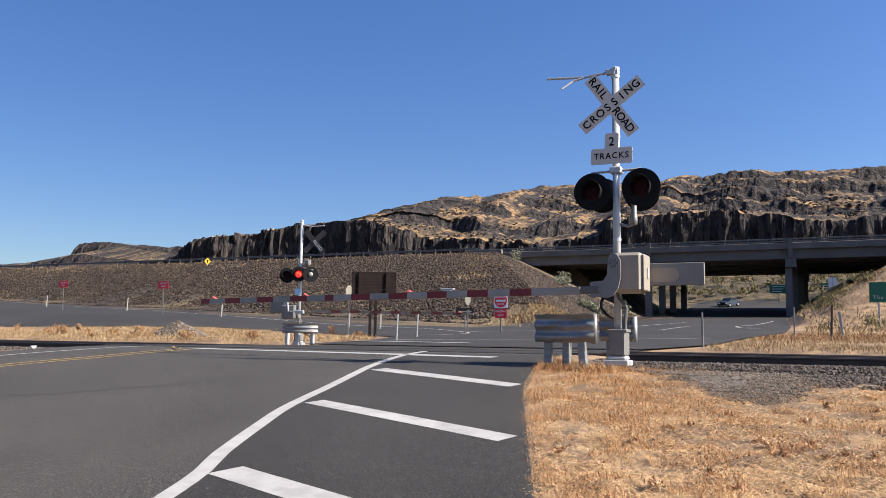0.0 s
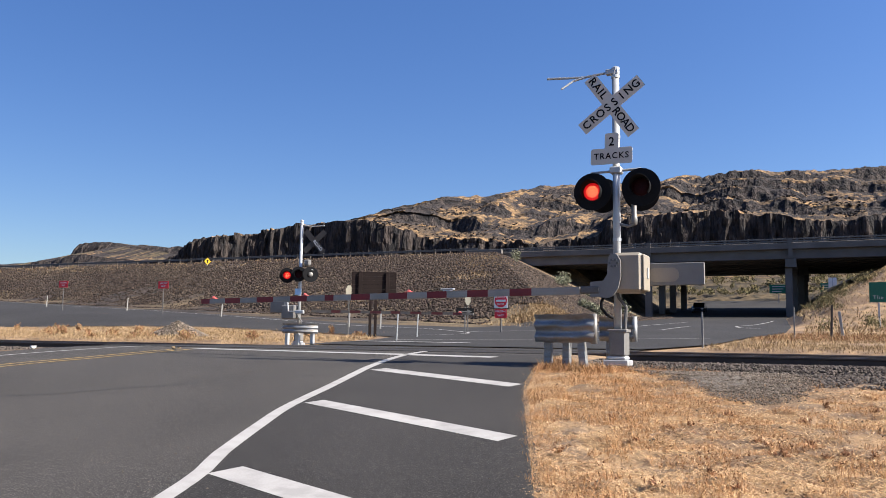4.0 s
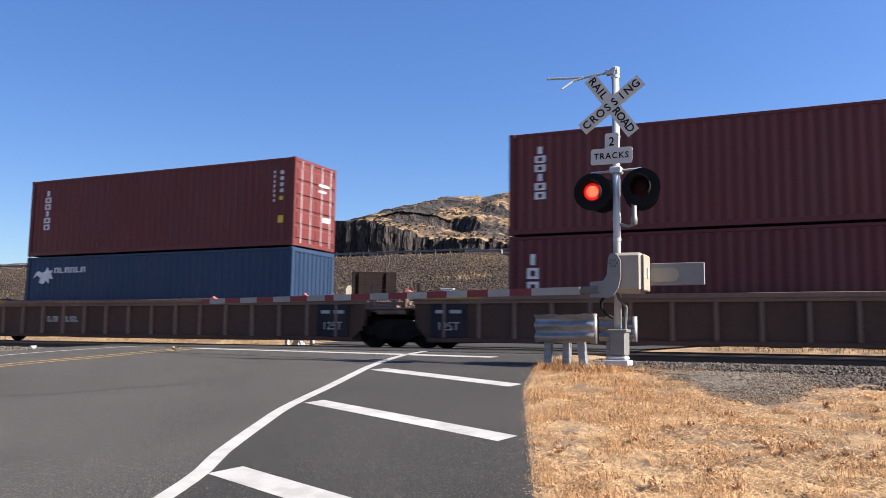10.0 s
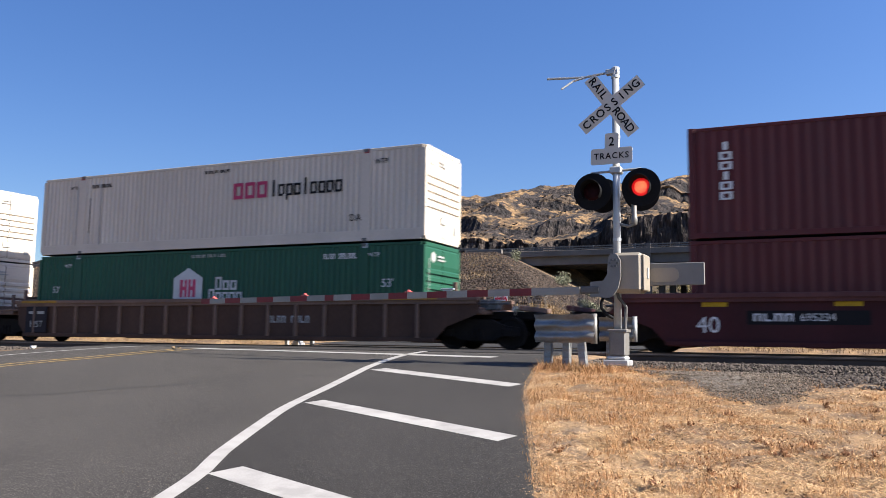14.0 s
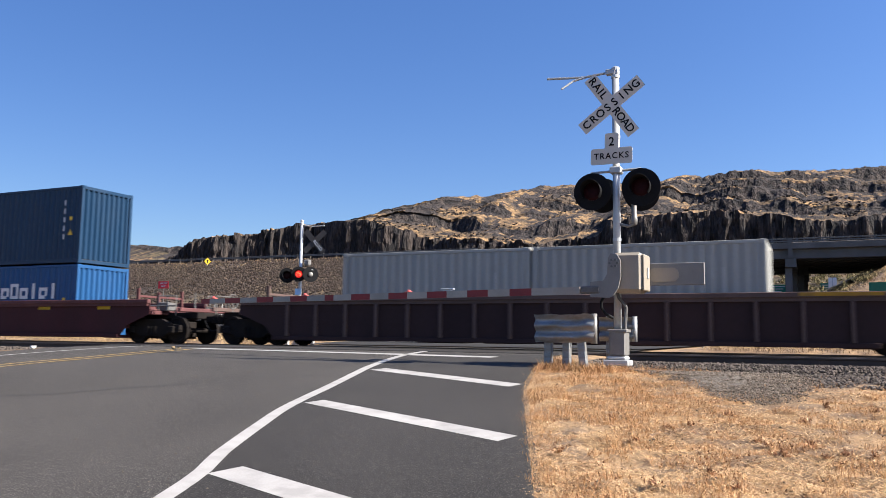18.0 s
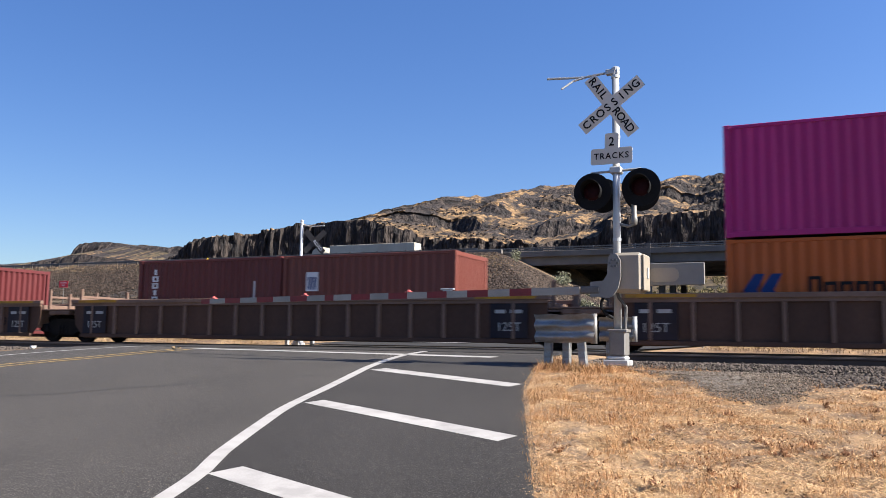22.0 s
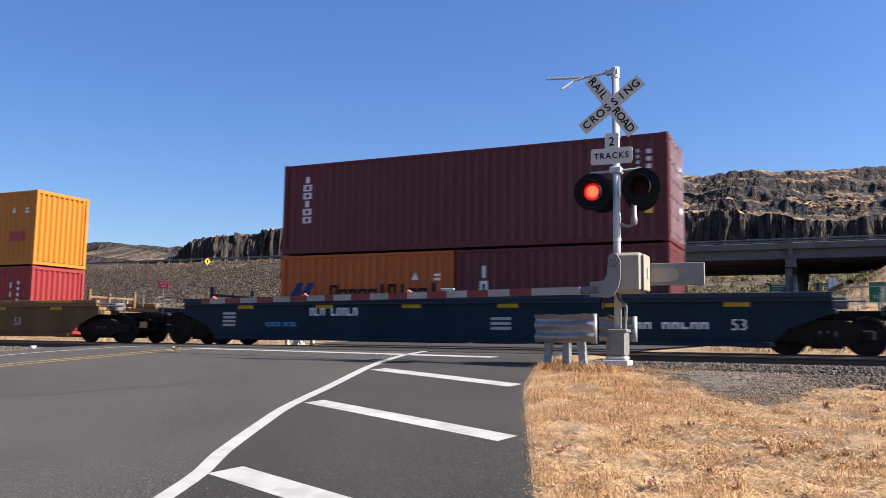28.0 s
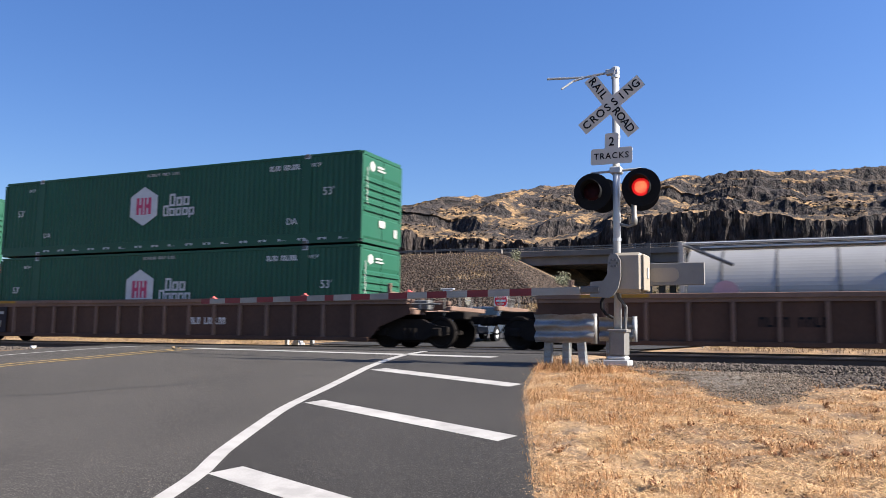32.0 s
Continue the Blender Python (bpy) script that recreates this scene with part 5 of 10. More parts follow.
def marks(o, items, L, y):
    """Flat markings on the near side: u metres from the front end, v metres above the floor."""
    for it in items:
        kind, col = it[0], INK[it[1]]
        if kind == "bars":                    # a word as a row of plain rings and bars
            _, _, u, v, w, h, pat = it
            n = len(pat)
            st = w / n
            g = Geo()
            for i, ch in enumerate(pat):
                if ch == ' ':
                    continue
                lo, hi = {'H': (0, 1), 'l': (0, 1), 'x': (0, 0.72), 'n': (0, 0.72), 'p': (0, 0.72)}[ch]
                a, b = -L / 2 + u + i * st + st * 0.08, -L / 2 + u + (i + 1) * st - st * 0.08
                z0, z1 = v + h * lo, v + h * hi
                k = min(st * 0.23, h * 0.21)
                q0, q1 = y - 0.006, y - 0.001
                if h < 0.3:                   # small words: narrow uprights, some joined by a bar
                    t_ = (b - a) * 0.30
                    g.box(a, a + t_, q0, q1, z0, z1)
                    if i % 3 != 1:
                        g.box(b - t_ * 1.2, b - t_ * 0.2, q0, q1, z0, z1).box(a + t_, b - t_ * 1.2, q0, q1, z1 - h * 0.22, z1)
                    else:
                        g.box(a + t_, b - t_ * 0.2, q0, q1, z0, z0 + h * 0.22)
                    continue
                e = Geo()
                if ch == 'l':
                    m_ = (a + b) / 2
                    e.box(m_ - k * 0.6, m_ + k * 0.6, q0, q1, z0, z1)
                else:
                    e.box(a, a + k, q0, q1, z0 - (h * 0.25 if ch == 'p' else 0), z1).box(b - k, b, q0, q1, z0 + (k * 0.8 if ch == 'x' and i % 2 else 0), z1).box(a + k, b - k, q0, q1, z1 - k, z1).box(a + k, b - k, q0, q1, z0, z0 + k)
                part("word_mark", e, col, o)
            if g.v:
                part("word_mark", g, col, o)["kind"] = "stuff"
        elif kind == "vbars":                 # a word set upright, top to bottom
            _, _, u, v, w, h, n = it
            st = h / n
            g = Geo()
            for i in range(n):
                a, b, z0, z1 = -L / 2 + u, -L / 2 + u + w, v + i * st + st * 0.1, v + (i + 1) * st - st * 0.1
                t, q0, q1 = (z1 - z0) * 0.24, y - 0.006, y - 0.001
                form = (i * 5 + n) % 3
                if form == 1:
                    g.box(a + w * 0.3, b - w * 0.3, q0, q1, z0, z1)
                else:
                    g.box(a, a + w * 0.28, q0, q1, z0, z1).box(b - w * 0.28, b, q0, q1, z0, z1).box(a + w * 0.28, b - w * 0.28, q0, q1, z1 - t, z1).box(a + w * 0.28, b - w * 0.28, q0, q1, z0, z0 + t)
            part("word_mark", g, col, o)
        elif kind == "rect":
            _, _, u, v, w, h = it
            part("panel_mark", Geo().box(-L / 2 + u, -L / 2 + u + w, y - 0.004, y - 0.001, v, v + h), col, o)
        elif kind == "ring":
            _, _, u, v, w, h, t = it
            a, b = -L / 2 + u, -L / 2 + u + w
            g = Geo().box(a, b, y - 0.006, y - 0.001, v, v + t).box(a, b, y - 0.006, y - 0.001, v + h - t, v + h).box(a, a + t, y - 0.006, y - 0.001, v + t, v + h - t).box(b - t, b, y - 0.006, y - 0.001, v + t, v + h - t)
            part("logo", g, col, o)
        elif kind == "poly":
            part("logo", Geo().prism([(-L / 2 + u, v) for u, v in it[2]], y - 0.008 - (it[3] if len(it) > 3 else 0), y - 0.001), col, o)
        elif kind == "stroke":                # a broad painted line with its darker rim
            _, _, line, w, rim, lift = it
            for width, ink, d in ((w * 1.7, INK[rim], 0.002), (w, col, 0.005)):
                pts = curve_pts([(-L / 2 + u, v) for u, v in line], 4)
                l_, r_ = offset_line(pts, width / 2), offset_line(pts, -width / 2)
                n = len(pts)
                vs = [(u, y - d - lift, v) for u, v in l_] + [(u, y - d - lift, v) for u, v in r_]
                part("scrawl", Geo().add(vs, [(i, i + 1, n + i + 1, n + i) for i in range(n - 1)] + [(n + i, n + i + 1, i + 1, i) for i in range(n - 1)]), ink, o)
        elif kind == "text":
            _, _, words, u, v, size = it
            put("lettering", text_mesh(words, size, col, 'LEFT'), o, pose(-L / 2 + u, y - 0.006, v) @ UPRIGHT)
        elif kind == "dots":                  # the small rows of codes near an end
            _, _, u, v, w, h, n = it
            g = Geo()
            for i in range(n):
                g.box(-L / 2 + u, -L / 2 + u + w, y - 0.004, y - 0.001, v + i * h / n, v + i * h / n + h / n * 0.6)
            part("code_stencil", g, col, o)["kind"] = "stuff"


def container(q, z, L, H, key, label, items=(), end="door", W=2.438, group="containers on the train"):
    o = root("shipping_container", pose(0, 0, 0), label, "shipping container", group)
    m, ck = C[key], key
    yn = -W / 2
    long = L > 15
    flute = (0.010, 0.62) if end == "reefer" else (0.030, 0.205, 0.12, 0.34) if long else (0.036, 0.278)
    for side_pose in (pose(0, yn + 0.006, 0), pose(0, -yn - 0.006, 0, 0, 0, 180)):
        put("side_sheet", wave(L, H, W, ck, *flute), o, side_pose)
    put("roof", shape(("roof", L, H, W, ck), lambda: Geo().box(-L / 2 + 0.03, L / 2 - 0.03, yn + 0.03, -yn - 0.03, H - 0.06, H - 0.03).mesh("roof", m)), o)
    put("floor_frame", shape(("flr", L, W), lambda: Geo().box(-L / 2 + 0.03, L / 2 - 0.03, yn + 0.04, -yn - 0.04, 0.03, 0.15).mesh("floor_frame", SEAL)), o)
    top = shape(("tr", L, W, H, ck), lambda: Geo().box(-L / 2 + 0.1, L / 2 - 0.1, yn, yn + 0.06, H - 0.10, H - 0.012, 0.008).mesh("top_rail", m))
    bot = shape(("br", L, W, ck), lambda: Geo().box(-L / 2 + 0.1, L / 2 - 0.1, yn, yn + 0.05, 0.02, 0.345 if long else 0.16, 0.006).mesh("bottom_rail", m))
    for turn in (0, 180):
        put("top_rail", top, o, pose(0, 0, 0, 0, 0, turn))
        put("bottom_rail", bot, o, pose(0, 0, 0, 0, 0, turn))
    posts = [L / 2 - 0.07]
    if L > 15:
        posts.append(6.096 - 0.08)
    pm = shape(("post", H, W, ck), lambda: Geo().box(-0.07, 0.07, yn - 0.004, yn + 0.12, 0.11, H - 0.11, 0.006).mesh("corner_post", C["white"] if ck == "teal" else m))
    wide = shape(("lift", H, W, ck), lambda: Geo().box(-0.16, 0.16, yn - 0.003, yn + 0.08, 0.02, H - 0.02, 0.006).mesh("lifting_post", m))
    cast = shape(("cast", L > 15, ck), lambda: Geo().box(-0.089, 0.089, -0.01, 0.152, 0, 0.118, 0.01).mesh("corner_casting", m if L < 15 else STEEL_DARK))
    for p in posts:
        for sx in (-1, 1):
            for turn in (0, 180):
                rr = pose(0, 0, 0, 0, 0, turn)
                put("lifting_post" if p < 7 and L > 15 else "corner_post", wide if p < 7 and L > 15 else pm, o, rr @ pose(sx * p, 0, 0))
                for zz in (0.0, H - 0.118):
                    if p < 7 or L < 15:
                        put("corner_casting", cast, o, rr @ pose(sx * (p - (0 if p < 7 and L > 15 else 0.019)), yn, zz))
    # ends
    for sx in (-1, 1):
        kind = end if sx == 1 else ("front" if end != "front" else "door")
        tm = pose(0, 0, 0, 0, 0, 90) if sx == 1 else pose(0, 0, 0, 0, 0, -90)
        if kind == "front":
            put("end_sheet", wave(W, H, L, ck, 0.085, 0.24, 0.13), o, tm @ pose(0, -L / 2 + 0.008, 0))
        elif kind == "reefer":
            put("end_frame", shape(("rf", W, H, L), lambda: Geo().box(-W / 2 + 0.14, W / 2 - 0.14, -L / 2 + 0.02, -L / 2 + 0.08, 0.12, H - 0.12).mesh("end_frame", C["white"])), o, tm)
            put("machinery", shape(("rm", W, H, L), lambda: Geo().box(-0.9, 0.9, -L / 2 - 0.0, -L / 2 + 0.02, 0.25, 0.95, 0.02).box(-0.75, 0.0, -L / 2 - 0.01, -L / 2 + 0.02, 1.1, 1.5, 0.02).mesh("machinery", SEAL)), o, tm, "dark cooling unit openings")
            put("hatch", shape(("rh", W, H, L), lambda: Geo().box(-0.85, 0.85, -L / 2 + 0.0, -L / 2 + 0.02, 1.7, 2.5, 0.02).box(0.2, 0.8, -L / 2 - 0.0, -L / 2 + 0.02, 1.1, 1.5, 0.02).mesh("hatch", C["white"])), o, tm)
            put("hazard_mark", shape(("ry", W, H, L), lambda: Geo().box(-0.75, -0.45, -L / 2 - 0.006, -L / 2 - 0.001, 1.95, 2.3).box(0.7, 0.95, -L / 2 - 0.006, -L / 2 + 0.01, 2.1, 2.35).mesh("hazard_mark", INK["y"])), o, tm)
        elif kind == "ribdoor":               # ribbed plate doors of the long domestic boxes
            def leaf53():
                n, a, b = 5, 0.015, W / 2 - 0.12
                zs = [(0.14, 0.0), (0.22, -0.03), (0.86, -0.03), (0.90, 0.0)]
                for i in range(n):
                    z_ = 1.0 + i * 0.235
                    zs += [(z_, 0.0), (z_ + 0.02, -0.06), (z_ + 0.115, -0.06), (z_ + 0.17, 0.0)]
                zs += [(H - 0.66, -0.03), (H - 0.20, -0.03)]
                zs.append((H - 0.12, 0.0))
                vs = [(xx, -L / 2 + 0.035 + d, z_) for z_, d in zs for xx in (a, b)] + [(xx, -L / 2 + 0.07, z_) for z_, d in zs for xx in (a, b)]
                k, h = len(zs), len(zs) * 2
                fs = [(2 * i, 2 * i + 1, 2 * i + 3, 2 * i + 2) for i in range(k - 1)] + [(h + 2 * i + 1, h + 2 * i, h + 2 * i + 2, h + 2 * i + 3) for i in range(k - 1)]
                fs += [(2 * i + 1, h + 2 * i + 1, h + 2 * i + 3, 2 * i + 3) for i in range(k - 1)] + [(h + 2 * i, 2 * i, 2 * i + 2, h + 2 * i + 2) for i in range(k - 1)]
                return mesh_of("door", vs, fs, m)
            lf = shape(("rd", W, H, L, ck), leaf53)
            put("door", lf, o, tm, "ribbed plate door leaf")
            put("door", lf, o, tm @ pose(-W / 2 + 0.105, 0, 0), "ribbed plate door leaf")
            put("door_logo", shape(("rdl", W, H, L), lambda: Geo().prism([(-0.70 + 0.17 * math.sin(k * math.pi / 3), H - 0.44 + 0.17 * math.cos(k * math.pi / 3)) for k in range(6)], -L / 2 - 0.012, -L / 2 + 0.0).mesh("door_logo", INK["g"])), o, tm, "pale hexagon mark")
            for k_, (x0, x1, z0, z1) in enumerate(((-0.42, 0.0, H - 0.43, H - 0.37), (-0.42, 0.1, H - 0.53, H - 0.48), (-0.25, 0.12, 0.58, 0.80), (-1.05, -1.02, 1.2, H - 0.5), (0.75, 0.95, 0.35, 0.62))):
                put("door_mark", shape(("rdm", k_, W, H, L), lambda: Geo().box(x0, x1, -L / 2 - 0.034, -L / 2 - 0.026, z0, z1, 0.0).mesh("door_mark", INK["g"])), o, tm)
        else:
            def leaf():
                n, a, b = 5, 0.01, W / 2 - 0.14
                zs, out = [(0.14, 0.0)], []
                for i in range(n):
                    z_ = 0.26 + i * (H - 0.5) / n
                    zs += [(z_, 0.0), (z_ + 0.02, -0.04), (z_ + (H - 0.5) / n - 0.12, -0.04), (z_ + (H - 0.5) / n - 0.07, 0.0)]
                zs.append((H - 0.14, 0.0))
                vs = [(xx, -L / 2 + 0.03 + d, z_) for z_, d in zs for xx in (a, b)] + [(xx, -L / 2 + 0.07, z_) for z_, d in zs for xx in (a, b)]
                k, h = len(zs), len(zs) * 2
                fs = [(2 * i, 2 * i + 1, 2 * i + 3, 2 * i + 2) for i in range(k - 1)] + [(h + 2 * i + 1, h + 2 * i, h + 2 * i + 2, h + 2 * i + 3) for i in range(k - 1)]
                fs += [(2 * i + 1, h + 2 * i + 1, h + 2 * i + 3, 2 * i + 3) for i in range(k - 1)] + [(h + 2 * i, 2 * i, 2 * i + 2, h + 2 * i + 2) for i in range(k - 1)]
                return mesh_of("door", vs, fs, m)
            lf = shape(("dr", W, H, L, ck), leaf)
            put("door", lf, o, tm, "ribbed steel door leaf")
            put("door", lf, o, tm @ pose(-W / 2 + 0.13, 0, 0), "ribbed steel door leaf")
            rod = shape(("rod", H, L, ck), lambda: Geo().tube([(0, -L / 2 - 0.02, 0.1), (0, -L / 2 - 0.02, H - 0.1)], 0.018, 6).mesh("lock_rod", STEEL))
            for xx in (-0.85, -0.32, 0.32, 0.85):
                put("lock_rod", rod, o, tm @ pose(xx, 0, 0))
            for k_, (x0, x1, z0, z1) in enumerate(((0.15, 0.75, H - 0.75, H - 0.66), (0.15, 0.6, H - 0.95, H - 0.88), (0.45, 0.85, 0.95, 1.12))):
                put("door_mark", shape(("dm", k_, H, L), lambda: Geo().box(x0, x1, -L / 2 - 0.016, -L / 2 - 0.008, z0, z1).mesh("door_mark", INK["s"])), o, tm)
        bar = shape(("eh", W, L, ck), lambda: Geo().box(-W / 2 + 0.1, W / 2 - 0.1, -L / 2 + 0.005, -L / 2 + 0.09, 0.0, 0.125, 0.008).mesh("end_header", m))
        put("end_header", bar, o, tm @ pose(0, 0, H - 0.137))
        put("end_sill", bar, o, tm @ pose(0, 0, 0.012))
    marks(o, items, L, yn - 0.002)
    MOVING.append((o, q, TRAIN_Y, z))
    return o


# ---- bogies ----
GRIME = mat("grimy_truck_iron", (0.009, 0.0075, 0.007), 0.85, 0, 0.3, 3, 30, spec=0.12, dirt=(0.024, 0.018, 0.015), dirt_amount=0.5)


def wheel_mesh(r):
    return shape(("wheel", r), lambda: Geo().lathe([(r * 0.25, -0.07), (r * 0.3, -0.05), (r * 0.78, -0.045), (r * 0.85, -0.07), (r, -0.065), (r, 0.04), (r + 0.028, 0.055), (r + 0.028, 0.075), (r * 0.3, 0.07)], 24, UPRIGHT @ pose(0, 0, 0, 180)).mesh("wheel", [GRIME]))


def side_frame_mesh():
    out = [(-1.22, 0.62), (-1.22, 0.40), (-1.0, 0.34), (-0.72, 0.36), (-0.5, 0.24), (0.5, 0.24), (0.72, 0.36), (1.0, 0.34), (1.22, 0.40), (1.22, 0.62), (0.85, 0.66), (0.4, 0.84), (-0.4, 0.84), (-0.85, 0.66)]
    g = Geo().prism(out, -0.08, 0.08)
    for sx in (-1, 1):
        g.box(sx * 0.89 - 0.14, sx * 0.89 + 0.14, -0.15, 0.0, 0.34, 0.60, 0.04)
    for i in (-1, 0, 1):
        g.lathe([(0.07, 0.0), (0.07, 0.28)], 8, pose(i * 0.17, -0.06, 0.30))
    return g.mesh("side_frame", GRIME)


def bogie(parent, x, rw=0.46, base=0.89):
    b = put("truck", shape(("bolster",), lambda: Geo().box(-0.2, 0.2, -1.05, 1.05, 0.42, 0.78, 0.03).mesh("truck", GRIME)), parent, pose(x, 0, 0), "four-wheel iron truck")
    for s in (-1, 1):
        put("side_frame", shape(("sf",), side_frame_mesh), b, pose(0, s * 1.0, 0, 0, 0, 0 if s < 0 else 180))
        for sx in (-1, 1):
            put("wheel", wheel_mesh(rw), b, pose(sx * base, s * GAUGE / 2, rw, 0, 0, 0 if s < 0 else 180))
    put("spring_plank", shape(("plank",), lambda: Geo().box(-0.36, 0.36, -0.8, 0.8, 0.16, 0.42, 0.03).mesh("spring_plank", GRIME)), b)
    for sx in (-1, 1):
        put("brake_beam", shape(("bbeam",), lambda: Geo().box(-0.07, 0.07, -0.72, 0.72, 0.22, 0.5, 0.02).mesh("brake_beam", GRIME)), b, pose(sx * (base - 0.52), 0, 0))
        put("axle", shape(("axle",), lambda: Geo().tube([(0, -1.0, 0), (0, 1.0, 0)], 0.08, 8).mesh("axle", GRIME)), b, pose(sx * base, 0, rw))


# ---- well cars ----
def car_mat(name, color, rust=(0.07, 0.042, 0.03), amount=0.55):
    color, rust = tuple(0.60 * c for c in color), tuple(0.60 * c for c in rust)
    return mat(name, color, 0.75, 0, 0.2, 0.6, 18, dirt=rust, dirt_amount=amount, dirt_scale=1.1, stretch=(1, 1, 0.45), spec=0.2)


K = {
    "brown": car_mat("brown_well_car_paint", (0.115, 0.062, 0.043), (0.065, 0.036, 0.027), 0.5), "dark": car_mat("dark_brown_well_car_paint", (0.048, 0.0245, 0.0255), (0.05, 0.026, 0.022), 0.4),
    "maroon": car_mat("maroon_well_car_paint", (0.072, 0.0173, 0.0216), (0.042, 0.021, 0.021), 0.4), "rust": car_mat("rust_brown_well_car_paint", (0.095, 0.041, 0.026), (0.07, 0.0385, 0.028), 0.4),
    "tan": car_mat("tan_well_car_paint", (0.173, 0.0936, 0.036), (0.084, 0.049, 0.028), 0.5), "blue": car_mat("dark_blue_well_car_paint", (0.006, 0.022, 0.043), (0.02, 0.024, 0.028), 0.4),
    "purple": car_mat("purple_black_well_car_paint", (0.0324, 0.0202, 0.0274), (0.063, 0.021, 0.021), 0.4),
}
RIB = {k: car_mat("dusty_" + k + "_rib", tuple(1.55 * v for v in c), tuple(1.2 * v for v in c), 0.7) for k, c in (("brown", (0.165, 0.105, 0.08)), ("dark", (0.10, 0.066, 0.058)), ("maroon", (0.10, 0.04, 0.04)), ("rust", (0.13, 0.07, 0.05)), ("tan", (0.17, 0.1, 0.05)), ("blue", (0.02, 0.03, 0.05)), ("purple", (0.05, 0.03, 0.04)))}
WELL_FLOOR = 0.26
PLATE = mat("blue_black_plate_paint", (0.013, 0.011, 0.017), 0.7, 0, 0.3, 2, 30, spec=0.2, dirt=(0.035, 0.024, 0.02), dirt_amount=0.5, dirt_scale=1.5)
SAFETY_BRIGHT = mat("worn_yellow_patch_paint", (0.40, 0.25, 0.012), 0.6, 0, 0.2, 2, 30, spec=0.2, dirt=(0.2, 0.12, 0.02), dirt_amount=0.5, dirt_scale=4)
SAFETY = mat("worn_yellow_edge_paint", (0.36, 0.19, 0.02), 0.7, 0, 0.2, 2, 30, spec=0.2, dirt=(0.10, 0.06, 0.03), dirt_amount=0.7, dirt_scale=2.0)


def well_car(q, style, left, right, ribs, label, items=(), half=8.5, plates=True, low=0.0):
    """One well: deep sides between the trucks, platforms over them. left/right: 'c' coupled with its own truck, 's' truck shared with the next well."""
    o = root("well_car", pose(0, 0, 0), label, "well car", "well cars of the train")
    m = K[style]
    for s in (-1, 1):
        t = pose(0, 0, 0, 0, 0, 0 if s < 0 else 180)
        def side():
            g = Geo()
            e = [half + (1.35 if k_ == 'c' or half < 7 else 0.42) for k_ in ends]
            g.prism([(-half, 0.24), (half, 0.24), (half + 0.35, 0.62), (e[1], 1.0), (e[1], 1.38 - low), (-e[0], 1.38 - low), (-e[0], 1.0), (-half - 0.35, 0.62)], -1.40, -1.375)
            return g.mesh("side_plate", m)
        ends = (left, right) if s < 0 else (right, left)
        put("side_plate", shape(("wside", style, half, ends, low), side), o, t)
        e0, e1 = [half + (1.35 if k_ == 'c' or half < 7 else 0.5) for k_ in ends]
        put("top_chord", shape(("wtop", style, half, ends, low), lambda: Geo().box(-e0, e1, -1.52, -1.37, 1.37 - low, 1.50 - low, 0.012).box(-e0 + 0.05, e1 - 0.05, -1.47, -1.405, 1.28 - low, 1.37 - low).mesh("top_chord", RIB[style])), o, t)
        put("bottom_chord", shape(("wbot", style, half), lambda: Geo().box(-half, half, -1.49, -1.37, 0.18, 0.30, 0.012).mesh("bottom_chord", m)), o, t)
        if ribs:
            rib = shape(("wrib", style), lambda: Geo().prism([(-0.042, 0.30), (0.042, 0.30), (0.042, 1.28), (-0.042, 1.28)], -1.50, -1.40).mesh("rib", RIB[style]))
            n = 16
            for i in range(n):
                put("rib", rib, o, t @ pose(-half + 0.55 + i * (2 * half - 1.1) / (n - 1), 0, 0))
        else:
            for i in range(int((2 * half - 1.5) / 3.0) + 1):
                put("yellow_patch", shape(("wym",), lambda: Geo().box(-0.3, 0.3, -1.409, -1.402, 1.16, 1.27).mesh("yellow_patch", SAFETY_BRIGHT)), o, t @ pose(-half + 1.2 + i * 3.0, -0.119 if low else 0, 0.005 if low else 0))
    for x in (-half + 0.4, -3.1, -1.0, 1.0, 3.1, half - 0.4):
        put("floor_beam", shape(("wfl", style), lambda: Geo().box(-0.35, 0.35, -1.37, 1.37, 0.16, 0.25).mesh("floor_beam", m)), o, pose(x, 0, 0))
    for sx, kind in ((-1, left), (1, right)):
        tx = 9.69 if kind == 'c' else 9.78
        if half < 7:
            tx = half + 1.2
        ex = tx + (1.55 if kind == 'c' else -0.12)
        key = ("plat", style, kind, half, low)
        def plat():
            out = [("centre_sill", Geo().box(half - 0.1, ex, -0.55, 0.55, 0.86, 1.08, 0.02)), ("bulkhead", Geo().box(half - 0.25, half + 0.15, -1.36, 1.36, 0.5, 1.36 - low, 0.02)), ("bolster_beam", Geo().box(tx - 0.5, tx + 0.25, -1.35, 1.35, 0.98, 1.12, 0.02))]
            out += [("step_plate", Geo().box(half + 0.16, half + 1.35, s_ * 0.95 - 0.4, s_ * 0.95 + 0.4, 1.13, 1.18, 0.01)) for s_ in (-1, 1)]
            if kind == 'c':
                out.append(("end_beam", Geo().box(ex - 0.25, ex - 0.1, -1.3, 1.3, 1.085, 1.22, 0.02)))
            # centre sill gets the dark truck iron in place of shade over the truck
            return [(n_, g.mesh(n_, GRIME if n_ == "centre_sill" else RIB[style])) for n_, g in out]
        tt = pose(0, 0, 0, 0, 0, 0 if sx > 0 else 180)
        for n_, me in shape(key, plat):
            put(n_, me, o, tt)
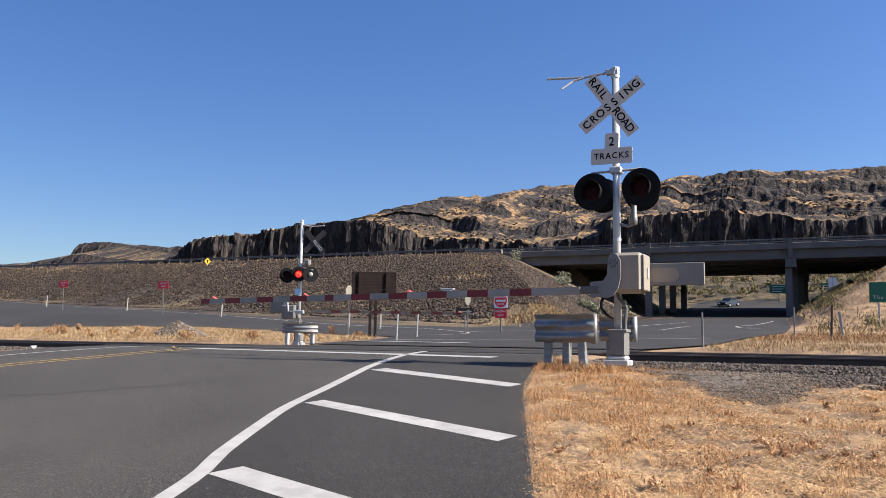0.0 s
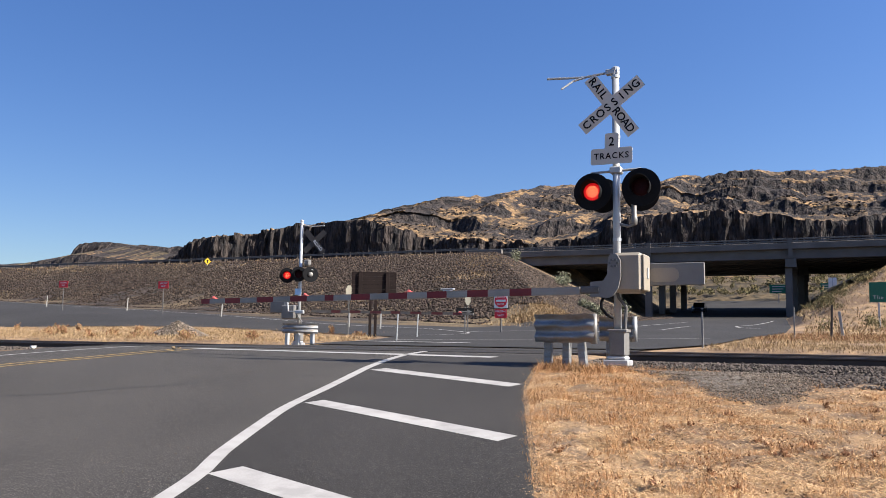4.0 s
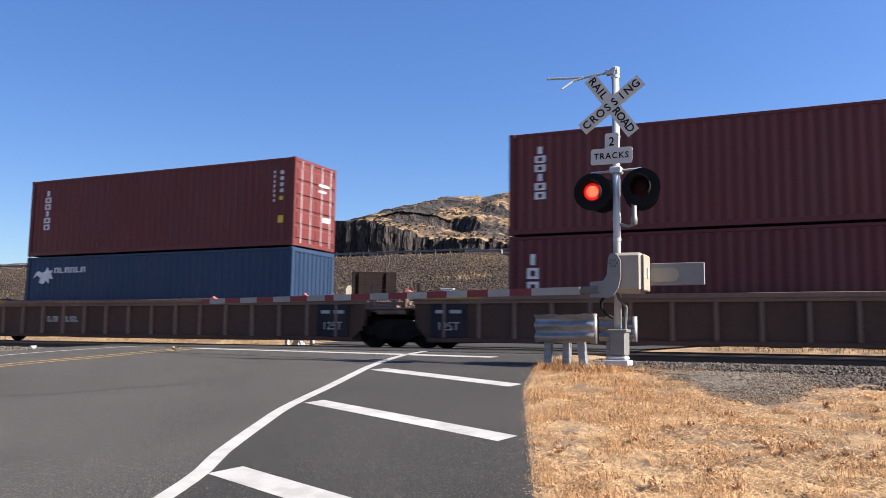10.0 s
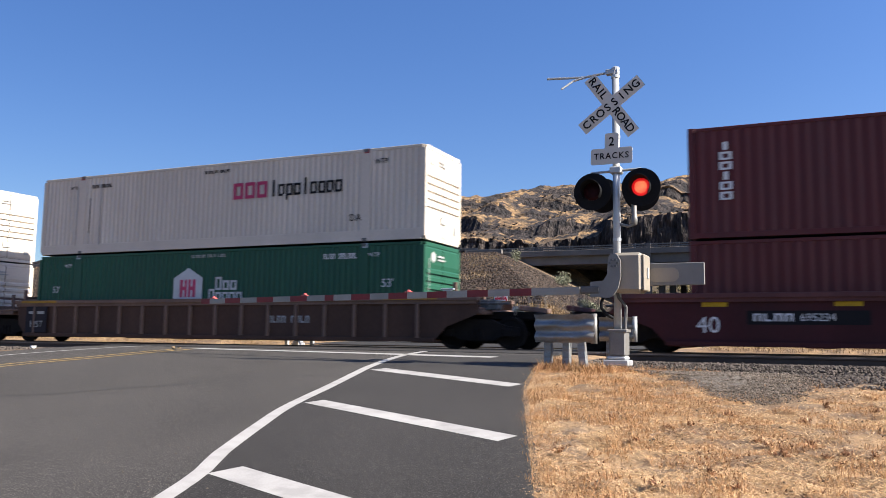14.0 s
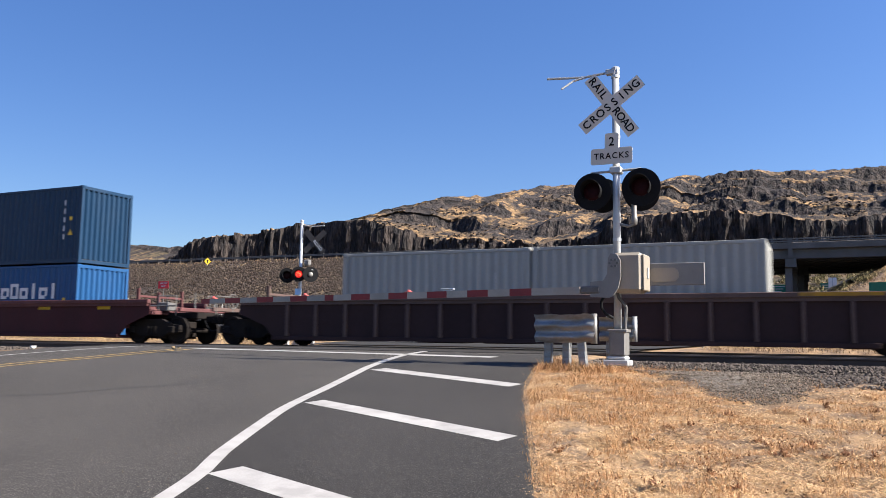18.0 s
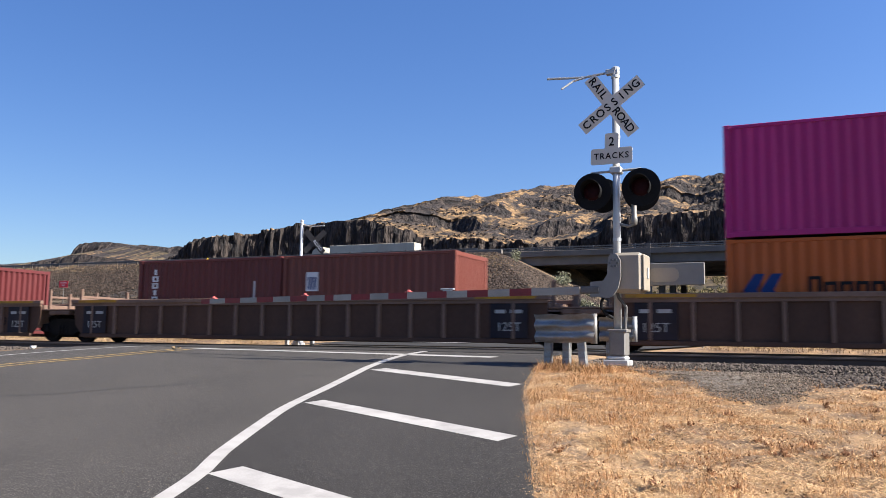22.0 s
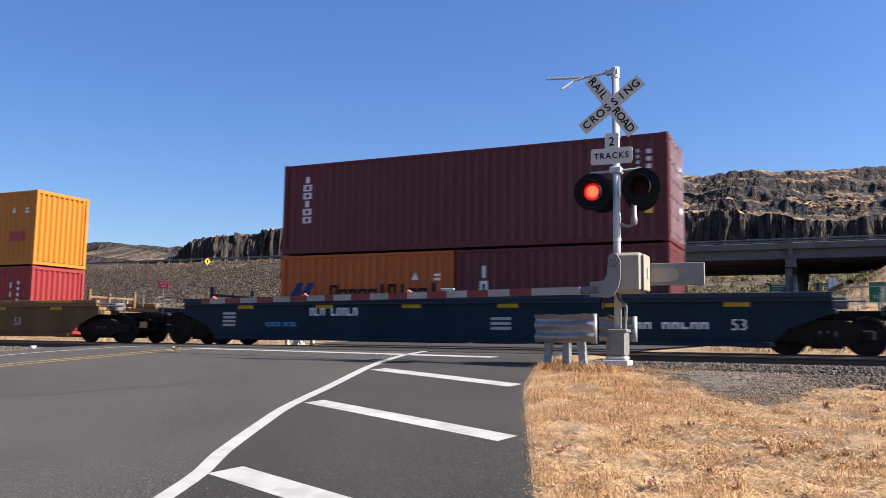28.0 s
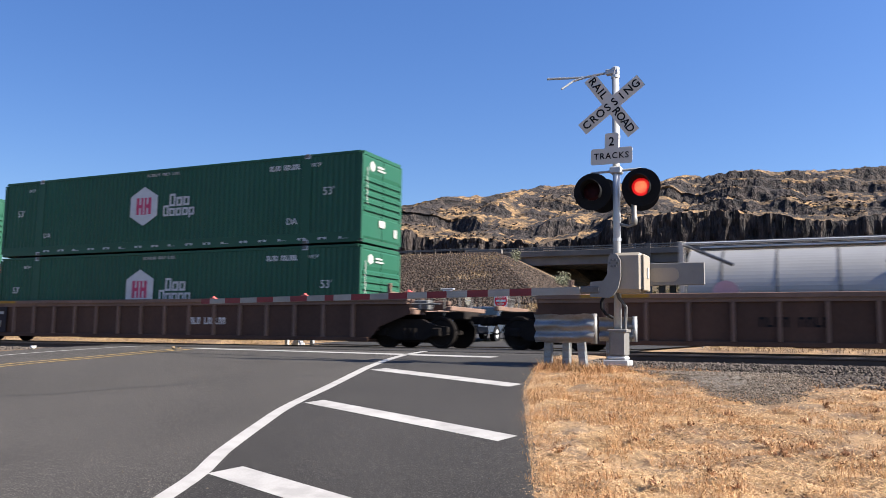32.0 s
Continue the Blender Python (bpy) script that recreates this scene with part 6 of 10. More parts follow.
        if half > 7 and not low and style in ("brown", "rust", "tan", "dark"):
            put("yellow_edge", shape(("yel", half), lambda: Geo().box(half - 1.7, half + 0.1, -1.526, -1.521, 1.40, 1.485).mesh("yellow_edge", SAFETY)), o, tt if sx > 0 else pose(-2 * half + 1.6, 0, 0), "worn yellow edge strip")
        if half > 7:
            for n_, me in shape(("posts", style, half), lambda: [(a_, g.mesh(a_, RIB[style])) for a_, g in (("stanchion", Geo().box(half + 0.42, half + 0.54, -1.12, -1.04, 1.18, 1.92, 0.01)), ("stanchion", Geo().box(half + 0.98, half + 1.10, -0.72, -0.64, 1.12, 1.78, 0.01)), ("cross_bar", Geo().box(half + 0.44, half + 0.50, -1.04, 1.12, 1.60, 1.68, 0.01)), ("stanchion", Geo().box(half + 0.42, half + 0.54, 1.04, 1.12, 1.18, 1.92, 0.01)))]):
                put(n_, me, o, tt)
        if kind == 'c':
            put("coupler", shape(("cpl", half), lambda: Geo().box(ex - 0.1, ex + 0.5, -0.12, 0.12, 0.72, 0.98, 0.04).box(ex + 0.3, ex + 0.56, -0.2, 0.2, 0.68, 1.0, 0.05).mesh("coupler", GRIME)), o, tt)
            def gear():
                out = [("grab_rail", Geo().tube([(tx + 0.4, -1.25, 1.12), (tx + 0.4, -1.25, 1.62), (tx + 1.2, -1.25, 1.62), (tx + 1.2, -1.25, 0.95)], 0.022, 6)), ("grab_rail", Geo().tube([(tx + 1.3, 1.2, 1.0), (tx + 1.3, 1.2, 1.6), (tx + 1.3, 0.6, 1.6)], 0.022, 6)), ("grab_rail", Geo().tube([(tx + 0.8, -1.25, 1.62), (tx + 0.8, -1.25, 1.1)], 0.02, 6))]
                out += [("brake_staff", Geo().tube([(tx + 1.35, -0.5, 1.0), (tx + 1.35, -0.5, 1.75)], 0.025, 6)), ("brake_wheel", Geo().tube([(tx + 1.3, 0.35 + 0.25 * math.cos(a_ * math.pi / 7), 1.45 + 0.25 * math.sin(a_ * math.pi / 7)) for a_ in range(15)], 0.018, 6).tube([(tx + 1.3, 0.1, 1.45), (tx + 1.3, 0.6, 1.45)], 0.014, 6).tube([(tx + 1.3, 0.35, 1.0), (tx + 1.3, 0.35, 1.7)], 0.016, 6)), ("valve_box", Geo().box(tx, tx + 0.5, -0.9, -0.5, 1.12, 1.42, 0.03)), ("brake_pipe", Geo().tube([(tx - 0.3, -0.9, 1.3), (tx + 0.9, -0.9, 1.3)], 0.03, 6))]
                return [(n_, g.mesh(n_, STEEL_DARK)) for n_, g in out]
            for n_, me in shape(("brk", half), gear):
                put(n_, me, o, tt)
            put("air_hose", shape(("hose", half), lambda: Geo().tube(curve_pts([(ex + 0.1, -0.3, 0.8), (ex + 0.35, -0.3, 0.45), (ex + 0.62, -0.3, 0.5)], 4), 0.025, 6).mesh("air_hose", BLACK)), o, tt)
            bogie(o, sx * tx)
        elif sx > 0:
            bogie(o, tx, 0.48)
        if kind == 's' and plates:
            p = put("weight_plate", shape(("wpl",), lambda: Geo().box(-0.55, 0.55, -1.489, -1.482, 0.32, 1.27).mesh("weight_plate", PLATE)), o, pose(sx * 7.82, 0, 0), "black plate with white figures")
            put("lettering", text_mesh("125T", 0.34, INK["g"]), o, pose(sx * 7.82, -1.495, 0.62) @ UPRIGHT)
            part("code_stencil", Geo().box(sx * 7.82 - 0.4, sx * 7.82 - 0.1, -1.495, -1.49, 1.0, 1.1).box(sx * 7.82 + 0.05, sx * 7.82 + 0.4, -1.495, -1.49, 1.0, 1.1), INK["g"], o)
    marks(o, items, 0.0, -1.403)
    MOVING.append((o, q, TRAIN_Y, 0.0))
    return o


# ---- locomotives ----
LOCO_YELLOW = mat("armour_yellow_paint", (0.232, 0.108, 0.004), 0.5, 0, 0.2, 0.6, 30, dirt=(0.095, 0.045, 0.012), dirt_amount=0.7, spec=0.12, dirt_scale=0.8, stretch=(1, 1, 0.4))
LOCO_CLEAN = mat("clean_armour_yellow_paint", (0.31, 0.142, 0.002), 0.45, 0, 0.10, 0.6, 30, dirt=(0.17, 0.075, 0.006), dirt_amount=0.5, spec=0.1, dirt_scale=0.8, stretch=(1, 1, 0.4))
NUMBER_RED = mat("crimson_number_paint", (0.17, 0.008, 0.012), 0.5, 0, 0.1)
LOCO_SOILED = mat("soot_soiled_yellow_paint", (0.115, 0.052, 0.011), 0.6, 0, 0.25, 0.6, 30, dirt=(0.034, 0.022, 0.015), dirt_amount=0.9, spec=0.15, dirt_scale=0.6, stretch=(1, 1, 0.35))
LOCO_GREY = mat("harbour_grey_paint", (0.036, 0.038, 0.045), 0.55, 0, 0.15, 0.6, 30, dirt=(0.02, 0.02, 0.021), dirt_amount=0.5)
TANK_GREY = mat("dusty_tank_grey", (0.018, 0.0175, 0.019), 0.7, 0, 0.2, 1, 30, dirt=(0.028, 0.025, 0.023), dirt_amount=0.5, spec=0.2)
LADDER_GREY = mat("dull_grey_step_paint", (0.075, 0.075, 0.078), 0.6, 0, 0.15)
SEAM = mat("dark_panel_seam", (0.010, 0.008, 0.006), 0.8, 0, 0.2)
LOCO_RED = mat("red_stripe_paint", (0.27, 0.012, 0.012), 0.5, 0, 0.1)
LOCO_UNDER = mat("grey_underframe", (0.011, 0.011, 0.012), 0.7, 0, 0.2, 2, 30, dirt=(0.03, 0.023, 0.018), dirt_amount=0.5, spec=0.15)
FLAG_PALE = mat("faded_flag_white", (0.20, 0.15, 0.125), 0.6, 0, 0.3, 2.5, 30, dirt=(0.08, 0.04, 0.03), dirt_amount=0.5, dirt_scale=2.0)
FLAG_RED = mat("faded_flag_red", (0.085, 0.022, 0.02), 0.6, 0, 0.2)
FLAG_BLUE = mat("faded_flag_blue", (0.020, 0.026, 0.030), 0.6, 0, 0.2)
RAIL_DULL = mat("dull_handrail_paint", (0.30, 0.26, 0.18), 0.6, 0, 0.2)
RAIL_SOILED = mat("soiled_handrail_paint", (0.10, 0.065, 0.025), 0.7, 0, 0.2)
LOCO_DULL = mat("road_grimed_yellow_paint", (0.165, 0.08, 0.007), 0.55, 0, 0.22, 0.6, 30, dirt=(0.06, 0.03, 0.012), dirt_amount=0.5)
GLASS_DARK = mat("dark_cab_glass", (0.008, 0.012, 0.014), 0.06, 0, 0.1, spec=0.35)
VENT_BROWN = mat("rusty_vent_screen", (0.04, 0.024, 0.014), 0.7, 0, 0.3, 6, 60, spec=0.1)
GRILLE = mat("black_grille", (0.008, 0.008, 0.010), 0.7, 0, 0.3, 6, 60, spec=0.1)
ROOF_PALE = mat("pale_roof_panel", (0.19, 0.195, 0.20), 0.5, 0, 0.1)


def loco_truck(o, x):
    def frame_mesh():
        g = Geo()
        out = [(-2.45, 0.50), (-2.3, 0.34), (-1.95, 0.36), (-1.5, 0.52), (-0.4, 0.50), (0.4, 0.50), (1.5, 0.52), (1.95, 0.36), (2.3, 0.34), (2.45, 0.5), (2.45, 1.05), (1.9, 1.16), (0.9, 1.02), (-0.9, 1.02), (-1.9, 1.16), (-2.45, 1.05)]
        g.prism(out, -0.1, 0.1)
        for a in (-1.85, 0, 1.85):
            g.box(a - 0.26, a + 0.26, -0.2, 0.0, 0.34, 0.80, 0.06)
            g.lathe([(0.15, 0), (0.15, 0.1), (0.08, 0.14)], 12, pose(a, -0.2, 0.53) @ UPRIGHT)
        for a in (-0.95, 0.95):
            for k in (-0.18, 0.18):
                g.lathe([(0.12, 0.0), (0.12, 0.5)], 10, pose(a + k, -0.05, 0.5))
        g.tube([(-2.3, -0.16, 0.98), (2.3, -0.16, 0.98)], 0.05, 6)
        for a in (-2.2, -1.0, 1.0, 2.2):
            g.tube([(a, -0.2, 0.3), (a, -0.2, 0.75)], 0.06, 6)
        return g.mesh("side_frame", LOCO_UNDER)
    motors = shape(("lmotor",), lambda: Geo().box(-0.42, 0.42, -0.62, 0.62, 0.17, 0.80, 0.08).mesh("traction_motor", GRIME))
    b = put("truck", shape(("ltruck",), lambda: Geo().box(-2.2, 2.2, -0.9, 0.9, 0.5, 0.95, 0.05).mesh("truck", GRIME)), o, pose(x, 0, 0), "six-wheel locomotive truck")
    for s in (-1, 1):
        put("side_frame", shape(("lframe",), frame_mesh), b, pose(0, s * 1.02, 0, 0, 0, 0 if s < 0 else 180))
        for a in (-2.55, -0.92, 0.92, 2.55):
            put("brake_rigging", shape(("lbrake",), lambda: Geo().box(-0.16, 0.16, -0.12, 0.12, 0.16, 0.62, 0.03).tube([(0, -0.16, 0.2), (0, -0.16, 0.6)], 0.035, 6).mesh("brake_rigging", GRIME)), b, pose(a, s * 0.72, 0))
        for a in (-1.85, 0, 1.85):
            if s < 0:
                put("traction_motor", motors, b, pose(a + 0.55, 0, 0))
            put("wheel", wheel_mesh(0.53), b, pose(a, s * GAUGE / 2, 0.53, 0, 0, 0 if s < 0 else 180))


def both(o, name, geo_fn, material, label=""):
    """The same part on both flanks."""
    me = geo_fn().mesh(name, material)
    for t in (0, 180):
        put(name, me, o, pose(0, 0, 0) if t == 0 else Matrix.Diagonal((1, -1, 1, 1)), label)


def flag(o, x0, x1, z0, z1, y):
    """A painted waving flag: canton, and stripes in slanting waves."""
    n = 16
    def edge(t, v):
        return (x0 + (x1 - x0) * t - 0.45 * (1 - v) * (1 - t) + 0.12 * (1 - v) * t, z0 + (z1 - z0) * v + (0.12 * math.sin(7.0 * t + 0.2) + 0.075 * math.sin(15.0 * t + 2.0 * v) + 0.10 * t) * (z1 - z0) / 1.4)
    for s in range(9):
        g = Geo()
        a, b = s / 9.0, (s + 1) / 9.0
        t0 = 0.36 if s >= 5 else 0.0
        pts = [edge(t0 + (1 - t0) * i / n, a + 0.004) for i in range(n + 1)] + [edge(t0 + (1 - t0) * i / n, b - 0.004) for i in range(n, -1, -1)]
        vs = [(x, y, z) for x, z in pts] + [(x, y + 0.004, z) for x, z in pts]
        k = len(pts)
        fs = [(i, i + 1, k - 2 - i, k - 1 - i) for i in range(n)]
        g.add(vs[:k], fs)
        part("flag_stripe", g, FLAG_RED if s % 2 == 0 else FLAG_PALE, o)
    g = Geo()
    pts = [edge(0.36 * i / 6, 5 / 9) for i in range(7)] + [edge(0.36 * i / 6, 1.0) for i in range(6, -1, -1)]
    g.add([(x, y - 0.002, z) for x, z in pts], [(i, i + 1, 12 - i, 13 - i) for i in range(6)])
    part("flag_canton", g, FLAG_BLUE, o)
    g = Geo()
    for i in range(5):
        for j in range(4):
            x, z = edge(0.04 + 0.062 * i + 0.03 * (j % 2), 0.62 + 0.1 * j)
            g.prism([(x + 0.05 * math.cos(radians(18 + 72 * k)), z + 0.05 * math.sin(radians(18 + 72 * k))) for k in range(5)], y - 0.006, y - 0.003)
    part("flag_stars", g, FLAG_PALE, o)["kind"] = "stuff"


def shield(o, x, z, w, y):
    h = w * 1.15
    part("shield", Geo().prism([(x - w / 2, z - h * 0.35), (x - w * 0.3, z - h * 0.47), (x, z - h * 0.52), (x + w * 0.3, z - h * 0.47), (x + w / 2, z - h * 0.35), (x + w / 2, z + h * 0.1), (x - w / 2, z + h * 0.1)], y - 0.004, y), INK["w"], o, "white shield with red stripes and blue top")
    part("shield_top", Geo().prism([(x - w / 2 - 0.02, z + h * 0.1), (x + w / 2 + 0.02, z + h * 0.1), (x + w / 2 + 0.06, z + h * 0.46), (x, z + h * 0.5), (x - w / 2 - 0.06, z + h * 0.46)], y - 0.008, y), INK["b"], o)
    for i in range(4):
        part("shield_stripe", Geo().box(x - w * 0.42 + i * w * 0.24, x - w * 0.32 + i * w * 0.24, y - 0.009, y - 0.005, z - h * 0.38, z + h * 0.09), LOCO_RED, o)


def hood_tail(x0, x1, z0, z1):
    """End of a long hood, its two upright corners cut at a slant."""
    plan = [(x0, -0.94), (x1, -0.4), (x1, 0.4), (x0, 0.94)]
    vs = [(x, y, z0) for x, y in plan] + [(x, y, z1) for x, y in plan]
    return Geo().add(vs, [(0, 1, 5, 4), (1, 2, 6, 5), (2, 3, 7, 6), (3, 0, 4, 7), (4, 5, 6, 7), (3, 2, 1, 0)])


def louvre(o, x0, x1, z0, z1, y, n, name="vent_grille"):
    """A recessed screen behind slanting slats, in a thin frame, on both flanks."""
    for sy in (-1, 1):
        part(name, Geo().box(x0, x1, sy * y - 0.006, sy * y + 0.006, z0, z1), VENT_BROWN, o, "brown louvred vent screen")
        g = Geo()
        for i in range(n):
            z = z0 + (i + 0.5) * (z1 - z0) / n
            g.box(x0, x1, min(sy * y, sy * (y + 0.035)), max(sy * y, sy * (y + 0.035)), z - 0.014, z + 0.014)
        for a, b in ((x0 - 0.03, x0), (x1, x1 + 0.03)):
            g.box(a, b, min(sy * y, sy * (y + 0.04)), max(sy * y, sy * (y + 0.04)), z0 - 0.03, z1 + 0.03)
        part("louvre_slats", g, VENT_BROWN, o)["kind"] = "stuff"


def hood_doors(o, xs, z0, z1, y):
    """Seams, hinges and latches of a row of hood doors on both flanks."""
    for sy in (-1, 1):
        for x in xs:
            part("door_seam", Geo().box(x - 0.009, x + 0.009, sy * y - 0.006, sy * y + 0.006, z0, z1), SEAM, o)
            for k in (0.2, 0.5, 0.8):
                z = z0 + (z1 - z0) * k
                part("door_latch", Geo().box(x + 0.04, x + 0.09, sy * (y + 0.008) - 0.012, sy * (y + 0.008) + 0.012, z - 0.022, z + 0.022), SEAM, o)
        part("door_seam", Geo().box(xs[0], xs[-1], sy * y - 0.005, sy * y + 0.005, z1, z1 + 0.014), SEAM, o)
        part("door_seam", Geo().box(xs[0], xs[-1], sy * y - 0.005, sy * y + 0.005, z0 - 0.014, z0), SEAM, o)


def cab_window(o, a, b, z0, z1, y):
    """Dark pane set in a pale rubber-edged frame, both flanks."""
    for sy in (-1, 1):
        w = part("side_window", Geo().box(a, b, sy * y - 0.006, sy * y + 0.006, z0, z1), GLASS_DARK, o, "dark side window")
        g = Geo()
        for p0, p1, r0, r1 in ((a - 0.05, a, z0 - 0.05, z1 + 0.05), (b, b + 0.05, z0 - 0.05, z1 + 0.05), (a, b, z0 - 0.05, z0), (a, b, z1, z1 + 0.05)):
            g.box(p0, p1, min(sy * y, sy * (y + 0.03)), max(sy * y, sy * (y + 0.03)), r0, r1)
        part("window_frame", g, LOCO_GREY, w)


def locomotive(q, kind, number, digits, label):
    o = root("locomotive", pose(0, 0, 0), label, "locomotive", "locomotives of the train")
    ge = kind == "ge"
    yellow = LOCO_CLEAN if number == "name" else LOCO_YELLOW
    dull = LOCO_CLEAN if number == "name" else LOCO_DULL
    # underbody, tank, pilot
    part("frame", Geo().box(-10.5, 10.5, -1.5, 1.5, 1.34, 1.60, 0.02).box(-10.9, -10.4, -1.45, 1.45, 0.9, 1.62, 0.03).box(10.4, 10.9, -1.45, 1.45, 0.9, 1.62, 0.03), LOCO_UNDER, o, "grey underframe")
    for sx in (-1, 1):
        part("sill_stripe", Geo().box(-8.4, 9.6, sx * 1.515 - 0.012, sx * 1.515 + 0.012, 1.52, 1.66), yellow, o, "yellow walkway edge")
    part("underbody", Geo().box(-10.4, 10.4, -1.1, 1.1, 0.56, 1.36, 0.02), BLACK, o, "dark underbody")
    tank = [(-4.3, 0.42), (-4.0, 0.28), (3.2, 0.28), (3.5, 0.42), (3.5, 1.3), (-4.3, 1.3)]
    part("fuel_tank", Geo().prism(tank, -1.30, 1.30).tube([(-4.25, -1.08, 0.80), (3.45, -1.08, 0.80)], 0.5, 20).tube([(-4.25, 1.08, 0.80), (3.45, 1.08, 0.80)], 0.5, 20), TANK_GREY, o, "long dusty grey fuel tank")
    part("fuel_filler", Geo().box(-1.2, -0.9, -1.62, -1.5, 0.95, 1.2, 0.02), SEAM, o)
    part("handbrake_chain", Geo().tube([(4.0, -1.3, 1.2), (4.6, -1.32, 0.9), (5.2, -1.3, 1.15)], 0.03, 6), GRIME, o)
    for sy in (-1, 1):
        part("sill_shadow_gap", Geo().box(-10.3, 10.3, sy * 1.505 - 0.006, sy * 1.505 + 0.006, 1.36, 1.48), LOCO_UNDER, o)
    part("air_tank", Geo().tube([(-3.3, -1.36, 1.24), (3.4, -1.36, 1.24)], 0.1, 10), LOCO_UNDER, o)
    part("plow", Geo().prism([(-11.45, 0.12), (-10.9, 0.12), (-10.9, 1.05), (-11.15, 1.05)], -1.4, 1.4), BLACK, o, "black snow plow")
    part("pilot", Geo().prism([(10.9, 0.2), (11.2, 0.2), (11.05, 1.05), (10.9, 1.05)], -1.4, 1.4), BLACK, o)
    for sx in (-1, 1):
        part("coupler", Geo().box(min(sx * 10.9, sx * 11.4), max(sx * 10.9, sx * 11.4), -0.15, 0.15, 0.72, 1.0, 0.04), GRIME, o)
        for sy in (-1, 1):
            g = Geo()
            for i in range(4):
                g.box(min(sx * 10.45, sx * 11.1), max(sx * 10.45, sx * 11.1), min(sy * 1.1, sy * 1.52), max(sy * 1.1, sy * 1.52), 0.32 + i * 0.33, 0.36 + i * 0.33)
            g.tube([(sx * 11.05, sy * 1.5, 0.4), (sx * 11.05, sy * 1.5, 2.55), (sx * 10.6, sy * 1.5, 2.65)], 0.02, 6).tube([(sx * 10.4, sy * 1.5, 0.4), (sx * 10.4, sy * 1.5, 1.5)], 0.02, 6)
            part("step_ladder", g, LADDER_GREY, o, "grey steel steps with grab rail")
    loco_truck(o, -7.35)
    loco_truck(o, 7.35)
    # nose and cab
    before = set(o.children)
    part("nose", Geo().prism([(-10.35, 1.6), (-8.9, 1.6), (-8.9, 3.30), (-9.7, 3.30), (-10.25, 3.05)], -1.42, 1.42), dull, o, "yellow wide nose")
    part("cab_side", Geo().box(-8.95, -6.3, -1.5, 1.5, 1.6, 3.32, 0.03), dull, o)
    part("cab_stripe", Geo().box(-9.0, -6.9, -1.506, 1.506, 3.30, 3.37), LOCO_RED, o)
    for sy in (-1, 1):
        part("panel_seam", Geo().box(-6.33, -6.30, sy * 1.503 - 0.005, sy * 1.503 + 0.005, 1.65, 3.3), SEAM, o)
        part("panel_seam", Geo().box(-8.6, -6.6, sy * 1.503 - 0.005, sy * 1.503 + 0.005, 2.44, 2.465), SEAM, o)
        part("panel_seam", Geo().box(-9.75, -9.0, sy * 1.424 - 0.005, sy * 1.424 + 0.005, 2.72, 2.745), SEAM, o)
        for k in range(6):
            part("louvre_slot", Geo().box(-8.15, -7.65, sy * 1.504 - 0.006, sy * 1.504 + 0.006, 1.92 + k * 0.07, 1.945 + k * 0.07), SEAM, o)
        part("grab_rail", Geo().tube([(-9.02, sy * 1.56, 1.75), (-9.02, sy * 1.60, 3.1)], 0.02, 6), RAIL_DULL, o)
        part("roof_visor", Geo().prism([(-8.9, 4.38), (-7.0, 4.38), (-7.0, 4.44), (-8.9, 4.44)], min(sy * 1.46, sy * 1.62), max(sy * 1.46, sy * 1.62)), ROOF_PALE, o)
    part("cab_top", Geo().prism([(-9.15, 3.3), (-6.9, 3.3), (-6.9, 4.5), (-7.1, 4.6), (-8.6, 4.6), (-9.0, 4.45)], -1.46, 1.46), LOCO_GREY, o, "grey upper cab")
    part("cab_roof", Geo().prism([(-9.25, 4.44), (-6.85, 4.46), (-6.95, 4.68), (-9.0, 4.64)], -1.35, 1.35).box(-8.3, -7.4, -0.5, 0.5, 4.66, 4.76, 0.02), ROOF_PALE, o, "pale cab roof")
    for sy in (-1, 1):
        part("mirror", Geo().box(-7.0, -6.86, sy * 1.6 - 0.03, sy * 1.6 + 0.03, 3.3, 4.2, 0.01), STEEL, o)
        part("step_light", Geo().box(-7.0, -6.88, sy * 1.56 - 0.03, sy * 1.56 + 0.03, 3.28, 3.42), YELLOW_SIGN, o)
    for a, b in ((-8.92, -8.5), (-8.36, -7.82), (-7.70, -7.22)):
        cab_window(o, a, b, 3.62, 4.26, 1.466)
    part("roof_unit", Geo().box(-8.9, -8.2, -0.9, 0.9, 4.64, 4.78, 0.03).box(-7.3, -6.9, -0.7, 0.4, 4.66, 4.82, 0.03), LOCO_GREY, o, "grey roof-top cooling unit")
    part("windscreen", Geo().box(-9.13, -9.08, -1.2, 1.2, 3.7, 4.3), GLASS_DARK, o, m=None)
    part("nose_vents", Geo().box(-9.5, -9.1, -1.432, -1.422, 1.95, 2.35), GRILLE, o)
    # cabinet behind the cab
    if not ge:
        part("equipment_cabinet", Geo().box(-6.9, -2.75, -1.25, 1.25, 3.35, 4.6, 0.03), LOCO_GREY, o, "grey electrical cabinet")
        part("lower_cabinet", Geo().box(-6.3, -2.75, -1.30, 1.30, 1.62, 3.34, 0.03), dull, o)
        louvre(o, -6.1, -4.3, 1.95, 2.37, 1.306, 6)
        louvre(o, -6.1, -4.3, 2.70, 3.12, 1.306, 6)
        hood_doors(o, (-4.15, -2.82), 1.72, 2.5, 1.306)
        for k_, (a, b) in enumerate(((-6.72, -5.55), (-5.42, -4.55), (-4.42, -3.55), (-3.42, -2.85))):
            for sy in (-1, 1):
                part("cabinet_frame", Geo().box(a, b, sy * 1.262 - 0.008, sy * 1.262 + 0.008, 4.41, 4.46).box(a, b, sy * 1.262 - 0.008, sy * 1.262 + 0.008, 3.44, 3.48), SEAM, o)
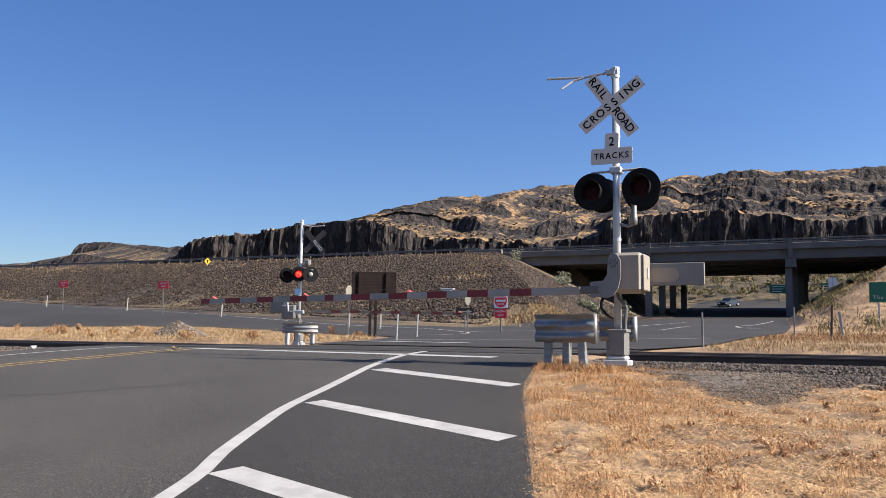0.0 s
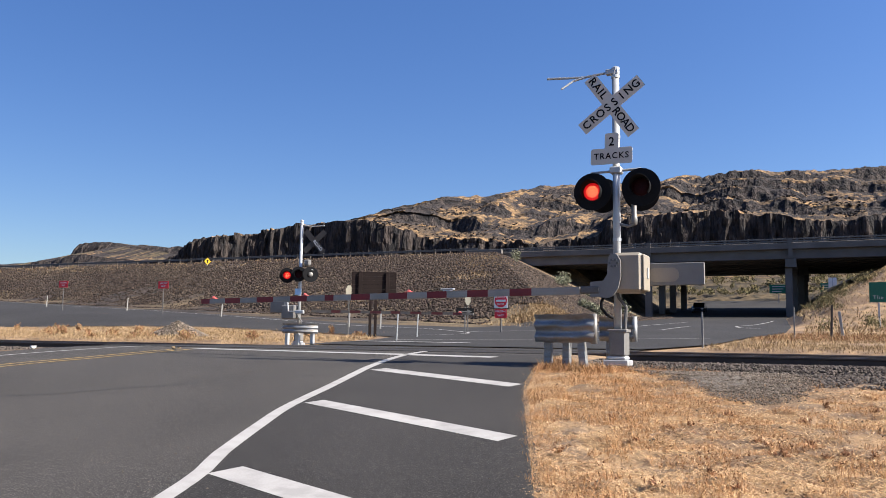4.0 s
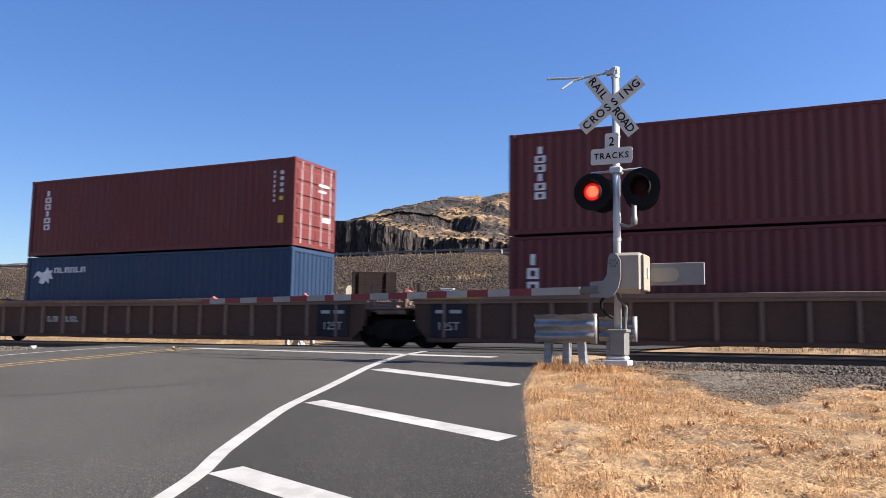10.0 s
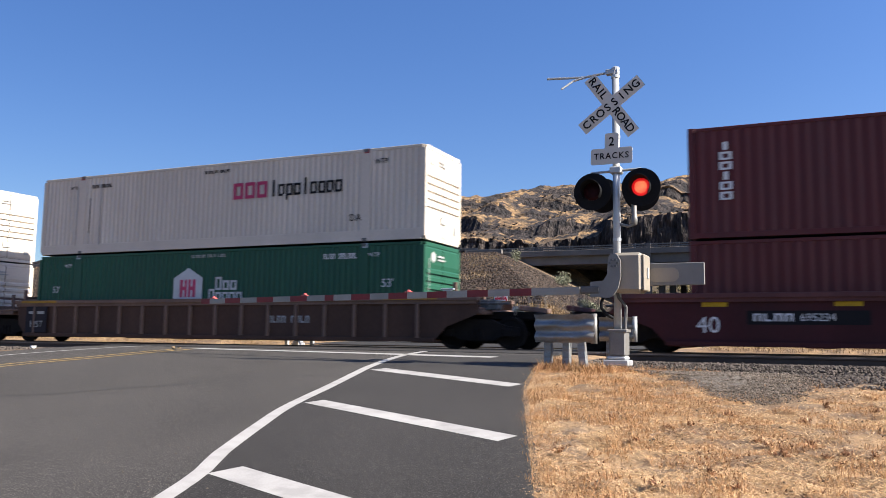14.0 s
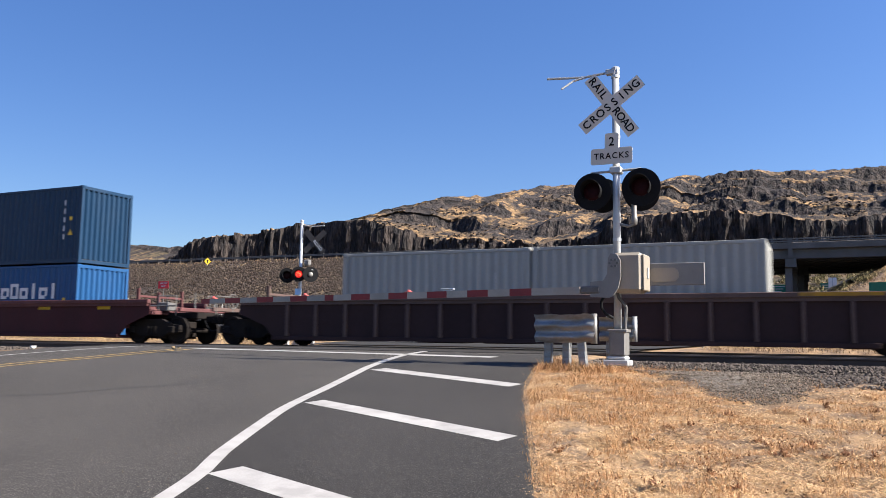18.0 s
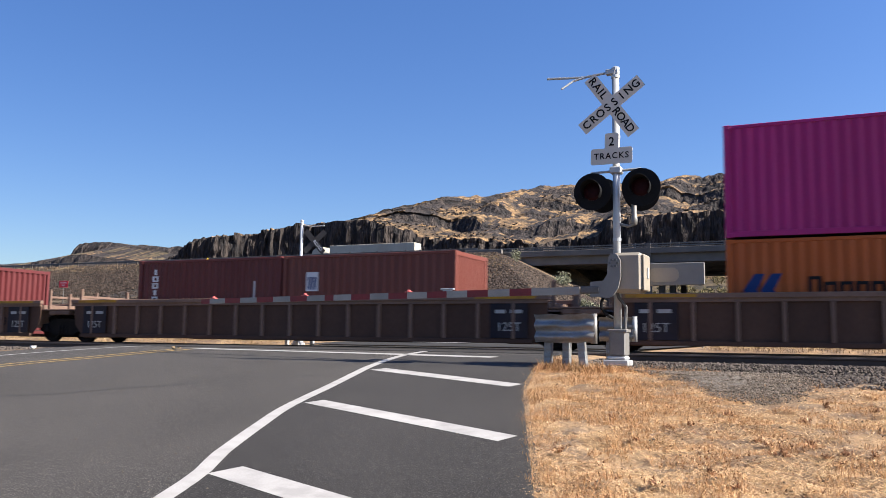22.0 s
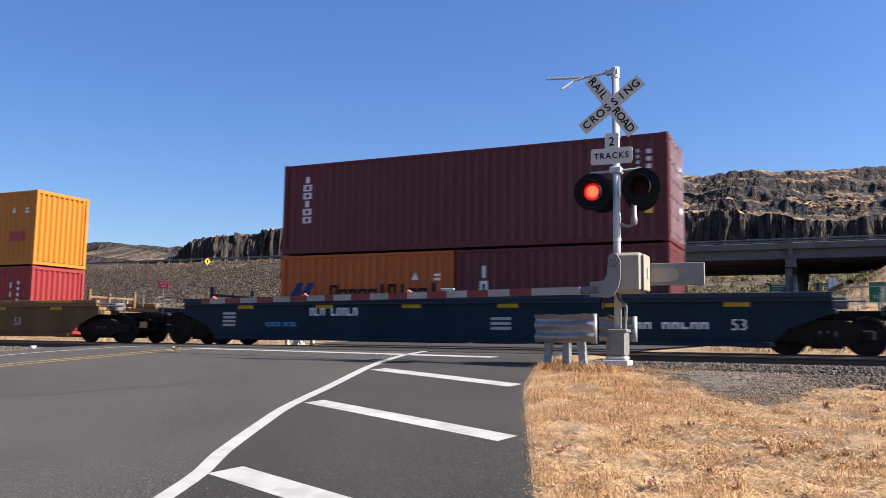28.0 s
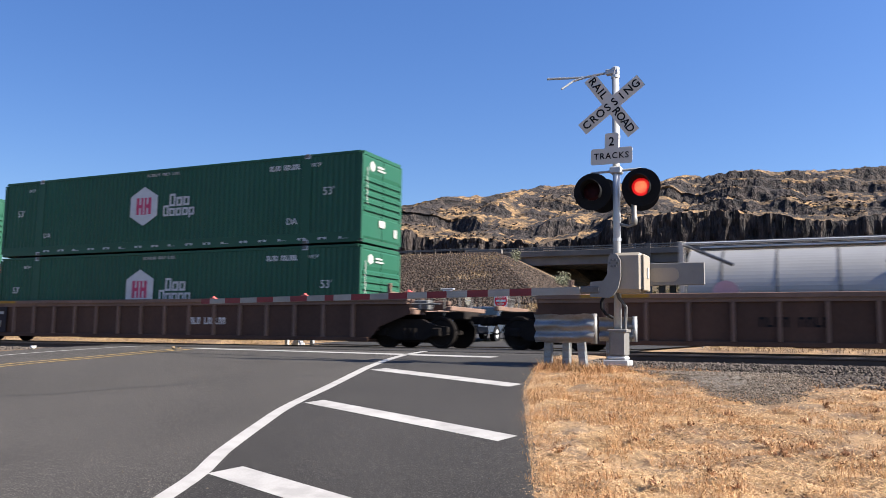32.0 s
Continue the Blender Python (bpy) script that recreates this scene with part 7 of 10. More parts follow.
        part("cabinet_edge", Geo().box(-6.9, -2.75, -1.27, 1.27, 3.34, 3.42), LOCO_RED, o)
        for sy in (-1, 1):
            for a, b, z0, z1 in ((-6.7, -5.6, 3.5, 4.4), (-5.4, -4.6, 3.5, 4.4), (-4.4, -3.6, 3.55, 4.35), (-3.4, -2.9, 3.5, 4.4)):
                part("cabinet_panel", Geo().box(a, b, sy * 1.256 - 0.008, sy * 1.256 + 0.008, z0, z1), GRILLE if a < -5 or a == -4.4 else LOCO_GREY, o)
        for sy in (-1, 1):
            part("vent_grille", Geo().box(-4.05, -2.9, sy * 1.306 - 0.008, sy * 1.306 + 0.008, 2.55, 3.25), GRILLE, o)
            for x in (-5.3, -4.1, -2.95):
                part("handrail", Geo().tube([(x, sy * 1.42, 3.34), (x, sy * 1.42, 4.35)], 0.016, 6), RAIL_DULL, o)
            part("handrail", Geo().tube([(-5.3, sy * 1.42, 4.35), (-2.9, sy * 1.42, 4.35), (-2.75, sy * 1.45, 3.4)], 0.016, 6), RAIL_DULL, o)
        for c in set(o.children) - before:        # cab and cabinet stand further back on this type
            c.matrix_basis = pose(0.3, 0, 0) @ c.matrix_basis
        part("hood", Geo().box(-2.55, 3.1, -0.92, 0.92, 1.62, 4.32, 0.04), yellow, o, "yellow engine hood")
        part("hood_stripe", Geo().box(-2.5, 3.1, -0.935, 0.935, 4.26, 4.33), LOCO_RED, o, "red roof line")
        part("hood_roof", Geo().box(-0.9, 3.1, -0.85, 0.85, 4.32, 4.46, 0.04), ROOF_PALE, o)
        part("dynamic_brake", Geo().prism([(-2.4, 4.3), (0.35, 4.3), (-0.15, 4.6), (-2.4, 4.6)], -1.0, 1.0), LOCO_GREY, o)
        part("radiator_wing", Geo().prism([(3.3, 4.08), (8.25, 4.08), (8.25, 4.58), (3.2, 4.58)], -1.40, 1.40), GRILLE, o, "black flared radiator hood")
        part("radiator_rim", Geo().box(3.2, 8.27, -1.43, 1.43, 4.57, 4.63, 0.01), ROOF_PALE, o, "pale radiator rim")
        part("radiator_grille", Geo().add([(3.35, -0.95, 3.35), (8.2, -0.95, 3.35), (8.2, -1.4, 4.09), (3.35, -1.4, 4.09), (3.35, 0.95, 3.35), (8.2, 0.95, 3.35), (8.2, 1.4, 4.09), (3.35, 1.4, 4.09)], [(0, 1, 2, 3), (7, 6, 5, 4), (0, 3, 7, 4), (1, 5, 6, 2), (3, 2, 6, 7), (0, 4, 5, 1)]), GRILLE, o, "black radiator screen")
        part("hood", Geo().box(3.1, 8.295, -0.94, 0.94, 1.62, 3.4, 0.04).box(8.3, 9.93, -0.94, 0.94, 1.62, 3.95), yellow, o, "yellow engine hood")
        part("hood_end", hood_tail(9.93, 10.35, 1.62, 3.95), yellow, o, "yellow hood end with slanted corners")
        part("hood_stripe", Geo().box(8.27, 9.93, -0.945, 0.945, 3.955, 4.05), LOCO_RED, o)
        part("hood_stripe", hood_tail(9.93, 10.36, 3.95, 4.05), LOCO_RED, o)
        part("hood_end_top", hood_tail(9.93, 10.35, 4.05, 4.6), LOCO_GREY, o)
        part("hood_top", Geo().box(8.27, 9.93, -0.94, 0.94, 4.05, 4.6), LOCO_GREY, o, "dark grey hood top")
        part("roof_grab_rail", Geo().tube([(9.3, -0.8, 4.6), (9.4, -0.8, 4.72), (10.1, -0.55, 4.72), (10.2, -0.5, 4.6)], 0.018, 6), STEEL_DARK, o)
        part("number_box", Geo().box(-0.14, 0.14, -0.03, 0.03, -0.17, 0.17, 0.01), SEAM, o, "dark number box", pose(10.05, -0.80, 3.62, 0, 0, 52))
        for sy in (-1, 1):
            part("rear_intake", Geo().box(8.4, 9.75, sy * 0.946 - 0.008, sy * 0.946 + 0.008, 1.95, 3.3), GRILLE, o)
            part("end_railing", Geo().tube([(7.7, sy * 1.48, 1.6), (7.7, sy * 1.48, 2.78), (7.8, sy * 1.48, 2.88), (9.80, sy * 1.48, 2.88), (9.92, sy * 1.48, 2.78), (9.94, sy * 1.48, 1.6)], 0.028, 8).tube([(8.63, sy * 1.48, 1.6), (8.63, sy * 1.48, 2.75), (8.72, sy * 1.48, 2.88)], 0.024, 8), ROOF_PALE, o, "pale tubular railing")
            part("hood_door", Geo().box(6.7, 7.3, sy * 0.946 - 0.008, sy * 0.946 + 0.008, 1.8, 3.15), GRILLE, o)
        part("roof_fan", Geo().lathe([(0.6, 0), (0.6, 0.12), (0.5, 0.14)], 16, pose(5.0, 0, 4.62)).lathe([(0.6, 0), (0.6, 0.12), (0.5, 0.14)], 16, pose(7.0, 0, 4.62)), LOCO_GREY, o)
        hx = 0.85
    else:
        part("equipment_cabinet", Geo().prism([(-6.3, 3.2), (-0.3, 3.2), (0.5, 4.1), (-0.5, 4.5), (-6.3, 4.5)], -1.1, 1.1), LOCO_GREY, o, "grey equipment cabinet")
        part("lower_cabinet", Geo().box(-6.3, -2.9, -1.47, 1.47, 1.62, 3.25, 0.03), yellow, o)
        part("hood", Geo().box(-2.9, 3.6, -0.95, 0.95, 1.62, 4.02, 0.04).box(3.605, 8.4, -0.95, 0.95, 1.62, 4.0, 0.04), LOCO_SOILED, o, "soot-soiled yellow engine hood")
        part("hood_end", hood_tail(8.4, 9.3, 1.62, 3.98), yellow, o, "yellow hood end with slanted corners")
        part("hood_end_top", hood_tail(8.4, 9.3, 4.06, 4.55), LOCO_GREY, o)
        part("hood_roof", Geo().box(-0.3, 8.4, -0.97, 0.97, 4.06, 4.28, 0.05), LOCO_GREY, o)
        part("hood_stripe", Geo().box(-2.9, 8.4, -0.985, 0.985, 3.99, 4.06), FLAG_RED, o)
        part("radiator_wing", Geo().prism([(5.3, 4.07), (8.38, 4.07), (8.39, 4.25), (8.38, 4.62), (5.3, 4.62)], -1.42, 1.42), GRILLE, o, "dark overhanging radiator hood")
        part("exhaust_stack", Geo().box(3.6, 4.6, -0.4, 0.4, 4.25, 4.66, 0.03), BLACK, o)
        for sy in (-1, 1):
            part("radiator_grille", Geo().box(5.6, 8.3, sy * 0.955 - 0.01, sy * 0.955 + 0.01, 3.35, 3.9), GRILLE, o)
            for x, w_, z0, z1 in ((4.6, 0.5, 1.9, 2.3), (5.2, 0.5, 1.9, 2.3), (4.6, 0.5, 2.4, 2.8), (5.2, 0.5, 2.4, 2.8), (5.85, 0.42, 1.85, 2.8), (6.5, 0.5, 1.75, 2.1), (7.2, 0.35, 1.85, 2.8), (7.75, 0.35, 2.1, 2.8)):
                part("hood_door", Geo().box(x, x + w_, sy * 0.955 - 0.01, sy * 0.955 + 0.01, z0, z1), GRILLE, o)
            for x in (-5.0, -3.4):
                part("handrail", Geo().tube([(x, sy * 1.42, 3.25), (x, sy * 1.42, 4.2)], 0.016, 6), RAIL_DULL, o)
            part("handrail", Geo().tube([(-5.6, sy * 1.42, 4.2), (-2.9, sy * 1.42, 4.2), (-2.3, sy * 1.45, 2.7)], 0.016, 6), RAIL_DULL, o)
        hx = 1.9
    # rear ladder rungs, doors, rails
    rx_ = 9.33
    for i in range(5):
        if not ge:
            part("grab_iron", Geo().tube([(9.97, -0.94, 2.0 + i * 0.36), (10.0, -0.98, 2.1 + i * 0.36), (10.25, -0.66, 2.1 + i * 0.36), (10.24, -0.58, 2.0 + i * 0.36)], 0.02, 6), STEEL_DARK, o)
            continue
        part("grab_iron", Geo().tube([(rx_ - 0.78, -0.86, 2.0 + i * 0.42), (rx_ - 0.76, -0.9, 2.12 + i * 0.42), (rx_ - 0.3, -0.66, 2.12 + i * 0.42), (rx_ - 0.32, -0.62, 2.0 + i * 0.42)], 0.018, 6), STEEL_DARK, o)
    for sy in (-1, 1):
        for i in range(14):
            x = -2.3 + i * (0.82 if ge else 0.9)
            if i % 2 == 0 and x < 7.6:
                part("stanchion", Geo().tube([(x, sy * 1.48, 1.6), (x, sy * 1.48, 2.62)], 0.014, 6), RAIL_SOILED, o)
        part("handrail", Geo().tube([(-2.6, sy * 1.48, 2.62), (7.7, sy * 1.48, 2.62)], 0.014, 6), RAIL_SOILED, o)
    hood_doors(o, [-2.45 + 0.93 * i for i in range(6)] if not ge else [-2.7 + 0.9 * i for i in range(12)], 1.78, 3.6 if ge else 2.72, 0.956 if ge else 0.926)
    if not ge:
        hood_doors(o, [3.35, 4.3, 5.2, 6.5, 7.6], 1.78, 3.2, 0.946)
        for k in range(9):
            part("intake_bar", Geo().box(8.45 + k * 0.145, 8.485 + k * 0.145, -0.985, -0.955, 1.95, 3.3), yellow if k in (3, 6) else SEAM, o)
    else:
        for k in range(5):
            part("hood_rib", Geo().box(4.5 + k * 0.82, 4.56 + k * 0.82, -0.99, -0.955, 1.75, 3.25), LOCO_SOILED, o)
    hz = -0.33 if ge else 0.02
    part("horn", Geo().box(hx - 0.06, hx + 0.06, -0.12, 0.12, 4.4 + hz, 4.74 + hz).box(hx - 0.30, hx + 0.30, -0.3, 0.3, 4.74 + hz, 4.79 + hz, 0.01).tube([(hx - 0.42, -0.25, 4.89 + hz), (hx - 0.30, -0.25, 4.88 + hz)], 0.13, 10, r_end=0.05).tube([(hx - 0.30, -0.25, 4.88 + hz), (hx + 0.15, -0.25, 4.86 + hz)], 0.05, 8).tube([(hx + 0.45, 0.0, 4.92 + hz), (hx + 0.32, 0.0, 4.90 + hz)], 0.14, 10, r_end=0.05).tube([(hx + 0.32, 0.0, 4.90 + hz), (hx - 0.15, 0.0, 4.86 + hz)], 0.05, 8).tube([(hx - 0.40, 0.25, 4.94 + hz), (hx - 0.28, 0.25, 4.92 + hz)], 0.12, 10, r_end=0.05).tube([(hx - 0.28, 0.25, 4.92 + hz), (hx + 0.15, 0.25, 4.88 + hz)], 0.05, 8), BLACK, o, "black multi-tone horn")
    part("antenna", Geo().box(-7.2, -6.8, -0.2, 0.2, 4.68, 4.8, 0.02).box(-7.0, -6.6, 0.3, 0.7, 4.68, 4.76, 0.02), LOCO_GREY, o)
    # paintwork
    put("number_mark", text_mesh(digits, 0.70, NUMBER_RED, bold=0.030, spread=1.12), o, pose(-8.03 if ge else -7.73, -1.512, 3.02) @ UPRIGHT, "red fleet number")
    if ge:
        put("number_mark", text_mesh(digits, 0.3, LOCO_RED, bold=0.006), o, pose(rx_ - 0.52, -0.70, 3.75) @ pose(0, 0, 0, 0, 0, 27) @ UPRIGHT)
    if number == "name":
        for x0, pat in ((-2.30, "nnlHn"), (0.10, "HnHlHlH")):
            w = 2.15 if len(pat) == 5 else 2.44
            marks(o, [("bars", "v", x0, 2.96, w, 0.58, pat)], 0.0, -0.93)
        part("wing_mark", Geo().prism([(-2.5, 4.22), (-1.6, 4.0), (-2.0, 3.75), (-2.5, 3.75)], -0.935, -0.925), LOCO_RED, o)
    elif ge:
        flag(o, 0.5, 4.4, 1.95, 3.6, -0.975)
    else:
        flag(o, -1.05, 2.3, 2.0, 3.62, -0.975)
    if ge:
        shield(o, -5.75, 2.75, 0.5, -1.475)
        marks(o, [("bars", "v", -5.3, 2.68, 1.9, 0.12, "HHHHHHHHHHHHHH")], 0.0, -1.475)
    else:
        shield(o, 5.98, 2.65, 0.62, -0.95)
        marks(o, [("text", "k", "BUILDING", 3.42, 2.76, 0.24), ("text", "k", "AMERICA", 4.52, 2.76, 0.24)], 0.0, -0.948)
    MOVING.append((o, q, TRAIN_Y, 0.0))
    return o


locomotive(-335.9, "emd", "name", "8392", "yellow and grey diesel locomotive with red lettering blocks")
locomotive(-313.2, "emd", "flag", "8906", "yellow and grey diesel locomotive with a painted flag")
locomotive(-290.5, "ge", "flag", "6188", "yellow and grey diesel locomotive with overhanging radiator and painted flag")
locomotive(-267.85, "emd", "flag", "8926", "yellow and grey diesel locomotive with a painted flag")


# ---- wells and their loads, front to rear ----
L20, L40, L53, LOW, HIGH, W53 = 6.058, 12.192, 16.154, 2.591, 2.896, 2.591


def upright_word(H=HIGH):
    return [("vbars", "w", 0.77, H - 1.94, 0.31, 1.55, 6), ("dots", "w", 11.36, H - 1.45, 0.06, 1.1, 7), ("dots", "w", 11.62, H - 1.15, 0.12, 0.8, 4), ("rect", "y", 11.6, H - 1.4, 0.14, 0.13), ("rect", "y", 11.57, 0.75, 0.2, 0.24)]


def short_upright_word(H=HIGH):
    return [("vbars", "w", 0.55, H - 1.62, 0.33, 1.15, 3), ("dots", "w", 11.35, H - 1.7, 0.08, 1.4, 6), ("dots", "w", 11.65, H - 1.3, 0.1, 0.9, 4), ("poly", "y", [(10.92, H - 1.15), (11.24, H - 1.15), (11.08, H - 0.88)]), ("rect", "y", 10.88, H - 1.6, 0.42, 0.22)]


def hexagon_mark(H=HIGH, box="w"):
    cx, cz, r = 7.25, 1.60, 0.70
    hexa = [(cx + r * 1.03 * math.cos(radians(30 + 60 * k)), cz + r * math.sin(radians(30 + 60 * k))) for k in range(6)]
    box_ = lambda u, v, w, h: ("poly", "r", [(u, v), (u + w, v), (u + w, v + h), (u, v + h)], 0.006)
    return [("poly", "s", hexa), box_(cx - 0.34, cz - 0.3, 0.13, 0.60), box_(cx + 0.21, cz - 0.3, 0.13, 0.60), box_(cx - 0.13, cz - 0.3, 0.10, 0.60), box_(cx + 0.03, cz - 0.3, 0.10, 0.60), box_(cx - 0.21, cz - 0.06, 0.08, 0.12), box_(cx + 0.13, cz - 0.06, 0.08, 0.12),
        ("rect", "s", 1.94, H - 0.15, 0.2, 0.14), ("rect", "s", 14.02, H - 0.15, 0.2, 0.14), ("rect", "s", 1.94, 0.02, 0.2, 0.12), ("rect", "s", 14.02, 0.02, 0.2, 0.12), ("bars", "s", 8.4, 1.53, 0.93, 0.44, "Hnx"), ("bars", "s", 8.13, 1.19, 1.43, 0.38, "Hnxnp"),
        ("text", "w", "53'", 0.8, 1.63, 0.33), ("text", "w", "53'", 14.72, 1.65, 0.36), ("bars", "g", 7.34, 2.63, 1.5, 0.10, "HHHHHHH HHHH HHHH"),
        ("bars", "w", 12.64, 2.43, 1.22, 0.17, "HHHH HHHHHH"), ("text", "w", "WTP", 14.25, 2.52, 0.18), ("text", "w", "WTP", 1.35, 2.5, 0.17), ("text", "w", "DA", 2.3, 0.74, 0.25), ("text", "w", "DA", 13.36, 0.74, 0.3)]


def offwhite(H=HIGH, red="r"):
    return [("rect", "v", 1.94, H - 0.15, 0.2, 0.14), ("rect", "v", 14.02, H - 0.15, 0.2, 0.14), ("bars", red, 8.98, 1.60, 1.45, 0.54, "HHH"), ("bars", "k", 10.5, 1.61, 2.78, 0.54, "lxpnlnnxn"), ("bars", "k", 7.76, 2.55, 1.07, 0.10, "HHHHHHH HHHHH"), ("text", "k", "WTP", 14.4, 2.46, 0.22), ("text", "k", "WTP", 1.4, 2.46, 0.18),
            ("text", "k", "DA", 13.55, 0.75, 0.3), ("bars", "k", 2.5, 2.4, 1.0, 0.13, "HHHH HHHHHH"), ("rect", "k", 2.45, 0.75, 0.03, 1.3), ("rect", "g", 2.95, 0.3, 0.04, 2.2), ("rect", "g", 1.8, 0.3, 0.03, 2.2)]


def wing_mark(L=L40, H=HIGH, size="big"):
    """A two-winged blue bird mark and a long word."""
    x0, z0, w, tx, tw, tz, th = {"big": (1.76, 0.80, 1.78, 4.27, 6.5, 1.05, 0.82), "mid": (1.97, 1.27, 1.08, 3.56, 3.75, 1.38, 0.46), "short": (0.39, 1.02, 0.9, 1.84, 3.75, 1.15, 0.48)}[size]
    h = w * 0.77
    half = lambda a: [(x0 + a, z0 + h * 0.42), (x0 + a + w * 0.3, z0 + h), (x0 + a + w * 0.56, z0 + h), (x0 + a + w * 0.40, z0 + h * 0.56), (x0 + a + w * 0.34, z0 + h * 0.44), (x0 + a + w * 0.52, z0 + h * 0.0), (x0 + a + w * 0.16, z0 + h * 0.0)]
    return [("poly", "b", half(0.0)), ("poly", "b", half(w * 0.44)), ("bars", "k", tx, tz, tw, th, "HnpnplHlpxl"), ("dots", "w", L - 0.62, H - 0.88, 0.2, 0.25, 2), ("poly", "w", [(L - 1.35, H - 0.85), (L - 1.13, H - 0.85), (L - 1.24, H - 0.62)])]


def wide_mark(ink, sub):
    """A ring, a portal and three stacked bars over a row of small blocks."""
    z, h = 0.95, 1.38
    return [("ring", ink, 4.0, z, 1.28, h, 0.24), ("poly", ink, [(5.57, z), (5.87, z), (5.87, z + h - 0.4), (6.52, z + h - 0.4), (6.52, z), (6.82, z), (6.82, z + h), (5.57, z + h)])] + [
            ("rect", ink, 7.04, z + k * 0.565, 1.11, 0.25) for k in range(3)] + [("bars", sub, 4.0, 0.53, 4.15, 0.22, "HHHHH HHHHHHH HHHHHHH")]


def beast_mark(ink, H=HIGH):
    o = H - 2.896
    pts = [(0.38, 2.08), (0.6, 2.2), (0.78, 2.1), (0.72, 1.92), (0.95, 1.86), (1.05, 2.0), (1.25, 1.88), (1.22, 2.08), (1.45, 2.05), (1.32, 2.25), (1.42, 2.38), (1.22, 2.36), (1.12, 2.5), (1.0, 2.34), (0.85, 2.28), (0.66, 2.36), (0.5, 2.28)]
    return [("poly", ink, [(u, v + o * 0.4) for u, v in pts]), ("bars", ink, 1.47, 2.27 + o * 0.3, 1.65, 0.2, "HHHHHH")]


def broad_mark():
    return [("bars", "w", 1.0, 0.9, 3.6, 0.76, "HHHH"), ("rect", "w", 5.04, 1.05, 0.45, 0.87), ("dots", "w", 4.6, 2.05, 0.9, 0.25, 2), ("poly", "w", [(2.6, 2.0), (2.8, 1.85), (3.0, 2.0), (2.8, 2.15)]), ("poly", "w", [(3.1, 1.92), (3.3, 1.8), (3.45, 1.95), (3.25, 2.08)])]


def scrawl(seed, u0, u1, n, inks, rims, w=0.13):
    """Tangled loops of broad paint, side by side, each with a rim."""
    rnd, out = random.Random(seed), []
    for i in range(n):
        c, hw = u0 + (u1 - u0) * (i + 0.5) / n, (u1 - u0) / n * 0.46
        line = [(c + rnd.uniform(-1.3, 1.3) * hw, 0.36 + 0.86 * ((k * 0.618 + rnd.random() * 0.3) % 1.0)) for k in range(7)]
        out.append(("stroke", inks[i % len(inks)], line, w * rnd.uniform(0.5, 1.2), rims[i % len(rims)], 0.0006 * i))
    return out


def bubbles(seed, u0, u1, n, inks, rim, z0=0.34, z1=1.24):
    """Fat rounded graffiti letters, each a filled blob with a dark rim and a broad line through it."""
    rnd, out = random.Random(seed), []
    w = (u1 - u0) / n
    for i in range(n):
        c, cz = u0 + w * (i + 0.5), (z0 + z1) / 2 + rnd.uniform(-0.06, 0.06)
        rx, rz, lean, lobes, ph = w * rnd.uniform(0.58, 0.76), (z1 - z0) * rnd.uniform(0.42, 0.52), rnd.uniform(-0.25, 0.25), rnd.choice((3, 4, 5)), rnd.uniform(0, 6)
        blob = lambda k, g: [(c + g * rx * k_ * math.cos(a) + lean * g * rz * math.sin(a), cz + g * rz * k_ * math.sin(a)) for a, k_ in ((2 * math.pi * m_ / k, 1 + 0.17 * math.sin(lobes * 2 * math.pi * m_ / k + ph)) for m_ in range(k))]
        out.append(("poly", rim, blob(20, 1.0), 0.0008 * i))
        out.append(("poly", inks[i % len(inks)], blob(20, 0.80), 0.003 + 0.0008 * i))
        for m2 in range(3):
            a0, d0 = rnd.uniform(0.9, 2.2), rnd.uniform(-0.5, 0.5) * rx
            ln = [(c + d0 + k * rz * 0.42 * math.cos(a0) + rnd.uniform(-0.05, 0.05), cz + k * rz * 0.42 * math.sin(a0)) for k in (-1.0, -0.3, 0.4, 1.0)]
            out.append(("stroke", rim if m2 else inks[(i + 1) % len(inks)], ln, w * rnd.uniform(0.04, 0.08), rim, 0.012 + 0.003 * m2 + 0.0008 * i))
    return out


def stack(q, low, high=None):
    """Boxes in a well: low is one box or two short ones, high rests on them."""
    top = WELL_FLOOR
    if isinstance(low, list):
        for sx, (key, label, items, end) in zip((-1, 1), low):
            container(q + sx * 3.067, WELL_FLOOR, L20, LOW, key, label, items, end)
        top += LOW + 0.04
    elif low:
        L, H, key, label, items, end = low
        container(q, WELL_FLOOR, L, H, key, label, items, end, W53 if L > 15 else 2.438)
        top += H + 0.04
    if high:
        L, H, key, label, items, end = high
        container(q, top, L, H, key, label, items, end, W53 if L > 15 else 2.438)


GREEN_LABEL = "green fifty-three foot container with a pale hexagon mark"
OFFWHITE_LABEL = "off-white fifty-three foot container with red and black word blocks"
RIBL = "rusty brown ribbed well car carrying containers"
SMTL = "smooth-sided brown well car carrying containers"
ribtxt = [("bars", "g", -4.6, 0.72, 1.6, 0.2, "HHHH HHHHHH")]

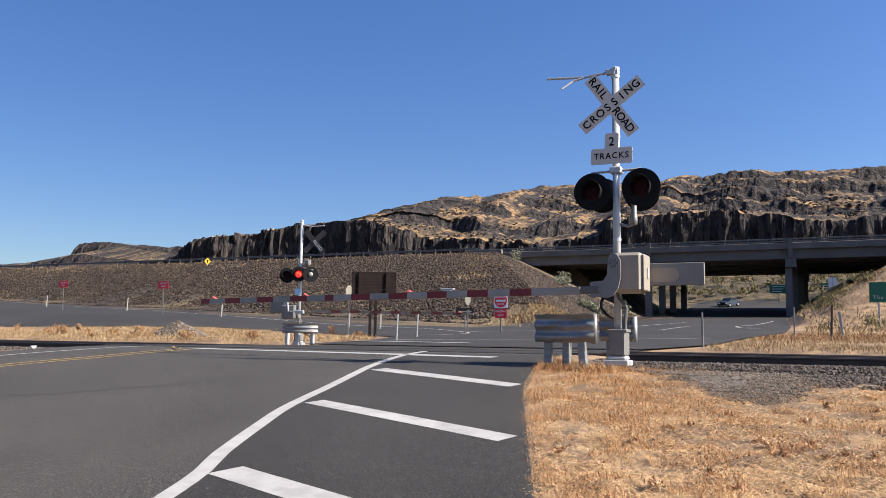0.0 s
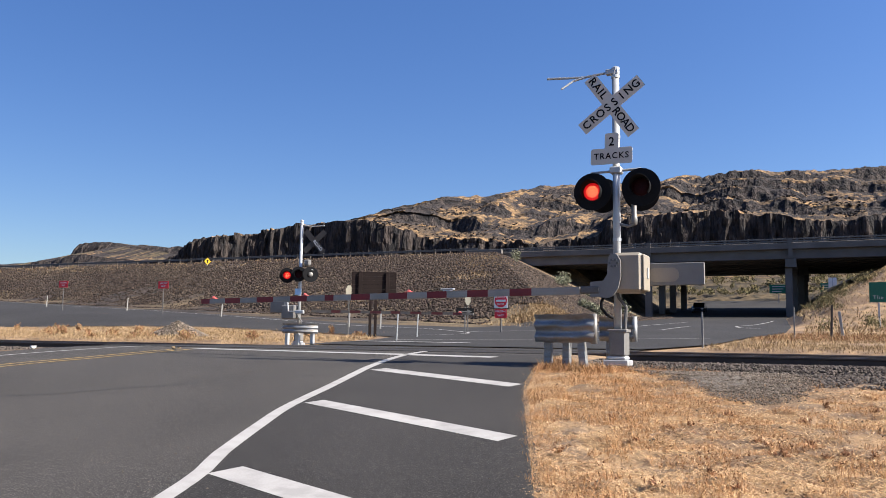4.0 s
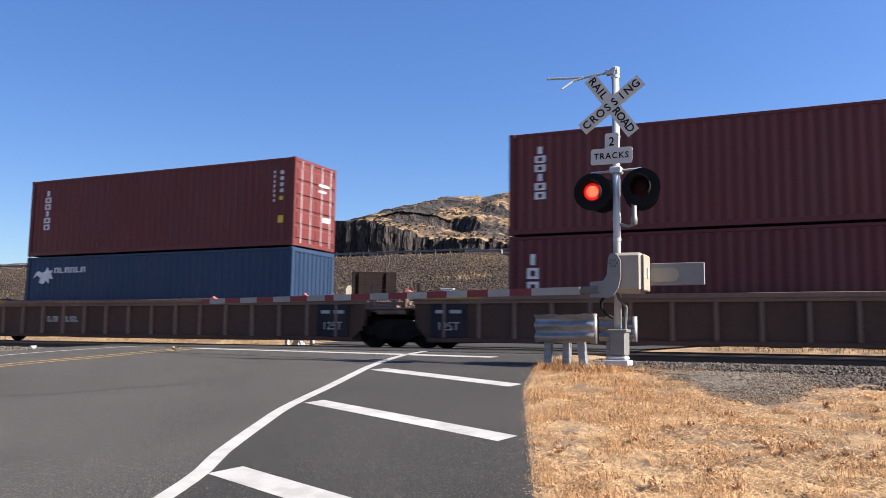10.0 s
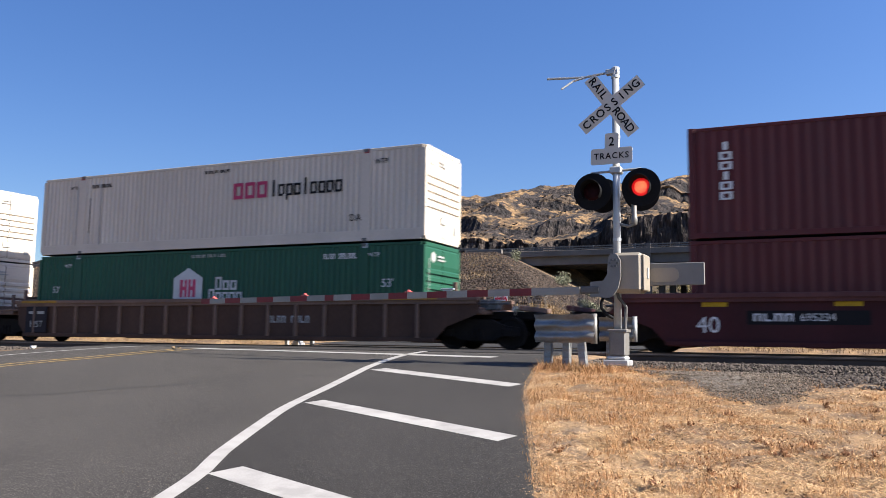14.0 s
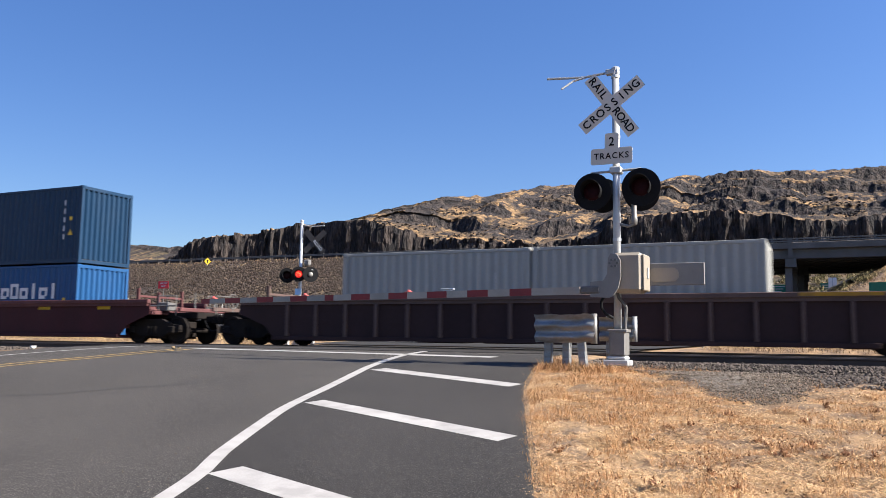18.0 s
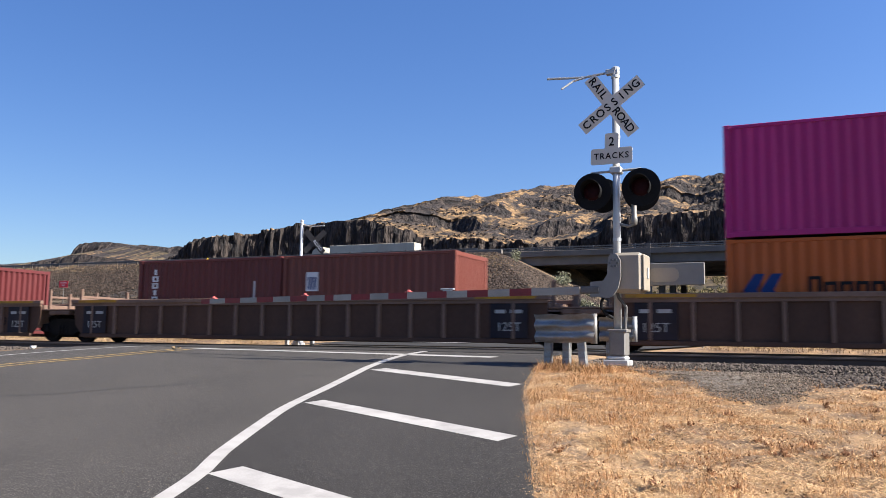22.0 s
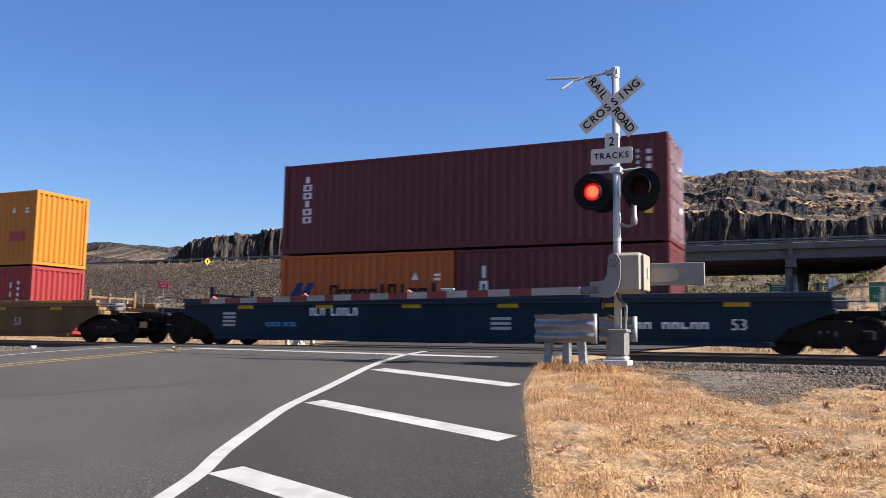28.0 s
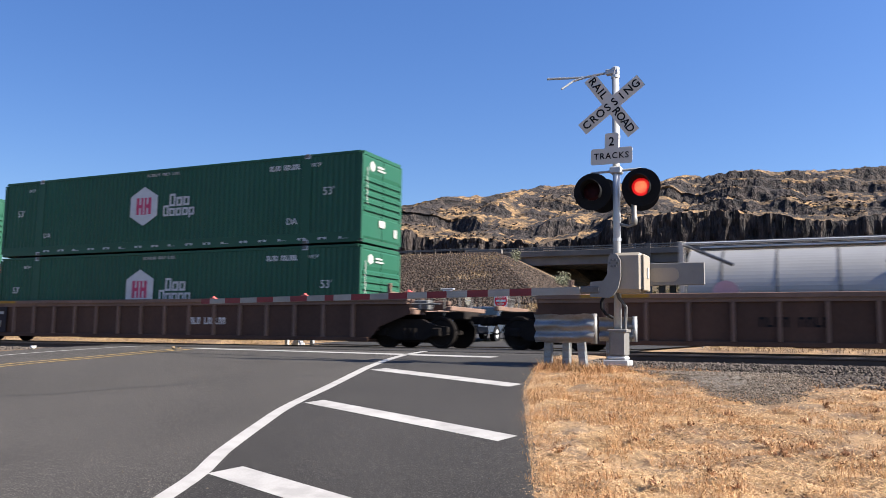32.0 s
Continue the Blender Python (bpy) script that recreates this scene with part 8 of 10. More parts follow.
well_car(-244.71, "brown", 'c', 's', True, RIBL, ribtxt)
stack(-244.71, (L40, HIGH, "blue", "blue container with a white sea-horse mark", beast_mark("w"), "front"), (L40, HIGH, "upright_word", "brown-red container with upright white word blocks", upright_word(), "door"))
well_car(-225.19, "brown", 's', 's', True, RIBL)
stack(-225.19, (L40, HIGH, "maroon", "maroon container with upright white word blocks", short_upright_word(), "front"), (L40, HIGH, "upright_word", "brown-red container with upright white word blocks", upright_word(), "front"))
well_car(-205.54, "brown", 's', 'c', True, RIBL)
stack(-205.54, (L40, HIGH, "red", "red container with a white mark", [("bars", "w", 0.68, 1.87, 0.9, 0.53, "HHl"), ("dots", "w", 11.2, 0.6, 0.1, 1.6, 6), ("dots", "w", 11.55, 1.2, 0.1, 1.2, 4), ("poly", "y", [(11.5, 0.8), (11.75, 0.8), (11.62, 1.0)])], "front"),
      (L53, HIGH, "teal", "dark teal fifty-three foot container with a white diamond mark", [("poly", "w", [(7.8, 2.04), (8.07, 1.72), (8.34, 2.04), (8.07, 2.36)]), ("bars", "w", 10.7, 1.74, 1.6, 0.40, "nHHH"), ("poly", "w", [(12.28, 1.95), (12.68, 1.5), (13.1, 1.95), (12.68, 2.4)]), ("poly", "k", [(12.52, 1.95), (12.68, 1.78), (12.84, 1.95), (12.68, 2.12)], 0.004), ("text", "w", "TOP LIFT ONLY", 2.25, 0.43, 0.19), ("text", "w", "TOP LIFT ONLY", 12.7, 0.46, 0.2), ("text", "w", "WTP", 1.3, 2.42, 0.2), ("text", "w", "WTP", 14.3, 2.48, 0.2), ("bars", "w", 12.4, 2.33, 1.2, 0.15, "HHHH HHHHHH"), ("dots", "g", 0.2, 0.35, 0.1, 2.2, 1), ("rect", "s", 0.02, 0.12, 0.16, 2.65), ("rect", "s", 15.97, 0.12, 0.16, 2.65)], "front"))
well_car(-181.96, "brown", 'c', 's', True, RIBL, ribtxt)
stack(-181.96, (L53, HIGH, "hexagon_mark", GREEN_LABEL, hexagon_mark(), "ribdoor"), (L53, HIGH, "hexagon_mark", GREEN_LABEL, hexagon_mark(), "ribdoor"))
well_car(-162.10, "brown", 's', 's', True, RIBL, bubbles(21, -4.1, -0.9, 6, "pg", "t", 0.40, 1.20) + scrawl(23, 0.0, 1.6, 3, "p", "k", 0.06) + [("text", "p", "53", 6.2, 0.78, 0.36)])
stack(-162.10, (L53, HIGH, "offwhite", OFFWHITE_LABEL, offwhite(HIGH, "f"), "ribdoor"), (L53, HIGH, "offwhite", OFFWHITE_LABEL, offwhite(), "ribdoor"))
well_car(-142.40, "brown", 's', 'c', True, RIBL, [("bars", "g", 2.6, 0.72, 1.6, 0.22, "HHHH HHHH")])
stack(-142.40, (L53, HIGH, "hexagon_mark", GREEN_LABEL, hexagon_mark(), "ribdoor"), (L53, HIGH, "offwhite", OFFWHITE_LABEL, offwhite(), "ribdoor"))
m20 = ("maroon", "plain maroon twenty-foot container", [("dots", "w", 5.3, 0.9, 0.08, 1.3, 4)], "front")
well_car(-120.70, "maroon", 'c', 'c', False, "maroon smooth-sided well car with a large white figure", [("text", "w", "40", -5.95, 0.69, 0.58), ("rect", "k", -4.75, 0.72, 2.7, 0.34), ("bars", "w", -4.62, 0.80, 0.95, 0.19, "HHHH"), ("text", "w", "695234", -3.55, 0.89, 0.26), ("poly", "s", [(3.0, 0.35), (3.9, 0.32), (4.1, 0.8), (3.7, 1.25), (3.2, 1.1)])], 6.7)
stack(-120.70, [m20, m20], (L40, HIGH, "maroon", "maroon container with upright white word blocks", upright_word(), "door"))
well_car(-100.80, "maroon", 'c', 'c', False, "maroon smooth-sided well car", [("text", "w", "40", -5.5, 0.72, 0.62)], 6.7)
stack(-100.80, [m20, m20], (L40, HIGH, "maroon", "maroon container with upright white word blocks", upright_word(), "door"))
well_car(-79.09, "purple", 'c', 'c', False, "purple-black smooth-sided well car with a white figure", [("text", "w", "53", 5.6, 0.72, 0.55), ("bars", "w", -7.4, 0.72, 1.8, 0.22, "HHHH HHHHHH"), ("dots", "g", -3.6, 0.75, 0.9, 0.35, 3)])
stack(-79.09, [("maroon", "maroon twenty-foot container with a small yellow and blue badge", [("rect", "y", 0.85, 1.55, 0.4, 0.45), ("rect", "b", 0.9, 1.62, 0.3, 0.25)], "front"), ("maroon", "maroon twenty-foot container with a round blue badge", [("poly", "c", [(1.3 + 0.22 * math.cos(k * math.pi / 6), 1.85 + 0.22 * math.sin(k * math.pi / 6)) for k in range(12)]), ("dots", "w", 5.0, 0.7, 0.1, 1.4, 4)], "front")], (L40, HIGH, "maroon", "maroon container with upright white word blocks", short_upright_word(), "door"))
well_car(-55.55, "maroon", 'c', 'c', False, "maroon smooth-sided well car", [("bars", "w", -5.2, 0.68, 0.98, 0.24, "HHHH"), ("text", "w", "890668", -4.1, 0.80, 0.30)])
stack(-55.55, [("maroon", "maroon twenty-foot container with a yellow word block", [("bars", "y", 0.47, 1.89, 1.58, 0.36, "Hxnnx"), ("dots", "w", 4.7, 1.7, 0.45, 0.6, 3)], "front"), ("cblue", "mid-blue twenty-foot container with white word blocks", [("bars", "w", 0.4, 1.32, 4.7, 0.58, "HllxHnlxl"), ("bars", "w", 1.97, 1.02, 2.2, 0.17, "xxx xxxxxxxxx xxx"), ("rect", "y", 5.35, 1.15, 0.13, 0.2)], "front")],
      (L40, HIGH, "navy", "navy blue container with a yellow word block", [("bars", "y", 0.58, 2.13, 1.45, 0.55, "nxxxx"), ("dots", "w", 11.3, 0.9, 0.07, 1.6, 5), ("rect", "y", 11.6, 1.6, 0.14, 0.14), ("poly", "y", [(11.55, 1.05), (11.8, 1.05), (11.67, 1.28)])], "front"))
wht = ("palegrey", "plain pale grey twenty-foot container", [("rect", "g", 5.0, 0.8, 0.06, 1.1)], "front")
well_car(-31.98, "dark", 'c', 'c', True, "dark brown ribbed well car carrying pale boxes")
stack(-31.98, [wht, wht])
well_car(-8.40, "dark", 'c', 'c', True, "dark brown ribbed well car carrying containers")
stack(-8.40, [wht, wht], (L40, HIGH, "orange", "orange container with a blue bird mark and black word blocks", wing_mark(), "front"))
well_car(15.17, "dark", 'c', 'c', True, "dark brown ribbed well car with chalk-white scrawls", scrawl(6, -5.0, -3.6, 3, "to", "p", 0.035) + scrawl(16, -3.1, -1.8, 3, "t", "p", 0.035) + scrawl(17, -1.4, -0.2, 3, "ot", "p", 0.03))
stack(15.17, [wht, ("broad_mark", "emerald green twenty-foot container with white word blocks", broad_mark(), "front")], (L40, HIGH, "purple", "dark purple container with small yellow marks", [("rect", "y", 10.4, 2.1, 0.16, 0.16), ("rect", "y", 11.1, 2.1, 0.2, 0.3)], "front"))
well_car(38.66, "brown", 'c', 's', True, RIBL, [("text", "k", "53", 6.72, 0.72, 0.4)])
stack(38.66, [("maroon", "maroon twenty-foot container with a blue and white panel", [("rect", "s", 0.6, 1.68, 1.3, 0.62), ("poly", "b", [(0.66, 1.72), (1.84, 1.72), (1.84, 2.05), (0.66, 2.05)], 0.003), ("poly", "w", [(0.9, 1.78), (1.75, 1.78), (1.75, 1.97), (0.9, 1.97)], 0.006), ("rect", "w", 5.1, 0.9, 0.05, 1.1), ("rect", "w", 4.8, 0.9, 0.04, 0.9)], "front"), ("maroon", "maroon twenty-foot container with a yellow bracket mark", [("rect", "y", 0.67, 2.16, 0.33, 0.1), ("rect", "y", 0.67, 1.74, 0.09, 0.42), ("rect", "y", 0.67, 1.72, 0.33, 0.09), ("rect", "y", 0.91, 1.74, 0.09, 0.24), ("rect", "y", 0.67, 1.1, 0.09, 0.44), ("rect", "y", 0.91, 1.1, 0.09, 0.44), ("rect", "y", 0.67, 1.54, 0.33, 0.09)], "front")])
well_car(58.24, "brown", 's', 's', True, RIBL)
stack(58.24, [("upright_word", "brown-red twenty-foot container with upright white blocks", [("vbars", "w", 0.65, 0.9, 0.26, 1.4, 6), ("rect", "w", 5.0, 1.0, 0.05, 0.8)], "front"), ("brick", "brick red twenty-foot container with a small badge", [("rect", "w", 0.9, 1.45, 0.45, 0.6), ("rect", "b", 0.95, 1.5, 0.35, 0.4)], "front")])
well_car(77.86, "brown", 's', 'c', True, RIBL)
stack(77.86, [("orange", "orange twenty-foot container with a blue bird mark", wing_mark(L20, LOW, "short"), "front"), ("broad_mark", "emerald green twenty-foot container with white word blocks", broad_mark(), "front")], (L40, HIGH, "pink", "bright magenta container with white block marks", wide_mark("w", "w") + [("dots", "w", 11.0, 1.3, 0.06, 1.4, 5), ("poly", "y", [(11.2, 1.2), (11.5, 1.2), (11.35, 1.45)]), ("rect", "y", 11.25, 1.9, 0.15, 0.2)], "door"))
well_car(101.50, "rust", 'c', 's', False, SMTL, [("rect", "k", -5.25, 0.76, 3.2, 0.36), ("bars", "w", -5.14, 0.84, 1.1, 0.2, "HHHH"), ("text", "w", "732382", -3.85, 0.94, 0.29)] + scrawl(12, -1.3, 0.5, 3, "gf", "kp", 0.08) + scrawl(14, 1.8, 3.5, 3, "fg", "pk", 0.09), plates=False)
stack(101.50, (L40, HIGH, "orange", "orange container with a blue bird mark and black word blocks", wing_mark(L40, HIGH, "mid"), "front"), (L40, HIGH, "reefer", "white refrigerated container with magenta block marks", wide_mark("m", "g") + [("rect", "k", 11.4, 1.9, 0.14, 0.3), ("rect", "k", 11.1, 1.5, 0.1, 0.3)], "reefer"))
well_car(120.98, "rust", 's', 's', False, "smooth-sided brown well car covered in pale graffiti", bubbles(4, -6.8, -1.7, 7, "tot", "p") + scrawl(9, 1.5, 4.6, 5, "to", "kp", 0.07) + bubbles(9, 4.6, 7.6, 5, "ot", "p") + [("poly", "k", [(-1.55, 0.52), (1.35, 0.52), (1.42, 1.08), (-1.48, 1.08)], 0.002), ("poly", "t", [(-1.3, 0.64), (-0.6, 0.64), (-0.5, 0.97), (-1.2, 0.97)], 0.006), ("poly", "t", [(-0.42, 0.64), (0.28, 0.64), (0.38, 0.97), (-0.32, 0.97)], 0.006), ("poly", "t", [(0.46, 0.64), (1.1, 0.64), (1.2, 0.97), (0.56, 0.97)], 0.006)], plates=False)
stack(120.98, (L40, HIGH, "greyblue", "faded grey-blue container with white word blocks", [("bars", "w", 5.2, 1.2, 2.4, 0.64, "nHl"), ("poly", "v", [(4.3, 1.2), (4.6, 1.05), (4.85, 1.3), (4.6, 1.6)]), ("rect", "g", 4.9, 2.2, 0.45, 0.35)], "front"), (L40, HIGH, "brick", "brick red container with upright white word blocks", upright_word(), "front"))
well_car(140.45, "rust", 's', 'c', False, "smooth-sided brown well car with bold graffiti", [("rect", "n", -6.3, 0.31, 7.2, 0.95)] + bubbles(3, -6.2, -2.2, 7, "gkdeg", "k", 0.32, 1.24) + scrawl(3, -6.1, -2.3, 9, "gt", "k", 0.045) + bubbles(8, -2.1, 0.85, 4, "eue", "k", 0.32, 1.24) + [("bars", "g", 1.7, 0.66, 1.05, 0.28, "HHHH"), ("text", "g", "732392", 2.95, 0.80, 0.42)], plates=False)
stack(140.45, (L40, HIGH, "reefer", "white container with a blue sea-horse mark", beast_mark("b") + [("poly", "y", [(10.9, 0.5), (11.25, 0.5), (11.07, 0.8)]), ("rect", "y", 11.4, 1.1, 0.18, 0.25), ("bars", "g", 10.4, 1.9, 1.0, 0.1, "HHHH HHHHHH")], "reefer"), (L40, HIGH, "reefer", "white container with a blue sea-horse mark", beast_mark("b") + [("poly", "y", [(10.9, 1.35), (11.25, 1.35), (11.07, 1.65)]), ("rect", "y", 10.9, 0.75, 0.35, 0.4), ("rect", "y", 11.4, 1.9, 0.18, 0.25)], "reefer"))
well_car(164.02, "dark", 'c', 'c', True, "dark brown ribbed well car carrying containers")
stack(164.02, (L40, HIGH, "navy", "navy blue container with white word blocks", [("bars", "w", 1.35, 1.9, 1.3, 0.34, "xxxxx"), ("bars", "r", 0.85, 1.9, 0.45, 0.3, "xx")], "front"), (L40, LOW, "purple", "dark purple container with a small badge", [("rect", "w", 0.95, 1.65, 0.5, 0.5), ("rect", "b", 1.0, 1.7, 0.4, 0.4), ("poly", "y", [(1.08, 1.75), (1.3, 1.85), (1.32, 2.05), (1.12, 2.0)], 0.006)], "front"))
well_car(187.66, "tan", 'c', 'c', False, "tan smooth-sided well car with dark stains", [("bars", "r", -4.3, 0.55, 1.6, 0.5, "HHH"), ("poly", "k", [(-6.2, 0.35), (-5.2, 0.35), (-5.0, 0.9), (-6.1, 0.95)]), ("text", "g", "53", 5.5, 0.72, 0.4)])
stack(187.66, (L40, LOW, "red", "weathered plain red steel container", [("dots", "w", 11.0, 0.7, 0.08, 1.4, 4), ("dots", "w", 11.4, 1.2, 0.12, 0.9, 4)], "front"), (L40, HIGH, "amber", "amber container with a blue bird mark and black word blocks", wing_mark(L40, HIGH, "mid") + [("rect", "v", 10.75, 0.92, 0.8, 0.4)], "front"))
well_car(211.30, "blue", 'c', 'c', False, "dark blue smooth-sided well car with white lettering blocks", [("bars", "w", -4.84, 0.94, 1.75, 0.24, "HHH HHHHH"), ("bars", "c", -6.5, 0.6, 1.2, 0.14, "HHHHHHH HHHHHH"), ("bars", "w", 4.7, 0.6, 2.35, 0.24, "xxxx xxxxx"), ("text", "w", "53", 7.55, 0.7, 0.4), ("dots", "g", -8.2, 0.6, 0.5, 0.5, 4), ("dots", "g", 1.2, 0.55, 0.6, 0.4, 3)])
stack(211.30, [("orange", "orange twenty-foot container with a blue bird mark", wing_mark(L20, LOW, "short"), "front"), ("maroon", "maroon twenty-foot container with upright white blocks", [("vbars", "w", 0.75, 0.85, 0.24, 1.3, 3)], "front")], (L40, HIGH, "maroon", "maroon container with upright white word blocks", upright_word(), "door"))
well_car(234.79, "brown", 'c', 'c', False, "smooth-sided dusty brown well car with pale figures", [("bars", "w", -4.7, 0.70, 1.1, 0.24, "HHHH"), ("text", "w", "468243", -3.35, 0.82, 0.32), ("ring", "g", 7.2, 0.62, 0.75, 0.36, 0.03)] + [("rect", "p", u, 0.3, 0.03, 0.74) for u in (-6.1, -3.0, 0.1, 3.2, 6.3)], plates=False, low=0.23)
stack(234.79, (L53, HIGH, "hexagon_mark", GREEN_LABEL, hexagon_mark(), "ribdoor"))
well_car(258.37, "brown", 'c', 's', True, RIBL, [("bars", "g", -6.9, 0.72, 1.5, 0.2, "HHHH HHHHHH"), ("poly", "p", [(-4.4, 0.55), (-4.1, 0.42), (-3.8, 0.7), (-3.9, 1.05), (-4.4, 1.0)]), ("poly", "p", [(-3.2, 0.5), (-2.9, 0.40), (-2.6, 0.7), (-2.7, 1.05), (-3.2, 1.0)]), ("poly", "p", [(-2.1, 0.5), (-1.7, 0.42), (-1.3, 0.8), (-1.6, 1.05), (-2.1, 1.0)])])
stack(258.37, (L53, HIGH, "hexagon_mark", GREEN_LABEL, hexagon_mark(), "ribdoor"), (L53, HIGH, "hexagon_mark", GREEN_LABEL, hexagon_mark(), "ribdoor"))
well_car(277.95, "brown", 's', 's', True, RIBL)
stack(277.95, (L53, HIGH, "faded", "faded red fifty-three foot container with a pale hexagon mark", hexagon_mark(), "ribdoor"), (L53, HIGH, "hexagon_mark", GREEN_LABEL, hexagon_mark(), "ribdoor"))
well_car(297.51, "brown", 's', 'c', True, RIBL, [("bars", "w", 1.6, 0.66, 1.5, 0.22, "HHH HHHHHH")])
stack(297.51, (L53, HIGH, "hexagon_mark", GREEN_LABEL, hexagon_mark(), "ribdoor"), (L53, HIGH, "hexagon_mark", GREEN_LABEL, hexagon_mark() + [("bars", "s", 2.3, 0.13, 13.4, 0.07, "H " * 17 + "H")], "ribdoor"))
well_car(321.09, "brown", 'c', 'c', True, RIBL, [("bars", "k", -4.2, 0.66, 1.6, 0.24, "HHHH HHHH")])
TANK_SKIN = mat("bright_tank_cladding", (0.27, 0.265, 0.26), 0.42, 0.3, 0.06, 1, 20, dirt=(0.28, 0.27, 0.26), dirt_amount=0.2)


def tank_container(q, badge):
    o = root("tank_container", pose(0, 0, 0), "silver tank container in a steel frame", "tank container", "tank containers")
    part("tank", Geo().tube([(-2.85, 0, 1.32), (-2.7, 0, 1.32), (2.7, 0, 1.32), (2.85, 0, 1.32)], 1.14, 72), TANK_SKIN, o, "bright metal barrel", smooth_faces=False)
    for x in (-2.0, -0.7, 0.7, 2.0):
        part("band", Geo().tube([(x - 0.03, 0, 1.32), (x + 0.03, 0, 1.32)], 1.152, 36), STEEL_DARK, o)
    for sx in (-1, 1):
        for sy in (-1, 1):
            part("corner_post", Geo().box(sx * 2.95 - 0.07, sx * 2.95 + 0.07, sy * 1.15 - 0.07, sy * 1.15 + 0.07, 0, 2.59, 0.01), C["white"], o)
        part("end_beam", Geo().box(sx * 2.95 - 0.06, sx * 2.95 + 0.06, -1.15, 1.15, 2.48, 2.58, 0.01).box(sx * 2.95 - 0.06, sx * 2.95 + 0.06, -1.15, 1.15, 0.0, 0.12, 0.01), C["white"], o)
        for sy in (-1, 1):
            part("brace", Geo().tube([(sx * 2.9, sy * 1.17, 2.5), (sx * 1.7, sy * 1.17, 1.95)], 0.045, 6), STEEL_DARK, o)
            part("brace", Geo().tube([(sx * 2.9, sy * 1.14, 0.5), (sx * 2.2, sy * 1.1, 0.1)], 0.05, 6), STEEL_DARK, o)
    for sy in (-1, 1):
        for z_, r_ in ((2.53, 0.035), (0.06, 0.06)):
            part("side_rail", Geo().tube([(-2.9, sy * 1.16, z_), (2.9, sy * 1.16, z_)], r_, 6), STEEL, o)
    part("walkway", Geo().box(-2.6, 2.6, -0.3, 0.3, 2.5, 2.54), STEEL, o)
    part("badge", Geo().lathe([(0.32, 0), (0.32, 0.01)], 20, pose(-1.9, -1.165, 1.25) @ UPRIGHT), INK["f" if badge else "g"], o)
    for a_, b_, z_ in ((1.1, 1.9, 1.2), (1.1, 1.7, 0.97)):
        part("word_mark", Geo().box(a_, b_, -1.17, -1.16, z_, z_ + 0.1), INK["g"], o)
    MOVING.append((o, q, TRAIN_Y, WELL_FLOOR))


tank_container(318.03, True)
tank_container(324.15, False)


# ---- grass, stones and brush ----
def island_mat(name, colors, rough=0.9, trans=False):
    """Colour picked piece by piece."""
    m = bpy.data.materials.new(name)
    m.use_nodes = True
    nt = m.node_tree
    N, L = nt.nodes, nt.links
    b = N["Principled BSDF"]
    b.inputs["Roughness"].default_value = rough
    b.inputs["Specular IOR Level"].default_value = 0.15
    g = N.new("ShaderNodeNewGeometry")
    r = N.new("ShaderNodeValToRGB")
    e = r.color_ramp.elements
    while len(e) < len(colors):
        e.new(0.5)
    for i, c in enumerate(colors):
        e[i].position = i / (len(colors) - 1)
        e[i].color = (*c, 1)
    L.new(g.outputs["Random Per Island"], r.inputs["Fac"])
    L.new(r.outputs["Color"], b.inputs["Base Color"])
    return m


STRAW = island_mat("dry_straw", [(0.1232, 0.0582, 0.0276), (0.4256, 0.2520, 0.1207), (0.6496, 0.4312, 0.2185), (0.8500, 0.6272, 0.3680), (0.3024, 0.1568, 0.0736), (0.5040, 0.3024, 0.1437)])
STRAW_TUFT = island_mat("reddish_dry_tuft", [(0.1568, 0.0672, 0.0299), (0.3472, 0.1792, 0.0828), (0.4816, 0.2800, 0.1288), (0.2352, 0.1176, 0.0540)])
LITTER = island_mat("brown_leaf_litter", [(0.0784, 0.0336, 0.0184), (0.2128, 0.0952, 0.0460), (0.3808, 0.2072, 0.1035), (0.6160, 0.4256, 0.2530), (0.1232, 0.0560, 0.0299)])
STRAW_FAR = island_mat("golden_dry_grass", [(0.10, 0.064, 0.036), (0.27, 0.18, 0.095), (0.40, 0.285, 0.16), (0.18, 0.115, 0.06)])
RED_WEED = island_mat("reddish_dry_weed", [(0.182, 0.078, 0.0455), (0.234, 0.124, 0.065), (0.293, 0.189, 0.091), (0.143, 0.0975, 0.052)])
OLIVE = island_mat("olive_brush_leaf", [(0.084, 0.077, 0.035), (0.14, 0.119, 0.056), (0.182, 0.14, 0.07), (0.063, 0.0595, 0.0315)])
SAGE = island_mat("grey_green_sage_leaf", [(0.104, 0.111, 0.0715), (0.163, 0.169, 0.117), (0.208, 0.195, 0.13), (0.078, 0.0845, 0.052)])
STONE = island_mat("crushed_stone", [(0.0324, 0.0265, 0.0220), (0.0647, 0.0523, 0.0443), (0.1017, 0.0845, 0.0710), (0.0462, 0.0362, 0.0301), (0.1394, 0.1169, 0.0996)])
RIPRAP = island_mat("brown_basalt_rock", [(0.007, 0.0055, 0.005), (0.033, 0.0238, 0.0195), (0.062, 0.045, 0.0355), (0.02, 0.0155, 0.0135), (0.12, 0.09, 0.067)])
FINE_STONE = island_mat("fine_grey_stone", [(0.0513, 0.0410, 0.0318), (0.1026, 0.0820, 0.0636), (0.1710, 0.1370, 0.1084), (0.0741, 0.0590, 0.0456), (0.2736, 0.2220, 0.1763)])
EDGE_STONE = island_mat("brown_edge_chippings", [(0.045, 0.038, 0.033), (0.10, 0.082, 0.066), (0.19, 0.155, 0.125), (0.06, 0.048, 0.039), (0.26, 0.22, 0.185)])


